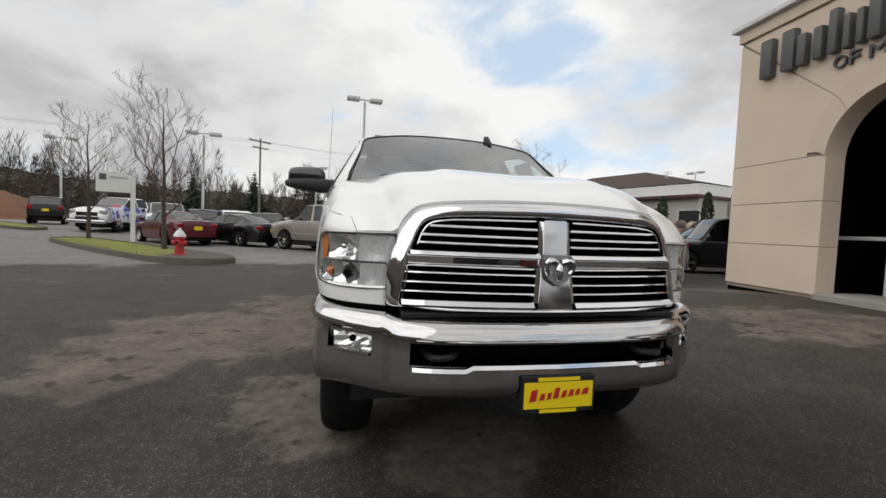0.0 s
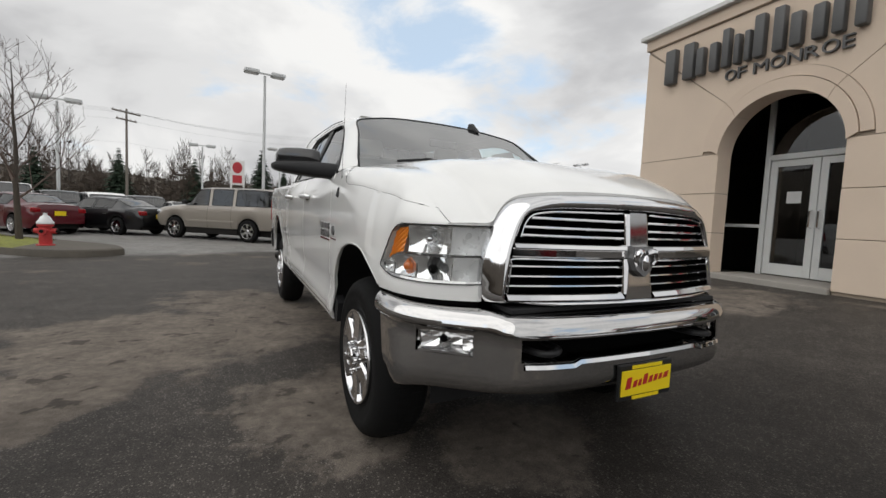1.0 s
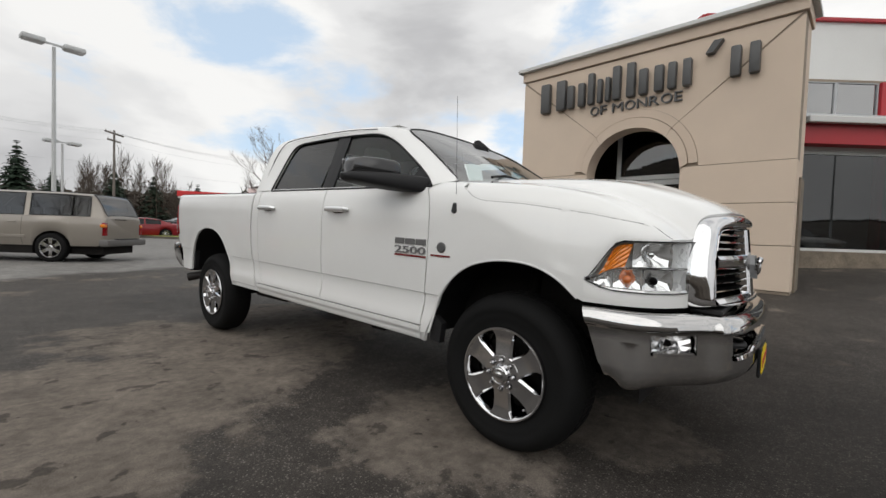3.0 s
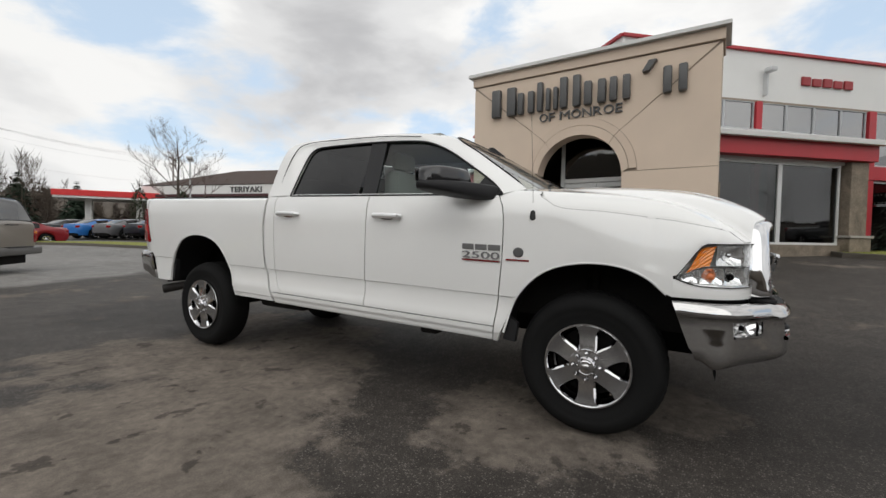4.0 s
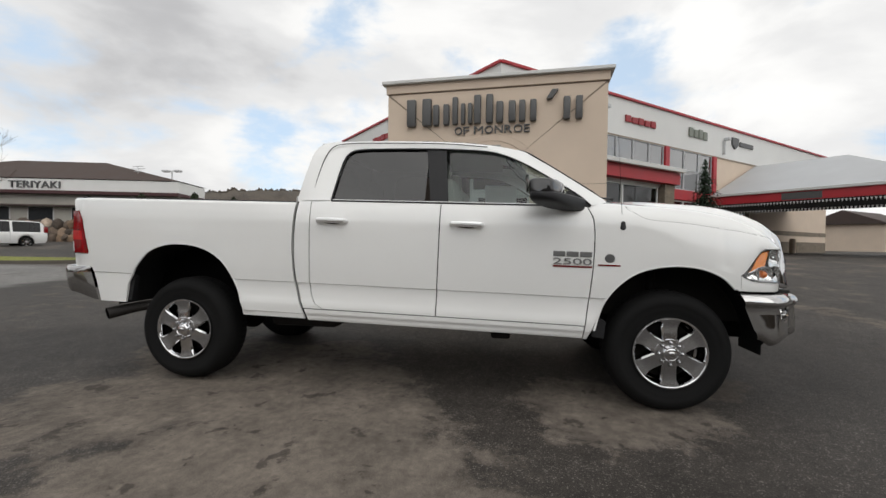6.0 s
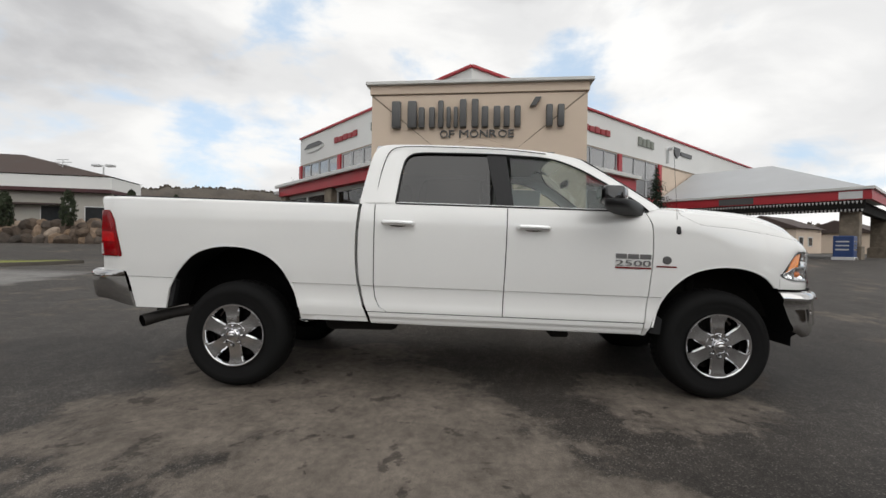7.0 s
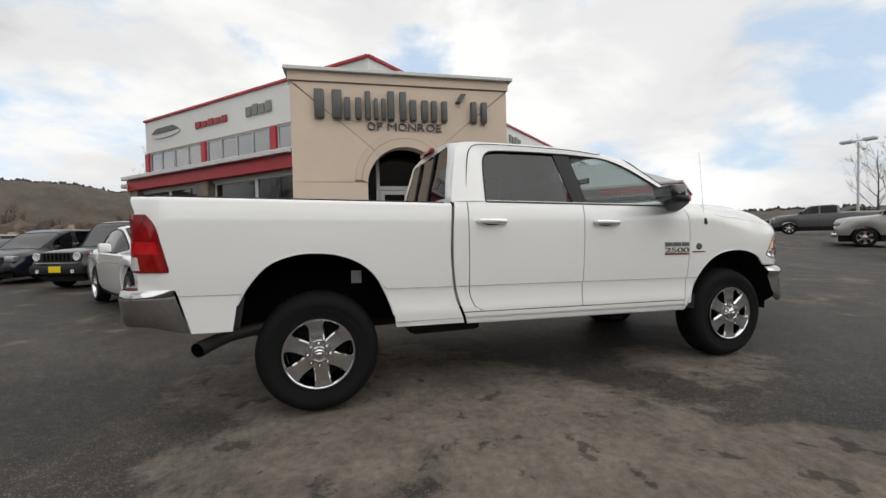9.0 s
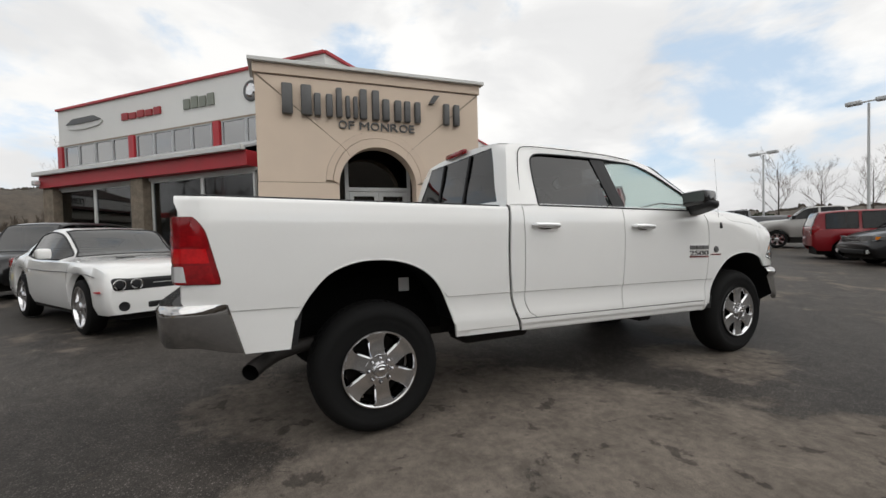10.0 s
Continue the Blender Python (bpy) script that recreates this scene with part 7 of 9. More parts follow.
def front_bumper():
    half = curve(FB, 44)
    pts = half + [Vector((p.x, -p.y, 0)) for p in half[-2::-1]]
    prof = [(0.868, -0.08), (0.868, -0.030), (0.861, -0.014), (0.846, 0.002), (0.822, 0.013), (0.804, 0.016), (0.797, 0.010), (0.790, -0.002), (0.775, -0.008), (0.735, -0.006), (0.690, -0.004), (0.665, -0.003), (0.63, -0.001), (0.60, 0.0), (0.575, -0.004), (0.555, -0.014), (0.545, -0.04)]
    rows = []
    n = len(pts)
    for k, p in enumerate(pts):
        d = (pts[min(k + 1, n - 1)] - pts[max(k - 1, 0)]).normalized()
        nrm = Vector((-d.y, d.x, 0))
        nrm = nrm if nrm.x + nrm.y * (1 if p.y > 0 else -1) > 0 else -nrm
        y = abs(p.y)
        mid = smoothstep((0.69 - y) / 0.05)
        end = smoothstep((0.80 - p.x) / 0.38)
        row = []
        for z, o in prof:
            zz = z
            if z > 0.80:
                zz = z - 0.008 * mid + 0.008 * end
            if z < 0.62:
                zz = z - 0.032 * end * (1 - 1.6 * smoothstep((0.56 - p.x) / 0.13)) + 0.008 * mid
            out = o + 0.028 * mid * (1 if z > 0.56 else 0.5)
            row.append(T(p.x + nrm.x * out + 0.12 * end * (0.868 - z) / 0.32, p.y + nrm.y * out, zz))
        rows.append(row)
    bm = bmesh.new()
    vs = [[bm.verts.new(q) for q in row] for row in rows]
    for k in range(n - 1):
        y = abs((pts[k].y + pts[k + 1].y) / 2)
        for j in range(len(prof) - 1):
            zm = (prof[j][0] + prof[j + 1][0]) / 2
            if y < 0.578 and 0.69 < zm < 0.775:
                continue
            if 0.74 < y < 0.905 and 0.69 < zm < 0.775:
                continue
            bm.faces.new((vs[k][j], vs[k + 1][j], vs[k + 1][j + 1], vs[k][j + 1]))
    b = part("front_bumper", bm, SATIN, truck, "chrome front bumper", 50)
    # intake with its bright lower lip, tow hooks
    part("intake_back", boxes((0.80, 0.86, -0.62, 0.62, 0.62, 0.80), f=T), GAP, b)
    bm = bmesh.new()
    lip = [p for p in pts if abs(p.y) < 0.585]
    sheet(bm, [[T(p.x + o, p.y, z - 0.014 * smoothstep((abs(p.y) - 0.35) / 0.03)) for z, o in ((0.704, -0.03), (0.703, 0.026), (0.699, 0.036), (0.684, 0.042), (0.678, 0.034), (0.676, 0.01))] for p in lip])
    part("intake_lip", bm, CHROME, b, "bright intake lip", 1)
    for s in (1, -1):
        bm = bmesh.new()
        tube(bm, curve([T(0.86, s * 0.40, 0.72), T(0.98, s * 0.42, 0.725), T(0.99, s * 0.50, 0.72), T(0.86, s * 0.53, 0.715)], 14), 0.014, 8)
        part("tow_hook", bm, BLACK, b, "black tow hook", 1)
        # fog lamp
        o, a = Vector((0.790, 0.812, 0)), Vector((0.62, -0.78, 0)).normalized()
        f = lambda p, d, c: T(o.x + a.x * p + 0.78 * d, s * (o.y + a.y * p + 0.62 * d), c)
        fog = part("fog_lamp", boxes((-0.15, 0.17, -0.085, -0.07, 0.66, 0.795), f=f, bevel=0.01), SATIN, b, "clear fog lamp in a dark recess")
        part("recess_wall", boxes((-0.13, -0.122, -0.09, -0.012, 0.67, 0.79), (0.112, 0.12, -0.09, -0.012, 0.67, 0.79), (-0.13, 0.12, -0.09, -0.012, 0.776, 0.784), f=f), SATIN, b, "dark chrome recess")
        rnd = random.Random(5)
        bm, rows = bmesh.new(), []
        for i in range(6):
            rows.append([f(-0.105 + 0.205 * i / 5 + rnd.uniform(-0.006, 0.006), -0.03 - 0.035 * math.sin(math.pi * i / 5) * math.sin(math.pi * k / 4) + rnd.uniform(-0.008, 0.008), 0.695 + 0.085 * k / 4) for k in range(5)])
        sheet(bm, rows)
        part("reflector", bm, MIRROR_BOWL, fog, "faceted chrome reflector")
        bm = bmesh.new()
        lathe(bm, [(0.0, -0.028), (0.012, -0.026), (0.016, -0.04)], lambda p, x, c: f(p - 0.015, x, 0.737 + c), 14)
        part("bulb_cap", bm, GAP, fog, "", 1)
        bm = bmesh.new()
        prism(bm, [(-0.11, 0.700), (0.09, 0.700), (0.10, 0.686), (-0.11, 0.682)], -0.05, 0.002, f)
        part("fog_lip", bm, CHROME, b, "bright fog lamp lip")
    part("filler_panel", boxes((0.80, 0.93, -0.62, 0.62, 0.862, 0.884), f=T, bevel=0.006), BLACK, truck)
    for s in (1, -1):
        bm = bmesh.new()
        cor = curve([(u, y, 0) for u, y in CORNER], 20)
        sheet(bm, [[T(p.x - 0.02, s * (p.y - 0.02), 0.86), T(p.x - 0.012, s * (p.y - 0.012), 0.892)] for p in cor])
        part("bumper_gap", bm, GAP, truck)
    # dealer plate, with bars for its lettering
    pl = part("plate_frame", boxes((1.035, 1.05, -0.16, 0.16, 0.505, 0.655), f=T, bevel=0.005), BLACK, truck, "black plate frame")
    part("plate", boxes((1.051, 1.055, -0.148, 0.148, 0.528, 0.632), f=T), PLATE_YELLOW, pl, "yellow dealer plate")
    part("plate_strip", boxes((1.051, 1.054, -0.09, 0.09, 0.636, 0.650), f=T), PLATE_YELLOW, pl)
    part("plate_strip", boxes((1.051, 1.054, -0.08, 0.08, 0.509, 0.523), f=T), PLATE_YELLOW, pl)
    bm = bmesh.new()
    for k, (a, w, h) in enumerate(((-0.128, 0.036, 0.05), (-0.085, 0.026, 0.03), (-0.054, 0.022, 0.03), (-0.027, 0.03, 0.045), (0.008, 0.026, 0.03), (0.039, 0.026, 0.03), (0.070, 0.022, 0.028), (0.097, 0.034, 0.028))):
        z = 0.556 + 0.10 * (a + 0.128)
        prism(bm, [(a, z), (a + w * 0.8, z + 0.003), (a + w, z + h), (a + w * 0.3, z + h - 0.004)], 1.0555, 1.0575, lambda p, d, c: T(d, p, c))
    part("print_bar", bm, PLATE_RED, pl, "red print bar")


# ---- wheels ----


def truck_wheel(u, s):
    y = s * 0.945
    f = lambda a, x, c: Vector((u + a, y + s * x, HUB_Z + c))
    R, rr, w = TYRE_R, 0.247, 0.27
    rim_at = lambda a, x, c: f(a * 0.92, x, c * 0.92)
    bm = bmesh.new()
    prof = [(rr, -w), (0.33, -w - 0.006), (0.39, -w + 0.01), (0.412, -w + 0.03), (R - 0.004, -w + 0.05)]
    prof += [(R, -w + 0.06), (R, -0.085), (R - 0.003, -0.07), (0.413, -0.045), (0.398, -0.02), (0.372, -0.004), (0.34, 0.002), (0.335, -0.001), (0.31, 0.0), (0.288, -0.006), (rr + 0.004, -0.02), (rr, -0.03), (rr, -w)]
    lathe(bm, prof, f, 64)
    tyre = part("wheel", bm, RUBBER, truck, "", 45)
    bm = bmesh.new()
    for k in range(56):  # tread blocks
        for x0, x1, off in ((-0.15, -0.095, 0.5), (-0.215, -0.16, 0.0)):
            t0, t1 = 2 * math.pi * (k + off) / 56, 2 * math.pi * (k + off + 0.66) / 56
            ro = R + 0.003 if x1 < -0.09 else R + 0.0005
            q = [f(r * math.cos(t), x, r * math.sin(t)) for r in (R - 0.012, ro) for t in (t0, t1) for x in (x0, x1)]
            v = [bm.verts.new(p) for p in q]
            for a in ((4, 5, 7, 6), (0, 4, 6, 2), (1, 3, 7, 5), (0, 1, 5, 4), (2, 6, 7, 3)):
                bm.faces.new([v[i] for i in a])
    part("tread", bm, RUBBER, tyre)
    bm, edge = bmesh.new(), bmesh.new()
    lathe(bm, [(0.272, -0.035), (0.274, -0.004), (0.270, 0.004), (0.262, 0.004), (0.256, 0.0)], rim_at, 72)
    lathe(edge, [(0.256, 0.0), (0.244, -0.016), (0.240, -0.03), (0.238, -0.2)], rim_at, 72)
    n = 6
    for k in range(n):
        t = 2 * math.pi * (k + 0.5) / n + 0.1 * (u != 0)
        ca, sa = math.cos(t), math.sin(t)
        g = lambda q, x, p: rim_at(p * ca - q * sa, x, p * sa + q * ca)
        spoke = ((0.07, 0.036, 0.004), (0.10, 0.045, 0.003), (0.125, 0.0465, 0.000), (0.16, 0.047, -0.004), (0.195, 0.050, -0.005), (0.22, 0.056, -0.003), (0.238, 0.068, 0.0), (0.255, 0.086, 0.002))
        sheet(bm, [[g(-h, x, p), g(-h * 0.8, x - 0.0005, p), g(0, x - 0.002, p), g(h * 0.8, x - 0.0005, p), g(h, x, p)] for p, h, x in spoke])
        for q in (1, -1):  # bright bevels down into the openings
            sheet(edge, [[g(q * h, x, p), g(q * (h + 0.011), x - 0.012, p), g(q * (h + 0.014), x - 0.035, p), g(q * (h + 0.010), x - 0.08, p)] for p, h, x in spoke[1:]])
    lathe(bm, [(0.0, 0.004), (0.100, 0.004), (0.108, 0.002)], rim_at, 48)
    lathe(edge, [(0.108, 0.002), (0.120, -0.012), (0.126, -0.035), (0.126, -0.08)], rim_at, 48)
    rim = part("rim", bm, RIM, tyre, "chrome six-spoke rim", 30)
    part("rim_bevel", edge, CHROME, rim, "bright bevelled opening edges", 30)
    bm = bmesh.new()
    lathe(bm, [(0.0, 0.034), (0.036, 0.033), (0.043, 0.030), (0.046, 0.034), (0.052, 0.033), (0.058, 0.026), (0.061, 0.0)], rim_at, 36)
    part("hub_cap", bm, CHROME, rim, "chrome hub cap", 30)
    bm = bmesh.new()
    bmesh.ops.create_uvsphere(bm, u_segments=10, v_segments=6, radius=1.0, matrix=Matrix.Translation(f(0, 0.036, 0)) @ Matrix.Diagonal((0.024, 0.008, 0.022, 1)))
    part("emblem", bm, SATIN, rim, "", 1)
    for k in range(8):
        t = 2 * math.pi * k / 8
        bm = bmesh.new()
        c, d = 0.083 * math.cos(t), 0.083 * math.sin(t)
        lathe(bm, [(0.0, 0.030), (0.007, 0.028), (0.0115, 0.018), (0.0125, 0.006), (0.016, 0.005)], lambda a, x, e: rim_at(c + a, x, d + e), 10)
        part("lug_nut", bm, CHROME, rim, "", 1)
        bm = bmesh.new()
        lathe(bm, [(0.0165, 0.0055), (0.0125, 0.0062)], lambda a, x, e: rim_at(c + a, x, d + e), 14)
        part("nut_shadow_ring", bm, BLACK, rim)
    bm = bmesh.new()
    lathe(bm, [(0.0, -0.13), (0.18, -0.13), (0.2, -0.12), (0.2, -0.15)], f, 32)
    part("brake_disc", bm, UNDER, tyre, "", 40)
    # black ring added behind the spokes as shade inside the wheel
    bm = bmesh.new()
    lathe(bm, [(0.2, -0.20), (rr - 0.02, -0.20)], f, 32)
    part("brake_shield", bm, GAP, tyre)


# ---- mirrors, aerial, badges, cabin ----


def loft(bm, rows, f):
    """A rounded bar across the car; rows of (side, rear, front, bottom, top)."""
    rings = []
    for y, u0, u1, z0, z1 in rows:
        ring = []
        for k in range(20):
            t = 2 * math.pi * k / 20
            c, q = math.cos(t), math.sin(t)
            ring.append(f((u0 + u1) / 2 + (u1 - u0) / 2 * math.copysign(abs(c) ** 0.42, c), y, (z0 + z1) / 2 + (z1 - z0) / 2 * math.copysign(abs(q) ** 0.42, q)))
        rings.append(ring)
    sheet(bm, rings, closed=True, caps=True)
    return bm


def side_mirror(s):
    f = lambda a, b, c: T(a, s * b, c)
    arm = part("mirror_arm", loft(bmesh.new(), [(0.88, -0.70, -0.55, 1.395, 1.49), (0.95, -0.76, -0.59, 1.40, 1.50), (1.05, -0.88, -0.66, 1.408, 1.507), (1.15, -0.95, -0.73, 1.42, 1.508), (1.24, -0.985, -0.80, 1.435, 1.505), (1.285, -0.99, -0.85, 1.447, 1.50), (1.303, -0.98, -0.89, 1.462, 1.49)], f), BLACK, truck, "black mirror arm", 60)
    head = part("mirror", loft(bmesh.new(), [(1.005, -0.92, -0.77, 1.48, 1.555), (1.018, -0.945, -0.745, 1.47, 1.585), (1.05, -0.965, -0.745, 1.465, 1.597), (1.15, -0.985, -0.785, 1.465, 1.60), (1.225, -0.995, -0.83, 1.468, 1.597), (1.26, -0.99, -0.85, 1.475, 1.588), (1.278, -0.975, -0.88, 1.485, 1.56)], f), BLACK_GLOSS, truck, "black towing mirror", 60)
    bm = bmesh.new()
    prism(bm, [(1.04, 1.50), (1.26, 1.50), (1.265, 1.585), (1.035, 1.582)], 0.0, 0.004, lambda a, d, c: f(-0.958 - 0.17 * (a - 1.03) - 0.012 - d, a, c))
    part("mirror_glass", bm, CHROME, head, "mirror glass")


def badges(s):
    if s < 0:
        f = lambda a, d, c: T(a, -(side_lat(-0.68, 1.08) + d), c)
        flip = lambda a, d, c: f(-0.675 + a, d, c)
    else:
        f = lambda a, d, c: T(a, side_lat(-0.68, 1.08) + d, c)
        flip = lambda a, d, c: f(-0.675 - a, d, c)
    b = part("badge", boxes((-0.81, -0.54, 0.0, 0.004, 1.002, 1.014), f=f), RED_DEEP, truck, "dark red badge stripe")
    for k in range(3):
        w = 0.082
        part("badge_block", boxes((-0.132 + k * 0.092, -0.132 + k * 0.092 + w, 0.0, 0.009, 1.078, 1.115), f=flip, bevel=0.003), BADGE, b, "dark chrome badge block")
    part("badge_number", fit_text("2500", flip, -0.132, 0.132, 1.022, 1.066, 0.009), BADGE, b, "dark chrome number badge")
    part("badge_stripe", boxes((-0.50, -0.35, 0.0, 0.004, 1.020, 1.031), f=f), RED_DEEP, truck, "dark red badge stripe")
    bm = bmesh.new()
    lathe(bm, [(0.0, 0.01), (0.026, 0.009), (0.032, 0.0)], lambda a, x, c: f(-0.42 + a * 1.1, x, 1.075 + c), 18)
    part("badge_disc", bm, LETTER, truck, "small dark engine badge")


def aerial():
    bm = bmesh.new()
    base = T(-0.335, -(side_lat(-0.335, 1.31) - 0.015), 1.29)
    tube(bm, [base + Vector((0, 0.01, -0.03)), base + Vector((0, -0.012, 0.0)), base + Vector((0, -0.006, 0.035)), base + Vector((-0.004, 0.02, 0.06))], [0.006, 0.021, 0.018, 0.006], 12)
    b = part("aerial_base", bm, BLACK, truck, "black aerial base", 1)
    bm = bmesh.new()
    tube(bm, [base, base + Vector((-0.035, 0.02, 0.66))], [0.0016, 0.0009], 6)
    part("aerial", bm, UNDER, b, "thin whip aerial")


def cabin():
    part("cabin_floor", boxes((-2.72, -0.78, -0.88, 0.88, 0.62, 0.68), f=T), CLOTH_DARK, truck)
    bm = bmesh.new()
    sheet(bm, [[T(u, y, z) for u, z in ((-0.36, 1.44), (-0.55, 1.46), (-0.72, 1.43), (-0.80, 1.32), (-0.78, 1.05), (-0.60, 0.75))] for y in (-0.86, -0.5, 0, 0.5, 0.86)])
    part("dashboard", bm, CLOTH_DARK, truck, "dark dashboard", 1)
    for y in (-0.40, 0.40):
        part("seat_base", boxes((-1.62, -1.05, y - 0.27, y + 0.27, 0.95, 1.14), f=T, bevel=0.06), CLOTH, truck, "grey cloth seat", 1)
        part("seat_back", boxes((-1.74, -1.56, y - 0.26, y + 0.26, 1.05, 1.68), f=T, bevel=0.07), CLOTH, truck, "grey cloth seat back", 1)
        part("headrest", boxes((-1.75, -1.64, y - 0.13, y + 0.13, 1.69, 1.85), f=T, bevel=0.045), CLOTH, truck, "", 1)
        part("rear_headrest", boxes((-2.62, -2.52, y - 0.13, y + 0.13, 1.60, 1.76), f=T, bevel=0.045), CLOTH, truck, "", 1)
    part("rear_seat", boxes((-2.66, -2.48, -0.72, 0.72, 1.0, 1.62), f=T, bevel=0.06), CLOTH, truck, "grey cloth rear seat", 1)
    part("head_lining", boxes((-2.62, -1.2, -0.62, 0.62, 1.93, 1.95), f=T), CLOTH, truck)
    for s in (1, -1):
        part("door_card", boxes((-2.6, -0.62, s * 0.89 - 0.02, s * 0.89 + 0.02, 0.7, 1.43), f=T), CLOTH_DARK, truck)
    c, ax = T(-0.93, 0.40, 1.40), Vector((-0.9, 0, 0.44)).normalized()
    e1, e2 = Vector((0, 1, 0)), ax.cross(Vector((0, 1, 0)))
    bm = bmesh.new()
    tube(bm, [c + 0.19 * (math.cos(t) * e1 + math.sin(t) * e2) for t in (2 * math.pi * k / 32 for k in range(33))], 0.015, 8)
    for t in (0.2, math.pi - 0.2, -math.pi / 2):
        tube(bm, [c, c + 0.19 * (math.cos(t) * e1 + math.sin(t) * e2)], 0.014, 6)
    part("steering_wheel", bm, BLACK, truck, "", 1)
    part("inner_mirror", boxes((-0.98, -0.95, -0.12, 0.12, 1.74, 1.80), f=T, bevel=0.01), BLACK, truck)
    part("window_sticker", boxes((-1.40, -1.05, 0.925, 0.928, 1.46, 1.80), f=lambda a, b, c: T(a, glass_lat(c) - 0.03, c)), WHITE_LENS, truck, "white price sheet in the far window")


BADGE = mat("dark_chrome", (0.22, 0.22, 0.22), 0.3, 0.6, var=0.1)
EXHAUST = mat("dull_exhaust_steel", (0.03, 0.027, 0.025), 0.6, 0.4, var=0.3, scale=8)
RED_MID = mat("mid_red_lens", (0.27, 0.003, 0.006), 0.10, var=0.4, scale=9, coat=0.5, spec=0.3)
RED_BRIGHT = mat("bright_red_lens", (0.52, 0.006, 0.009), 0.10, var=0.35, scale=9, coat=0.5, spec=0.3)
RED_DEEP = mat("deep_red_lens", (0.16, 0.004, 0.005), 0.15, var=0.2, coat=1.0)
CLOTH = mat("grey_seat_cloth", (0.27, 0.27, 0.25), 0.9, var=0.1, grain=200, bump=0.3)
CLOTH_DARK = mat("dark_cabin_trim", (0.07, 0.07, 0.07), 0.7, var=0.2)
REFLECTOR = mat("lamp_housing", (0.66, 0.66, 0.66), 0.28, 0.35, var=0.1, scale=18)
MIRROR_BOWL = mat("faceted_reflector", (0.86, 0.86, 0.86), 0.10, 0.85, var=0.1, scale=20)
HANDLE = mat("satin_handle", (0.88, 0.88, 0.88), 0.38, 1.0, var=0.03)
AMBER_DARK = mat("deep_amber_lens", (0.62, 0.15, 0.03), 0.15, var=0.3, scale=20, coat=1.0)
BLACK_GLOSS = mat("glossy_black", (0.012, 0.012, 0.013), 0.15, var=0.1, coat=0.5)
LENS = glass("lamp_lens", (0.97, 0.98, 0.98), 1.3)

for side_ in (-1, 1):
    build_fender(side_)
    build_doors(side_)
    build_bed(side_)
    build_cab(side_)
    build_headlight(side_)
    side_mirror(side_)
    badges(side_)
    for axle_u in (0.0, -WB):
        truck_wheel(axle_u, side_)
build_bed_rest()
build_top()
bonnet()
build_grille()
front_bumper()
aerial()
cabin()
truck.matrix_basis = pose(*TRUCK_AT, 0, 0, TRUCK_YAW)

# ---- planting, lamps and the far side of the lot ----


def bare_tree(name, label, x, y, height, seed, spread_=0.55, upright=0.5, z0=None, depth=5, group="bare trees", thick=1.0):
    """A leafless tree: a tapered trunk, rising limbs and fine twigs."""
    rnd = random.Random(seed)
    base = ground_z(x, y) if z0 is None else z0
    root = thing(name, label, "tree", (x, y, base), group)
    trunk, crown = bmesh.new(), bmesh.new()
    top = Vector((x + rnd.uniform(-0.2, 0.2), y + rnd.uniform(-0.2, 0.2), base + height * 0.95))
    r0 = 0.013 * height * thick
    n = 8
    spine = [Vector((x, y, base - 0.1)).lerp(top, k / n) + Vector((rnd.uniform(-1, 1), rnd.uniform(-1, 1), 0)) * 0.02 * height * (k / n) * 0.5 for k in range(n + 1)]
    tube(trunk, spine, [r0 * (1 - 0.93 * k / n) + 0.004 for k in range(n + 1)], 8)

    def grow(p, d, length, r, level):
        pts, q, e = [p], p, d
        for k in range(3):
            e = (e + Vector((rnd.uniform(-1, 1), rnd.uniform(-1, 1), rnd.uniform(-0.3, 1) * upright)) * 0.16).normalized()
            q = q + e * length / 3
            pts.append(q)
        tube(crown, pts, [max(0.0035, r * (1 - 0.22 * k)) for k in range(4)], 4 if level > 1 else 6, caps=False)
        if level >= depth - 1:
            return
        for k in range(rnd.choice((3, 4)) if level else 5):
            a = pts[rnd.choice((1, 2, 2, 3))] if k else pts[3]
            side = Vector((rnd.uniform(-1, 1), rnd.uniform(-1, 1), rnd.uniform(-0.2, 0.8))).normalized()
            grow(a, (e + side * 0.75).normalized(), length * rnd.uniform(0.5, 0.72), r * 0.5, level + 1)

    for k in range(13):
        t = 0.27 + 0.68 * k / 13
        p = spine[int(t * n)].lerp(spine[min(n, int(t * n) + 1)], t * n - int(t * n))
        ang = k * 2.4 + rnd.uniform(-0.3, 0.3)
        d = Vector((math.cos(ang) * spread_, math.sin(ang) * spread_, upright + 0.35)).normalized()
        grow(p, d, height * (0.36 - 0.22 * t) * rnd.uniform(0.85, 1.15), r0 * 0.42 * (1.15 - t), 1)
    part("trunk", trunk, BARK, root, "", 1)
    part("crown", crown, TWIG, root)
    return root


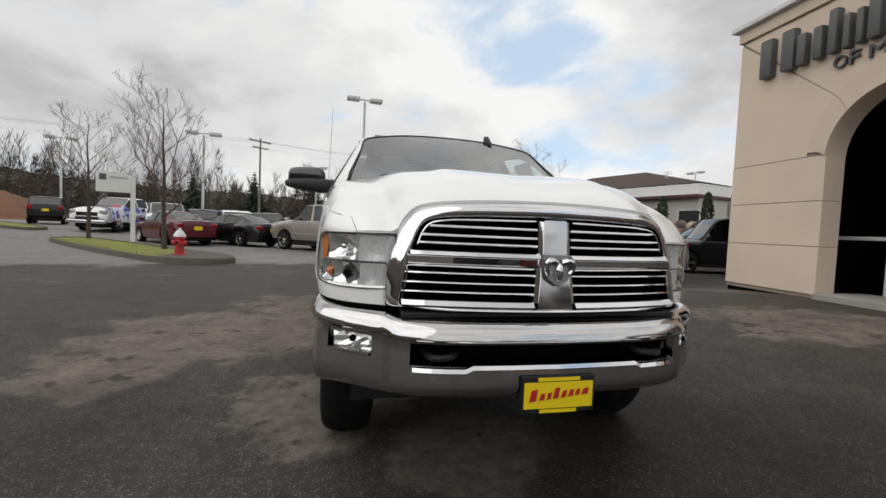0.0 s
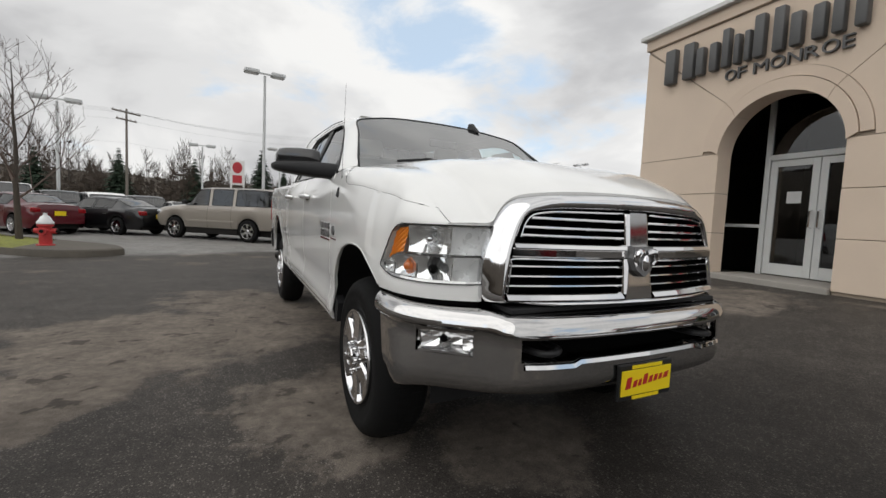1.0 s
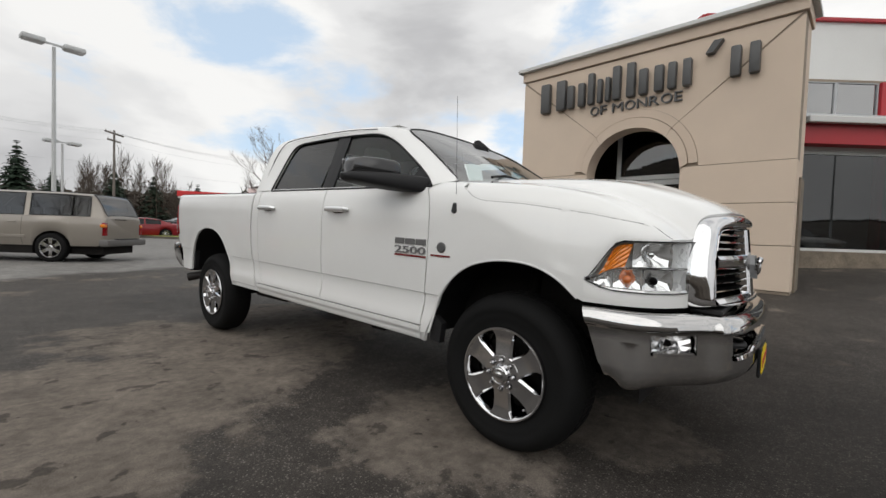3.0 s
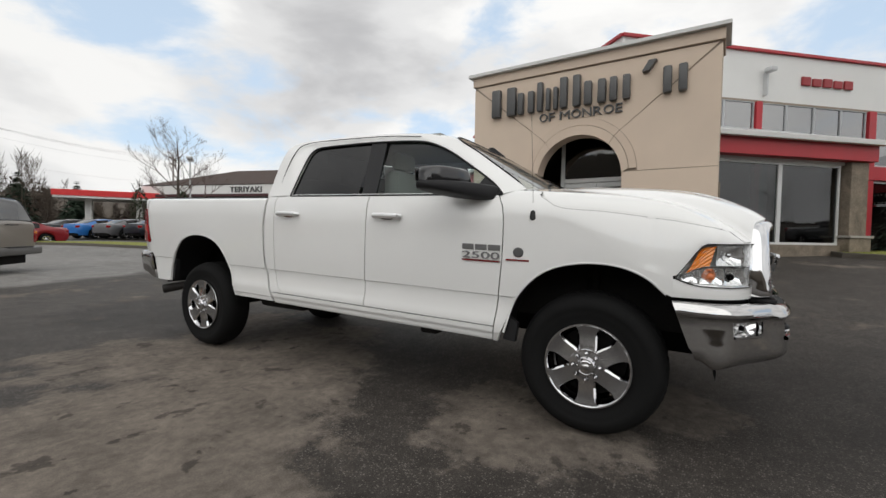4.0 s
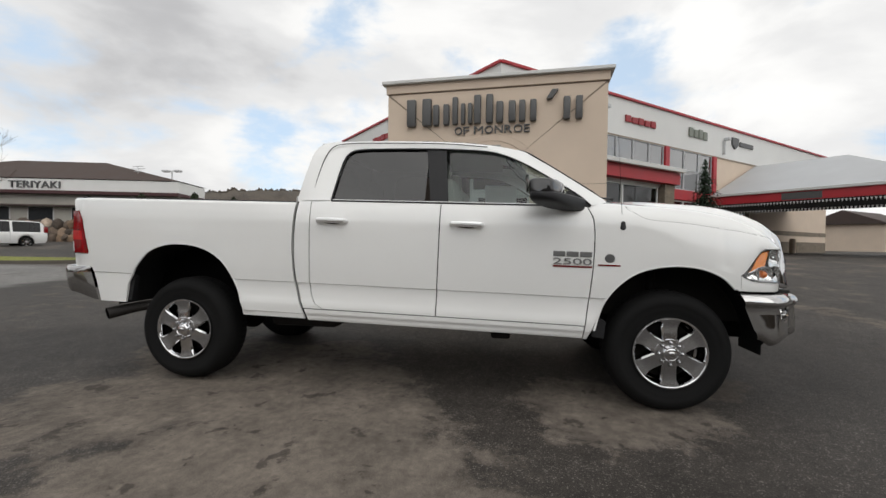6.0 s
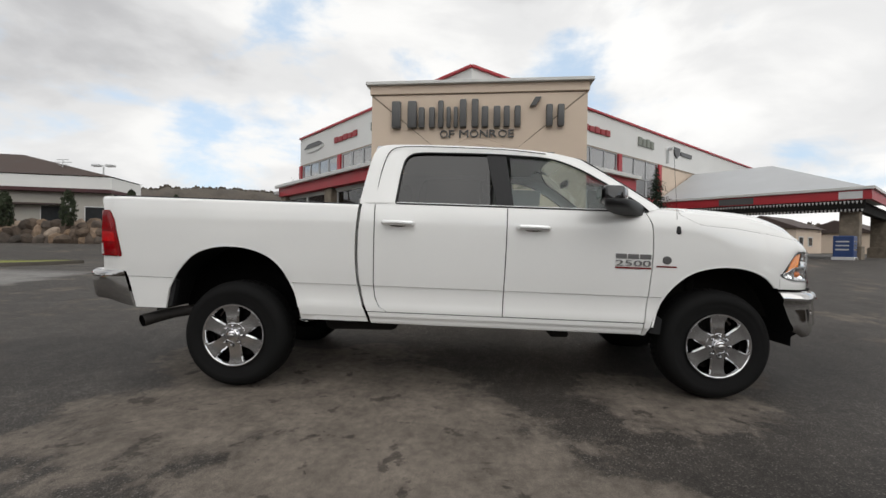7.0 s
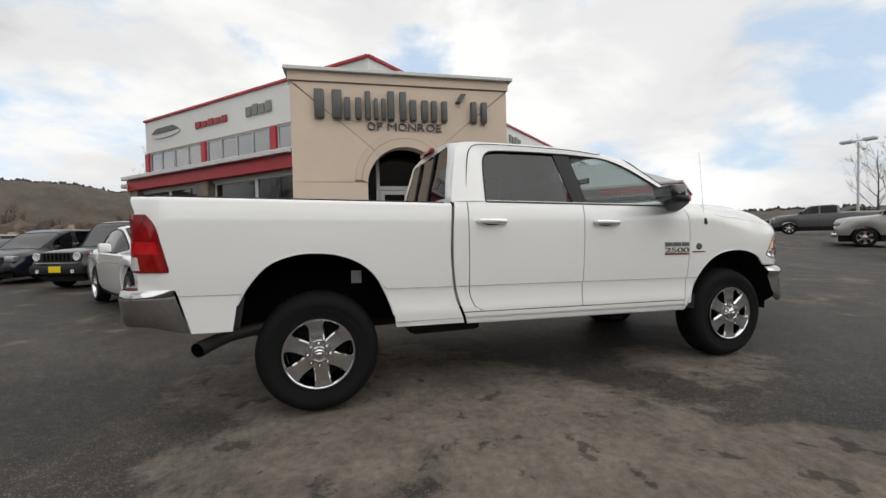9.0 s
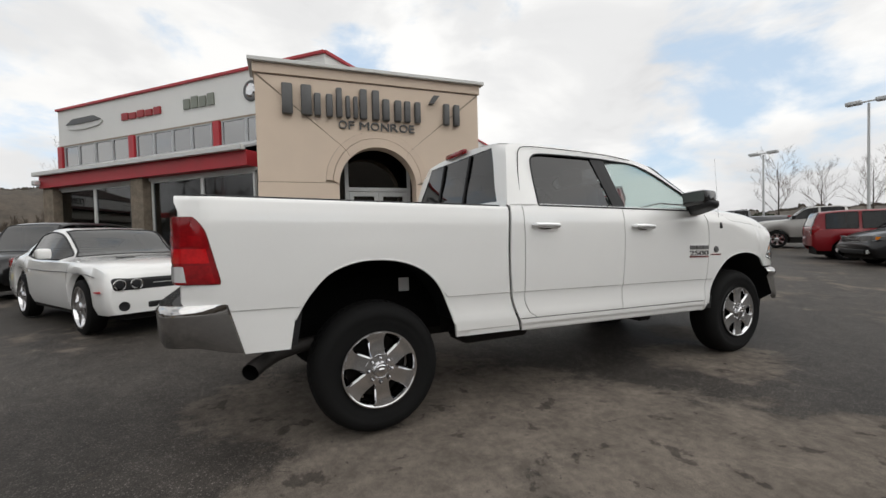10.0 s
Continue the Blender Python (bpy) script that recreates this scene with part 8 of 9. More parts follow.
def conifer(name, label, x, y, height, width, seed, z0=None, layers=26, m=None, group="conifers", leaf=0.26):
    """A spruce: drooping whorls of needled boughs with an uneven outline."""
    rnd = random.Random(seed)
    base = ground_z(x, y) if z0 is None else z0
    root = thing(name, label, "tree", (x, y, base), group)
    bm = bmesh.new()
    tube(bm, [(x, y, base - 0.1), (x, y, base + height * 0.98)], [0.03 * width + 0.05, 0.01], 8)
    part("trunk", bm, BARK, root, "", 1)
    bm = bmesh.new()
    for k in range(layers):
        t = k / (layers - 1)
        z = base + height * (0.08 + 0.90 * t) + rnd.uniform(-0.4, 0.4) * height / layers
        r = width * (1 - t) ** 0.85 * 0.5 + 0.05
        n = 8 + int(12 * (1 - t))
        for j in range(n):
            a = 2 * math.pi * (j + rnd.random() * 0.8) / n
            rr = r * rnd.uniform(0.65, 1.12)
            d = Vector((math.cos(a), math.sin(a), 0))
            side = Vector((-d.y, d.x, 0))
            for i in range(4):
                q0, q1 = rr * i / 4, rr * (i + 1.15) / 4
                w = leaf * width * (1 - t * 0.6) * (1 - i / 5) * rnd.uniform(0.6, 1.2) * 0.5
                c0 = Vector((x, y, z + 0.05 * rr - 0.28 * q0 + rnd.uniform(-0.04, 0.04)))
                c1 = Vector((x, y, z + 0.05 * rr - 0.30 * q1 + rnd.uniform(-0.05, 0.05)))
                v = [c0 + d * q0 + side * w * 0.4, c1 + d * (q0 + q1) / 2 + side * w + Vector((0, 0, -0.03)), c1 + d * q1, c1 + d * (q0 + q1) / 2 - side * w + Vector((0, 0, -0.03)), c0 + d * q0 - side * w * 0.4]
                bm.faces.new([bm.verts.new(p) for p in v])
    part("crown", bm, m or CONIFER, root)
    return root


def column_shrub(x, y, z0, height, width, seed):
    rnd = random.Random(seed)
    root = thing("column_shrub", "dark narrow clipped evergreen shrub on the bank", "shrub", (x, y, z0), "column shrubs")
    bm = bmesh.new()
    tube(bm, [(x, y, z0 - 0.1), (x, y, z0 + height * 0.5)], 0.05, 6)
    part("trunk", bm, BARK, root)
    bm = bmesh.new()
    for k in range(700):
        t = rnd.random()
        r = width / 2 * (math.sin(math.pi * min(1, 0.18 + 0.82 * t)) ** 0.6) * rnd.uniform(0.75, 1.08)
        a = rnd.random() * 2 * math.pi
        p = Vector((x + r * math.cos(a), y + r * math.sin(a), z0 + height * t))
        s = 0.16
        v = [p + Vector((rnd.uniform(-s, s), rnd.uniform(-s, s), rnd.uniform(-s, s * 1.8))) for _ in range(3)]
        bm.faces.new([bm.verts.new(q) for q in v])
    part("foliage", bm, HEDGE, root)


def lot_lamp(x, y, top, deg, heads=2, group="lot lamps"):
    """A square steel pole with one or two flat lamp heads on short arms."""
    base = ground_z(x, y)
    root = thing("lot_lamp", "tall pale steel lamp post with flat box heads", "lamp", (x, y, base), group)
    bm = bmesh.new()
    lathe(bm, [(0.0, 0.55), (0.26, 0.55), (0.28, 0.5), (0.28, -0.1)], lambda a, h, c: Vector((x + a, y + c, base + h)), 20)
    part("footing", bm, CONCRETE, root, "", 1)
    bm = bmesh.new()
    tube(bm, [(x, y, base + 0.5), (x, y, top)], [0.085, 0.06], 8)
    part("pole", bm, POLE, root, "", 1)
    d = Vector((math.cos(radians(deg)), math.sin(radians(deg)), 0))
    f = frame_map((x, y, top), d, (-d.y, d.x, 0))
    for s in ((1, -1) if heads == 2 else (1,)):
        bm = boxes((min(s * 0.28, s * 0.98), max(s * 0.28, s * 0.98), -0.24, 0.24, 0.02, 0.22), f=f, bevel=0.05)
        h = part("lamp_head", bm, POLE, root, "flat box lamp head", 1)
        part("arm", boxes((min(0.0, s * 0.3), max(0.0, s * 0.3), -0.035, 0.035, 0.07, 0.14), f=f), POLE, h)
        part("lens", boxes((min(s * 0.34, s * 0.92), max(s * 0.34, s * 0.92), -0.18, 0.18, 0.004, 0.018), f=f), WHITE_LENS, h)


def island(name, pts, paved=None, h=0.15):
    """A raised bed: a kerb all round and grass within."""
    c = Vector((sum(p[0] for p in pts) / len(pts), sum(p[1] for p in pts) / len(pts), 0))
    loop = curve([(x, y, 0) for x, y in pts] + [(pts[0][0], pts[0][1], 0)], 60)[:-1]
    rows = []
    for inset, z in ((-0.02, -0.05), (0.0, h - 0.02), (0.02, h), (0.13, h), (0.14, h - 0.03)):
        rows.append([p + (c - p).normalized() * inset + Vector((0, 0, ground_z(p.x, p.y) + z)) for p in loop])
    bm = bmesh.new()
    sheet(bm, rows, closed=True)
    k = part(name + "_kerb", bm, KERB, None, "", 1)
    tagged(k, "grey concrete kerb round a grass bed", "kerb", kind="structure")
    rnd = random.Random(len(pts) + int(pts[0][0] * 7))
    bm = bmesh.new()
    rings = [[c + (p - c) * t + Vector((0, 0, ground_z(*(c + (p - c) * t).xy) + h - 0.03 + 0.06 * (1 - t) + rnd.uniform(-0.005, 0.005))) for p in [q + (c - q).normalized() * 0.14 for q in loop]] for t in (1.0, 0.8, 0.55, 0.3, 0.05)]
    sheet(bm, rings, closed=True, caps=False)
    g = part(name + "_grass", bm, GRASS, None, "", 1)
    tagged(g, "short green winter grass with worn soil", "grass", kind="structure")
    bm = bmesh.new()
    for _ in range(2600):
        p = loop[rnd.randrange(len(loop))]
        t = math.sqrt(rnd.random())
        q = c + (p - c) * t * 0.95
        q.z = ground_z(q.x, q.y) + h - 0.02
        if paved is not None and q.x > paved:
            continue
        a = rnd.random() * 6.28
        w, hh = 0.008, rnd.uniform(0.02, 0.05)
        e = Vector((math.cos(a), math.sin(a), 0))
        bm.faces.new([bm.verts.new(v) for v in (q - e * w, q + e * w, q + Vector((rnd.uniform(-0.03, 0.03), rnd.uniform(-0.03, 0.03), hh)))])
    if paved is not None:
        slab = bmesh.new()
        first = next(k for k in range(len(loop)) if loop[k].x > paved and loop[k - 1].x <= paved)
        tip = [p + (c - p).normalized() * 0.125 for p in (loop[first:] + loop[:first]) if p.x > paved]
        top = [slab.verts.new(p + Vector((0, 0, ground_z(p.x, p.y) + h + 0.006))) for p in tip]
        low = [slab.verts.new(p + Vector((0, 0, ground_z(p.x, p.y) + h - 0.06))) for p in tip]
        slab.faces.new(top)
        for k in range(len(tip)):
            slab.faces.new((top[k - 1], top[k], low[k], low[k - 1]))
        tagged(part(name + "_slab", slab, KERB), "weathered concrete slab at the end of a grass bed", "pavement", kind="structure")
    b = part(name + "_blades", bm, GRASS)
    tagged(b, "short green grass blades", "grass", kind="stuff")


island("hydrant_island", [(-3.62, 12.75), (-4.1, 12.1), (-5.4, 12.35), (-8.2, 14.8), (-11.2, 17.9), (-13.2, 20.3), (-12.4, 21.3), (-9.5, 18.9), (-6.4, 15.9), (-4.2, 13.9)], paved=-5.75)
island("corner_island", [(-16.5, 25.0), (-17.2, 24.2), (-24.0, 26.2), (-30.0, 29.0), (-28.5, 31.0), (-21.0, 27.6)])
island("roadside_bed", [(7.0, 29.2), (10.0, 23.8), (13.2, 22.6), (13.6, 23.6), (10.6, 26.0), (8.2, 31.0), (4.5, 40.0), (3.6, 39.6)])
island("pier_bed", [(14.2, -0.6), (13.6, -2.4), (16.2, -4.6), (19.2, -6.4), (20.2, -5.6), (17.4, -2.6), (15.4, -0.6)])


def hydrant(x, y):
    b = ground_z(x, y) + 0.13
    root = thing("fire_hydrant", "red fire hydrant with a white bonnet", "hydrant", (x, y, b))
    f = lambda a, h, c: Vector((x + a, y + c, b + h))
    bm = bmesh.new()
    lathe(bm, [(0.0, 0.0), (0.17, 0.0), (0.17, 0.05), (0.12, 0.06), (0.115, 0.45), (0.15, 0.47), (0.15, 0.52), (0.12, 0.53)], f, 24)
    part("barrel", bm, HYDRANT_RED, root, "red iron barrel", 40)
    bm = bmesh.new()
    lathe(bm, [(0.16, 0.52), (0.16, 0.56), (0.13, 0.60), (0.09, 0.68), (0.04, 0.72), (0.035, 0.77), (0.0, 0.77)], f, 24)
    part("bonnet", bm, WHITE_LENS, root, "white bonnet", 40)
    for a in (0.0, 180.0, 270.0):
        d = Vector((math.cos(radians(a)), math.sin(radians(a)), 0))
        bm = bmesh.new()
        tube(bm, [Vector((x, y, b + 0.36)) + d * 0.08, Vector((x, y, b + 0.36)) + d * 0.2], 0.06 if a != 270 else 0.085, 14)
        o = part("outlet", bm, HYDRANT_RED, root, "", 1)
        bm = bmesh.new()
        tube(bm, [Vector((x, y, b + 0.36)) + d * 0.19, Vector((x, y, b + 0.36)) + d * 0.25], [0.045, 0.03], 6)
        part("cap", bm, UNDER, o)


hydrant(-5.25, 13.25)
bare_tree("bare_tree", "leafless young street tree on the kerb island", -6.5, 15.15, 4.9, 3, 0.95, 0.65, thick=1.35)
bare_tree("bare_tree", "leafless young street tree on the kerb island", -11.9, 20.5, 5.2, 8, 0.85, 0.7, thick=1.3)


def lot_sign():
    x0, y0, x1, y1 = -10.44, 18.51, -9.4, 19.05
    d = Vector((x1 - x0, y1 - y0, 0)).normalized()
    L = math.hypot(x1 - x0, y1 - y0)
    f = frame_map((x0, y0, 0.08), d, (-d.y, d.x, 0))
    root = thing("lot_sign", "white panel sign on a post in a grass bed", "sign", (x0, y0, 0.08))
    part("panel", boxes((-0.02, L + 0.02, -0.05, 0.05, 1.98, 2.76), f=f, bevel=0.01), WALL_WHITE, root, "white sign panel")
    for a in (L - 0.04,):
        part("post", boxes((a - 0.08, a + 0.08, -0.07, 0.07, -0.1, 2.80), f=f, bevel=0.01), WALL_WHITE, root)
    for s in (0.052, -0.056):
        part("mark", boxes((0.08, 0.30, s, s + 0.004, 2.43, 2.66), f=f), LETTER, root, "small dark emblem")
        part("print_bar", boxes((0.38, L - 0.2, s, s + 0.004, 2.50, 2.58), f=f), GREY_ROOF, root, "grey print bar")


lot_sign()
for x, y, top, deg in ((-0.75, 25.0, 8.05, 10), (-10.4, 28.4, 6.2, 15), (-23.2, 36.2, 6.6, 15), (-5.6, 41.5, 6.2, 10), (0.35, 39.0, 6.1, 20), (19.4, -28.6, 7.1, 10), (10.9, -24.0, 8.2, 15), (16.6, 42.0, 7.3, 60), (33.0, 41.0, 8.0, 100)):
    lot_lamp(x, y, top, deg)


WEATHERED = mat("weathered_pole_wood", (0.17, 0.15, 0.13), 0.9, var=0.25, scale=4)


def utility_pole(x, y, top, deg):
    root = thing("utility_pole", "wooden utility pole with crossarms beyond the lot", "pole", (x, y, 0), "utility poles")
    bm = bmesh.new()
    tube(bm, [(x, y, -0.2), (x, y, top)], [0.17, 0.11], 8)
    part("pole", bm, WEATHERED, root, "", 1)
    d = Vector((math.cos(radians(deg)), math.sin(radians(deg)), 0))
    f = frame_map((x, y, top), d, (-d.y, d.x, 0))
    for z, w in ((-0.5, 1.7), (-1.4, 1.2)):
        a = part("crossarm", boxes((-w, w, -0.08, 0.08, z, z + 0.16), f=f), WEATHERED, root)
        for q in (-0.9 * w, -0.4 * w, 0.4 * w, 0.9 * w):
            part("insulator", boxes((q - 0.05, q + 0.05, -0.05, 0.05, z + 0.16, z + 0.34), f=f, bevel=0.01), FLASHING, a)


POLES = [(-62.0, 52.0), (-16.4, 63.7), (7.0, 69.0), (30.0, 75.0)]
for px_, py_ in POLES:
    utility_pole(px_, py_, 12.6, 50)
for off, hz_ in ((-1.4, 12.3), (-0.6, 12.3), (0.6, 12.3), (1.4, 12.3), (0.0, 11.3), (0.0, 8.6)):
    wire = thing("overhead_wire", "thin dark overhead wires between poles", "wire", (POLES[0][0], POLES[0][1], hz_), "overhead wires")
    bm = bmesh.new()
    for (xa, ya), (xb, yb) in zip(POLES, POLES[1:]):
        tube(bm, [(xa + (xb - xa) * t + 0.64 * off, ya + (yb - ya) * t + 0.77 * off, hz_ - 2.6 * t * (1 - t)) for t in (k / 12 for k in range(13))], 0.012, 4, caps=False)
    part("wire", bm, POLE, wire)

# ---- far woods and hills ----


SOIL = mat("bare_orange_soil", (0.15, 0.066, 0.03), 0.95, var=0.4, scale=0.5, grain=6, bump=0.6)


def soil_bank():
    """A cut bank of bare soil behind the far end of the lot."""
    rnd = random.Random(12)
    bm, rows = bmesh.new(), []
    for k in range(41):
        az = radians(119.5 + 0.4 * k)
        h = 0.3 + 2.7 * smoothstep((k - 1) / 21.0)
        rows.append([(d * math.cos(az), d * math.sin(az), 0.3 + h * t + rnd.uniform(-0.12, 0.12) * (t > 0)) for d, t in ((50, -0.3), (53, 0.25), (56, 0.6), (59, 0.9), (62, 1.0), (66, -0.3))])
    sheet(bm, rows)
    tagged(part("soil_bank", bm, SOIL, None, "", 1), "bank of bare orange soil behind the lot", "bank", kind="structure")


soil_bank()


def woods():
    """Bare winter woods round the lot: trunks and fans of twigs, too many to count."""
    rnd = random.Random(5)
    bm = bmesh.new()
    for k in range(1150):
        # trees from 150 to 262 degrees are unseen, added to darken reflections
        az = rnd.uniform(8, 150) if k < 760 else rnd.uniform(150, 262)
        dist = rnd.uniform(78, 128)
        h = rnd.uniform(5.5, 10.5) * (0.7 + 0.35 * math.sin(az * 0.21) ** 2) * (1.0 if az > 70 else 0.85)
        if 76 < az < 136:
            h *= 1.4
        if 30 < az < 66:
            dist += 45
            h *= 1.35
        x, y = dist * math.cos(radians(az)), dist * math.sin(radians(az)) + 2
        side = Vector((-math.sin(radians(az)), math.cos(radians(az)), 0))
        tube(bm, [(x, y, 0), (x, y, h * 0.8)], [0.10, 0.02], 3, caps=False)
        for _ in range(120):
            t = rnd.uniform(0.12, 1.0)
            a = rnd.uniform(-1.1, 1.1) * (1.15 - 0.7 * t)
            ln = h * rnd.uniform(0.05, 0.20)
            p = Vector((x, y, h * t * 0.85)) + side * rnd.uniform(-1, 1) * h * 0.16 * (1.1 - t)
            q = p + (side * math.sin(a) + Vector((0, 0, 1)) * math.cos(a)) * ln
            w = rnd.uniform(0.008, 0.022)
            m = p.lerp(q, 0.5) + side * rnd.uniform(-0.25, 0.25)
            bm.faces.new([bm.verts.new(v) for v in (p - side * w, m - side * w * 1.6, q, m + side * w * 1.6, p + side * w)])
        for _ in range(46):
            up = rnd.random() ** 1.6
            p = Vector((x, y, 0)) + side * rnd.uniform(-4.5, 4.5) * (1 - 0.8 * up) + Vector((0, 0, up * h * (0.68 if 76 < az < 136 else 0.55)))
            v = [p + (side * rnd.uniform(-0.75, 0.75) + Vector((rnd.uniform(-0.4, 0.4), rnd.uniform(-0.4, 0.4), rnd.uniform(-0.5, 0.7)))) * (1 - 0.6 * up) for _ in range(4)]
            bm.faces.new([bm.verts.new(q) for q in v])
    ob = part("bare_woods", bm, WOODS)
    tagged(ob, "brown leafless winter woods along the horizon", "woods", kind="stuff")


def hills():
    bm = bmesh.new()
    rows = []
    for k in range(721):
        az = radians(-180 + 360 * k / 720)
        deg = math.degrees(az)
        # the unseen western ridge is added and raised to darken the chrome's reflections
        el = lerp(deg, [(-180, 0.22), (-110, 0.20), (-95, 0.05), (-75, 0.035), (-50, 0.045), (-30, 0.05), (0, 0.055), (14, 0.095), (34, 0.115), (50, 0.085), (70, 0.065), (100, 0.055), (125, 0.065), (140, 0.08), (165, 0.20), (180, 0.22)])
        c, q = math.cos(az), math.sin(az)
        el += noise.noise(Vector((9 * c, 9 * q, 0.5))) * 0.010 + noise.noise(Vector((40 * c, 40 * q, 0.5))) * 0.003 + abs(noise.noise(Vector((150 * c, 150 * q, 0.5)))) * 0.004
        row = []
        for i in range(11):
            t = i / 10
            dd = 190 + 70 * t
            row.append(Vector((dd * c, dd * q, 260 * el * math.sin(t * math.pi / 2) - 1 + (1.6 * noise.noise(Vector((dd * c * 0.16, dd * q * 0.16, 2.0))) + 1.1 * noise.noise(Vector((dd * c * 0.45, dd * q * 0.45, 2.0)))) * (0 < i < 10))))
        rows.append(row + [Vector((320 * c, 320 * q, 260 * el * 0.8)), Vector((420 * c, 420 * q, -2.0))])
    sheet(bm, rows)
    rnd = random.Random(31)
    tops = bmesh.new()
    for _ in range(9000):
        row = rows[rnd.randrange(len(rows))]
        i = 10
        p = row[i].lerp(row[i - 1], rnd.random())
        az = math.atan2(p.y, p.x) + rnd.uniform(-0.004, 0.004)
        d = math.hypot(p.x, p.y)
        p = Vector((d * math.cos(az), d * math.sin(az), p.z - 0.5))
        side = Vector((-math.sin(az), math.cos(az), 0))
        h, w = rnd.uniform(0.7, 2.0), rnd.uniform(0.3, 0.9)
        lean = side * rnd.uniform(-0.5, 0.5)
        tops.faces.new([tops.verts.new(v) for v in (p - side * w, p - side * w * 0.9 + Vector((0, 0, h * 0.5)), p + lean - side * w * 0.3 + Vector((0, 0, h)), p + lean + side * w * 0.4 + Vector((0, 0, h * 0.95)), p + side * w + Vector((0, 0, h * 0.45)), p + side * w)])
    ob = part("hill_trees", tops, HILL)
    tagged(ob, "brown and dark green trees covering the far hills", "woods", kind="stuff")
    ob = part("hills", bm, HILL, None, "", 1)
    tagged(ob, "low brown wooded hills in the distance", "hills", kind="structure")


WOODS = mat("winter_woods", (0.055, 0.042, 0.031), 0.95, var=0.6, scale=0.15, grain=1.2)
HILL = mat("wooded_hill", (0.078, 0.064, 0.050), 0.95, var=0.5, scale=0.12, grain=0.9, bump=1.0)
woods()
hills()
for k, (x, y, h, w) in enumerate(((-1.6, 80.0, 11.5, 5.5), (2.2, 88.0, 9.0, 5.0), (-12.0, 84.0, 9.5, 4.5), (-21.0, 78.0, 9.5, 4.6), (9.0, 84.0, 9.5, 5.5), (14.5, 86.0, 9.0, 5.5), (-30.0, 76.0, 8.5, 4.5), (20.0, 82.0, 8.0, 5.0))):
    conifer("conifer", "dark tall conifer beyond the lot", x, y, h, w * 1.5, 20 + k, 0.0, 34)
conifer("spruce", "dark green spruce planted before the showroom glass", 17.0, -2.9, 4.2, 3.0, 4, None, 44, leaf=0.085)
for k, (x, y, h) in enumerate(((20.3, -32.0, 6.4), (22.0, -41.0, 6.2), (16.0, -36.0, 5.6), (27.0, 17.5, 6.5))):
    bare_tree("bare_tree", "leafless tree beside the drive", x, y, h, 40 + k, 0.8, 0.55)
bare_tree("bare_tree", "broad leafless tree with a thick trunk on the kerb", 13.85, 38.0, 8.3, 71, 1.15, 0.45, None, 6, thick=1.7)
for k, (x, y, z, h, w) in enumerate(((28.9, 40.2, 2.3, 2.9, 1.0), (29.6, 35.0, 2.3, 3.0, 0.9), (27.6, 44.6, 2.2, 2.6, 1.0), (30.4, 31.5, 2.3, 2.6, 0.9), (19.6, 60.0, 0.8, 5.0, 2.0), (21.6, 54.0, 0.8, 4.6, 1.7))):
    column_shrub(x, y, z, h, w, 60 + k)


def boulder_bank():
    """A retaining bank of rough boulders, with soil behind."""
    rnd = random.Random(9)
    line = [(26.0, 56.0), (27.6, 49.0), (29.0, 42.0), (30.0, 36.0), (30.6, 30.0), (31.4, 25.0)]
    pts = resample([(x, y, 0) for x, y in line], 24)
    root = thing("boulder_bank", "retaining bank of stacked grey boulders", "rock wall", (29.0, 42.0, 0.7), "", "structure")
    shapes = []
    for k in range(6):
        bm = bmesh.new()
        bmesh.ops.create_icosphere(bm, subdivisions=2, radius=0.5)
        for v in bm.verts:
            v.co *= 1 + 0.28 * noise.noise(v.co * 2.1 + Vector((k * 7, 0, 0)))
        me = bpy.data.meshes.new("boulder")
        bm.to_mesh(me)
        bm.free()
        me.materials.append(ROCK)
        shapes.append(me)
    for row in range(3):
        for p in pts:
            for h in (0, 0.5):
                ob = new("boulder", rnd.choice(shapes))
                ob.parent = root
                i = pts.index(p)
                q = p.lerp(pts[min(i + 1, len(pts) - 1)], h)
                ob.matrix_basis = Matrix.Translation(q + Vector((0.35 * row + rnd.uniform(-0.15, 0.15), rnd.uniform(-0.2, 0.2), 1.0 + 0.62 * row)) - Vector((29.0, 42.0, 0.7))) @ Euler((rnd.random() * 6, rnd.random() * 6, rnd.random() * 6)).to_matrix().to_4x4() @ Matrix.Diagonal((rnd.uniform(1.0, 1.7), rnd.uniform(1.0, 1.7), rnd.uniform(0.8, 1.2), 1))
    bm = bmesh.new()
    sheet(bm, [[p + Vector((0.9, 0, 0.5)), p + Vector((1.2, 0, 2.2)), p + Vector((26, 2, 2.4)), p + Vector((40, 2, 0))] for p in pts])
    part("bank_soil", bm, CONCRETE, root)


boulder_bank()


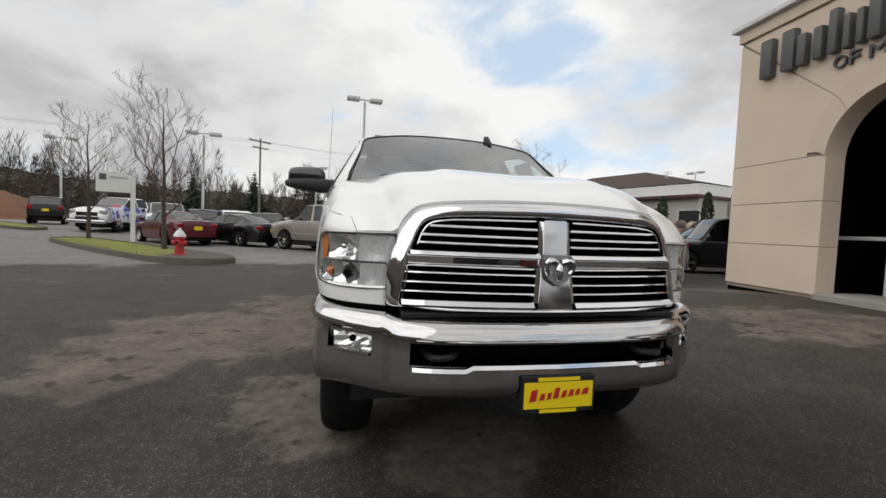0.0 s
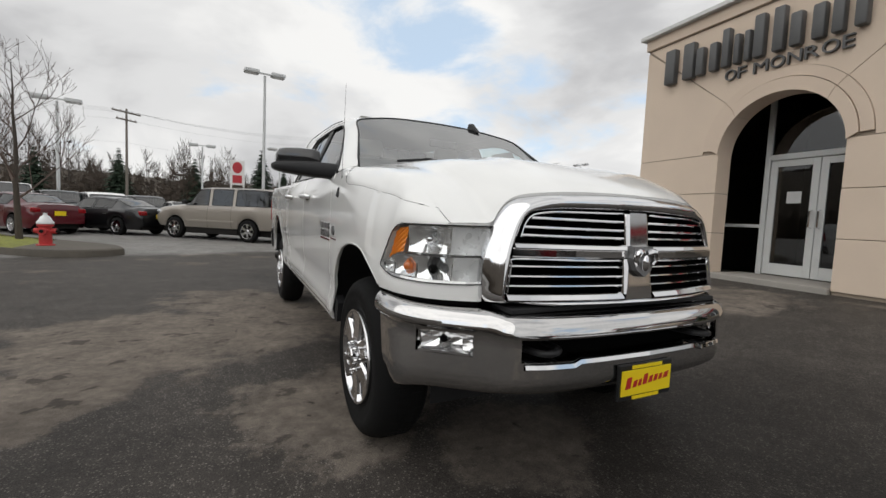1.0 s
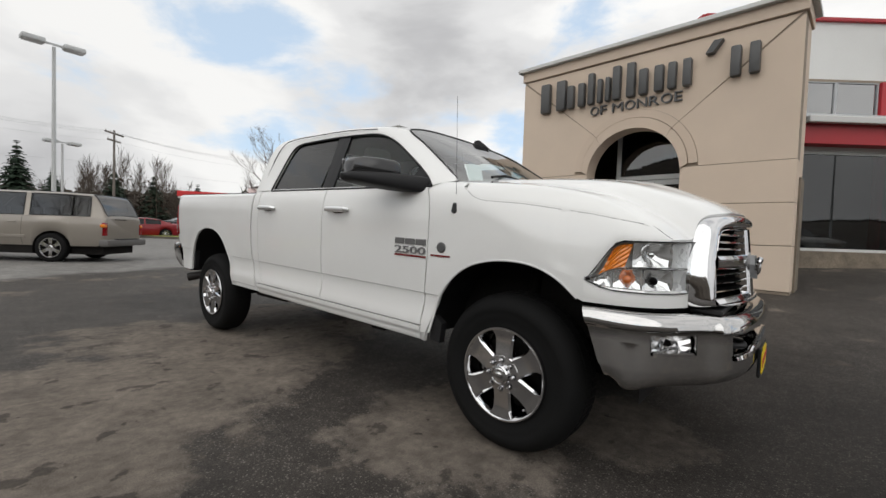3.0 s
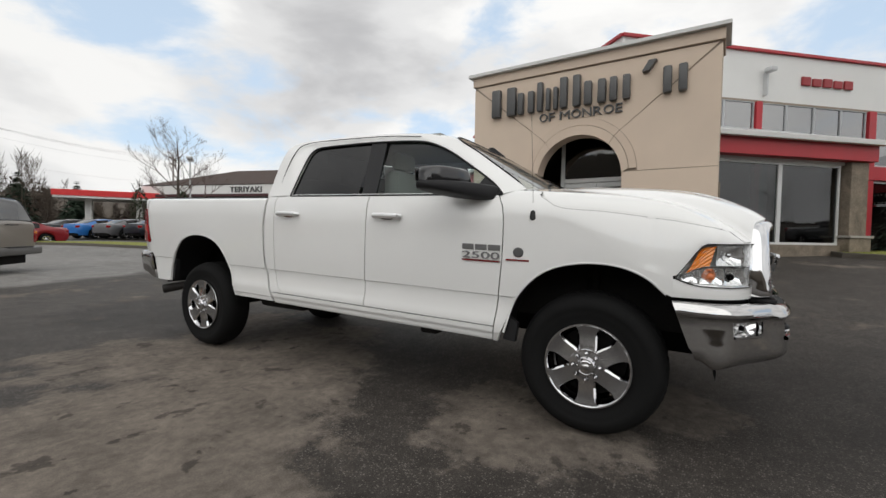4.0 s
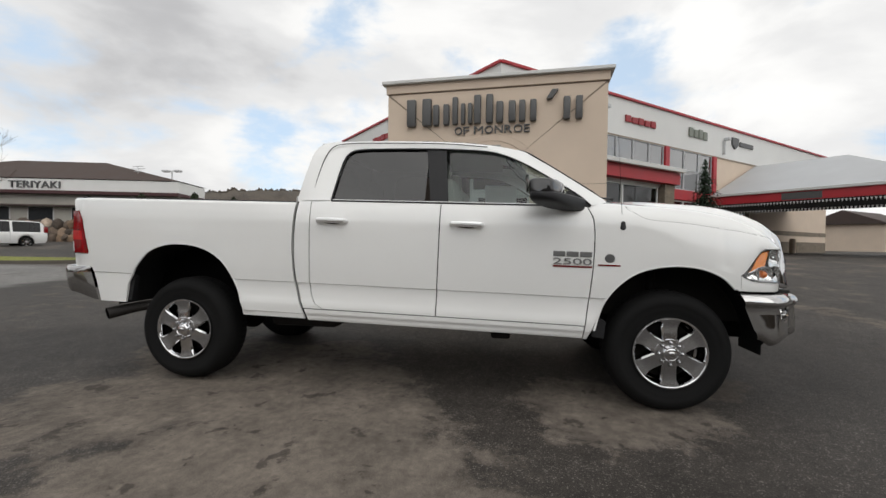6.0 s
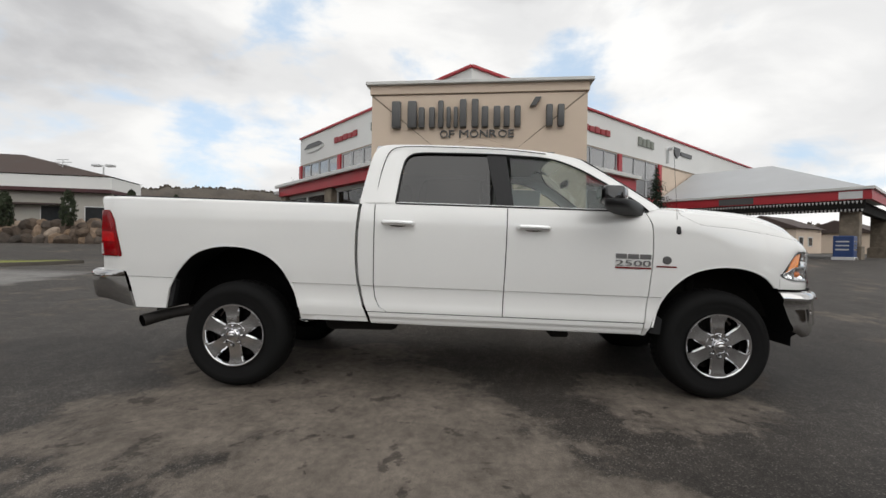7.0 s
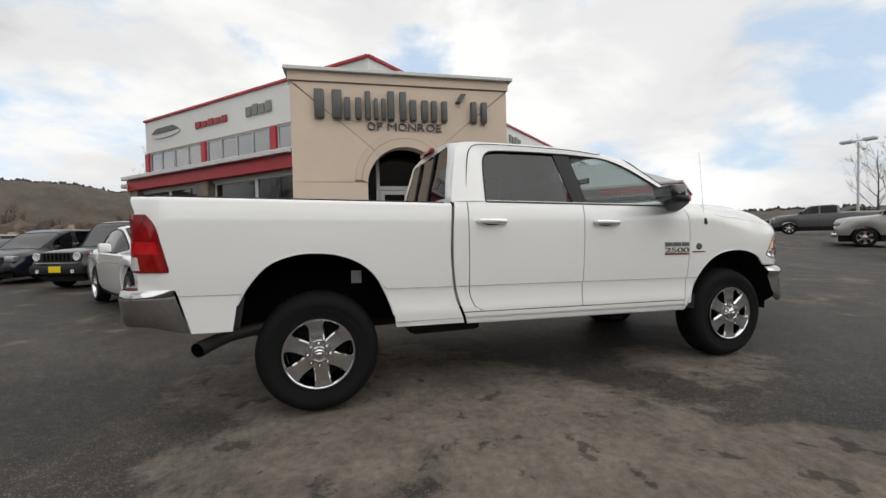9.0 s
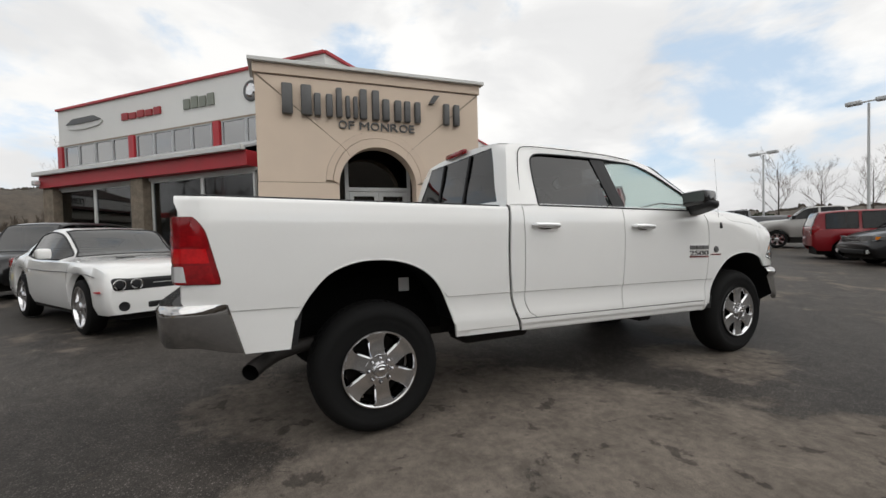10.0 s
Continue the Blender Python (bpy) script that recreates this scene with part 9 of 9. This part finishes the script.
def diner():
    """The single-storey restaurant on the bank, with its tall white band and low hipped roof."""
    a, b = Vector((26.6, 58.6, 0)), Vector((33.2, 38.6, 0))
    d = (b - a).normalized()
    L = (b - a).length - 1.4
    f = frame_map(a, d, (d.y, -d.x, 0))  # outward towards the lot is -
    back = 5.0
    sgn = -1.0 if (f(0, 1, 0) - a).dot(Vector((1, 0, 0))) > 0 else 1.0
    h = lambda s, n, z: f(s, n * sgn, z)  # n > 0 towards the lot
    root = thing("restaurant", "low beige restaurant with a white sign band and brown hipped roof", "building", (30.0, 48.0, 2.2))
    part("wall", boxes((-10.0, L, -back, 0.0, 1.6, 5.45), f=h), WALL_GREY, root)
    part("fascia", boxes((-10.3, L + 0.3, -back - 0.3, 0.75, 5.42, 5.75), f=h, bevel=0.02), MAROON, root, "maroon fascia")
    part("sign_band", boxes((-10.2, L + 0.2, -back - 0.2, 0.4, 5.75, 6.9), f=h, bevel=0.02), WALL_WHITE, root, "white sign band")
    bm = bmesh.new()
    q = [h(-10.3, 0.5, 6.97), h(L + 0.3, 0.5, 6.97), h(L + 0.3, -back - 0.3, 6.97), h(-10.3, -back - 0.3, 6.97)]
    A, R = [bm.verts.new(p) for p in q], [bm.verts.new(h(2.0, -3.2, 9.2)), bm.verts.new(h(L - 9.0, -3.2, 9.2))]
    for k in ((A[0], A[1], R[1], R[0]), (A[1], A[2], R[1]), (A[2], A[3], R[0], R[1]), (A[3], A[0], R[0])):
        bm.faces.new(k)
    part("roof", bm, BROWN, root, "brown hipped roof")
    for s in (1.5, 5.5, 9.5, 14.0, 17.5):
        w = part("window", boxes((s, s + 2.4, 0.0, 0.06, 2.6, 4.2), f=h), ALU, root)
        part("pane", boxes((s + 0.08, s + 2.32, 0.061, 0.07, 2.68, 4.12), f=h), DARK_PANE, w)
    part("awning_strip", boxes((-5, L - 4, 0.01, 0.9, 4.2, 4.35), f=h), BROWN, root)
    t = fit_text("TERIYAKI", (lambda s, dd, z: h(s, 0.41 + dd, z)), 4.1, 8.8, 5.98, 6.66, 0.12)
    ob = part("restaurant_lettering", t, LETTER)
    tagged(ob, "dark raised letters on a white sign band", "sign")
    ant = thing("rooftop_antenna", "grey television antenna on the restaurant roof", "antenna", h(L - 4.5, -1.0, 7.2))
    bm = bmesh.new()
    tube(bm, [h(L - 4.5, -1.0, 7.0), h(L - 4.5, -1.0, 8.6)], 0.04, 6)
    part("mast", bm, POLE, ant)
    for z, w in ((8.55, 0.5), (8.3, 0.7), (8.05, 0.35)):
        bm = bmesh.new()
        tube(bm, [h(L - 4.5 - w, -1.0, z), h(L - 4.5 + w, -1.0, z + 0.06)], 0.03, 6)
        part("crossbar", bm, POLE, ant)
    part("vent_box", boxes((L - 4.3, L - 3.4, -1.6, -0.9, 6.9, 7.5), f=h, bevel=0.04), WALL_GREY, ant)


WALL_GREY = mat("greyish_wall", (0.40, 0.38, 0.34), 0.8, var=0.1, scale=0.6)
MAROON = mat("maroon_trim", (0.06, 0.018, 0.02), 0.6, var=0.2, scale=1.0)
BROWN = mat("brown_trim", (0.065, 0.045, 0.038), 0.8, var=0.2, scale=1.0)
DARK_PANE = mat("dark_window", (0.03, 0.032, 0.035), 0.12, var=0.2)
diner()


def petrol_station():
    root = thing("petrol_station", "petrol station canopy with a red and white fascia", "canopy", (19.0, 68.0, 0.7))
    f = frame_map((14.5, 71.0, 0.7), Vector((0.86, -0.51, 0)), Vector((0.51, 0.86, 0)))
    part("roof", boxes((0, 15, 0, 8, 4.2, 4.45), f=f), WALL_WHITE, root)
    part("fascia", boxes((-0.1, 15.1, -0.1, 8.1, 4.45, 5.2), f=f, bevel=0.03), mat("bright_red", (0.62, 0.03, 0.03), 0.4), root, "bright red fascia")
    for a in (2.5, 8.0, 13.0):
        part("column", boxes((a, a + 0.7, 2.5, 3.2, -0.2, 4.2), f=f, bevel=0.02), WALL_WHITE, root)
        part("pump", boxes((a - 0.5, a + 1.2, 3.6, 4.3, -0.2, 1.7), f=f, bevel=0.05), WALL_GREY, root)
    s = thing("price_sign", "tall white pylon sign with a red disc and a red panel", "sign", (-4.9, 74.0, 0))
    f = frame_map((-4.9, 74.0, 1.6), Vector((0.62, -0.03, 0)), Vector((0.05, 0.99, 0)), (0, 0, 0.78))
    part("pylon", boxes((-1.6, -1.25, -0.15, 0.15, -0.2, 9.0), (1.25, 1.6, -0.15, 0.15, -0.2, 9.0), (-1.25, 1.25, -0.12, 0.12, 4.2, 9.0), f=f, bevel=0.02), WALL_WHITE, s)
    bm = bmesh.new()
    lathe(bm, [(0.0, -0.2), (1.1, -0.2), (1.1, -0.13)], lambda a, x, c: f(a, x, 7.6 + c), 28)
    part("disc", bm, RED_TRIM, s, "red disc")
    part("panel", boxes((-1.05, 1.05, -0.18, -0.125, 4.6, 6.1), f=f), RED_TRIM, s, "red price panel")


petrol_station()


def far_house(x, y, deg, w, dep, hgt, label, wall):
    z = 0.75
    d = Vector((math.cos(radians(deg)), math.sin(radians(deg)), 0))
    f = frame_map((x, y, z), d, (-d.y, d.x, 0))
    root = thing("house", label, "house", (x, y, z), "far houses")
    part("wall", boxes((0, w, 0, dep, -0.3, hgt), f=f), wall, root)
    bm = bmesh.new()
    prism(bm, [(-0.5, hgt - 0.1), (dep / 2, hgt + dep * 0.22), (dep + 0.5, hgt - 0.1)], -0.5, w + 0.5, lambda a, t, c: f(t, a, c))
    part("roof", bm, BROWN, root, "brown pitched roof")
    for k in range(max(1, int(w / 3.2))):
        a = 0.8 + k * 3.2
        for n in (-0.03, dep + 0.03):
            win = part("window", boxes((a, a + 1.5, n - 0.03, n + 0.03, 0.9, 2.1), f=f), ALU, root)
            part("pane", boxes((a + 0.1, a + 1.4, n - 0.035, n + 0.035, 1.0, 2.0), f=f), DARK_PANE, win)


far_house(52.0, -32.0, -50, 9.0, 7.0, 3.2, "beige house with a brown gable beyond the drive", STUCCO)
far_house(60.0, -47.0, -50, 14.0, 8.0, 3.0, "long beige house beyond the drive", STUCCO)
far_house(78.0, -60.0, -45, 16.0, 8.0, 3.4, "grey house with a brown roof far down the road", WALL_GREY)
park(PICKUP, "pickup_truck", "white pickup truck parked beyond the canopy", "truck", PAINT_WHITE, 44.0, -38.0, 200, plate=False)
park(SEDAN, "sedan", "dark sedan parked beyond the canopy", "car", P_NAVY, 40.0, -40.0, 200, plate=False)
park(SEDAN, "sedan", "silver sedan parked beyond the canopy", "car", P_SILVER, 36.5, -42.0, 200, plate=False)
column_shrub(30.0, -45.0, 0.6, 2.4, 5.0, 91)


def lot_banner():
    """A printed cloth over the bonnet and flank of the show truck."""
    b = thing("draped_banner", "white, blue and red printed banner draped on a pickup", "banner", show_truck.matrix_basis.translation)
    m, rnd = show_truck.matrix_basis, random.Random(4)
    prof = [(0.30, 1.345), (0.70, 1.33), (0.97, 1.27), (1.05, 1.12), (1.06, 0.90), (1.07, 0.68), (1.06, 0.55)]
    for name, u0, u1, k0, k1, mt in (("cloth", -2.1, 0.75, 1, 6, BANNER), ("top_band", -1.9, 0.55, 0, 1, RED_TRIM)):
        bm = bmesh.new()
        sheet(bm, [[m @ Vector((u0 + (u1 - u0) * i / 22, y + 0.025 * math.sin(i * 1.3 + z * 5) * (1.4 - z), z + (0.10 if u0 + (u1 - u0) * i / 22 < -0.45 and y < 1 else 0.0) + rnd.uniform(-0.008, 0.008))) for y, z in prof[k0:k1 + 1]] for i in range(23)])
        part(name, bm, mt, b, "", 1)


def banner_mat():
    m, n, l = nodes_of("printed_banner")
    out, bs = n.new("ShaderNodeOutputMaterial"), n.new("ShaderNodeBsdfPrincipled")
    l.new(bs.outputs[0], out.inputs[0])
    co = n.new("ShaderNodeTexCoord").outputs["Object"]
    swirl = noise_tex(n, l, co, 2.2, 2, 0.5, 1.6)
    red = noise_tex(n, l, co, 1.1, 2, 0.5, 1.0)
    col = mix(n, l, ramp(n, l, swirl, [(0.47, 0.0), (0.50, 1.0)]), (0.70, 0.70, 0.74), (0.10, 0.12, 0.40))
    col = mix(n, l, ramp(n, l, red, [(0.60, 0.0), (0.63, 1.0)]), col, (0.42, 0.03, 0.05))
    l.new(col, bs.inputs["Base Color"])
    bs.inputs["Roughness"].default_value = 0.7
    return m


BANNER = banner_mat()
lot_banner()
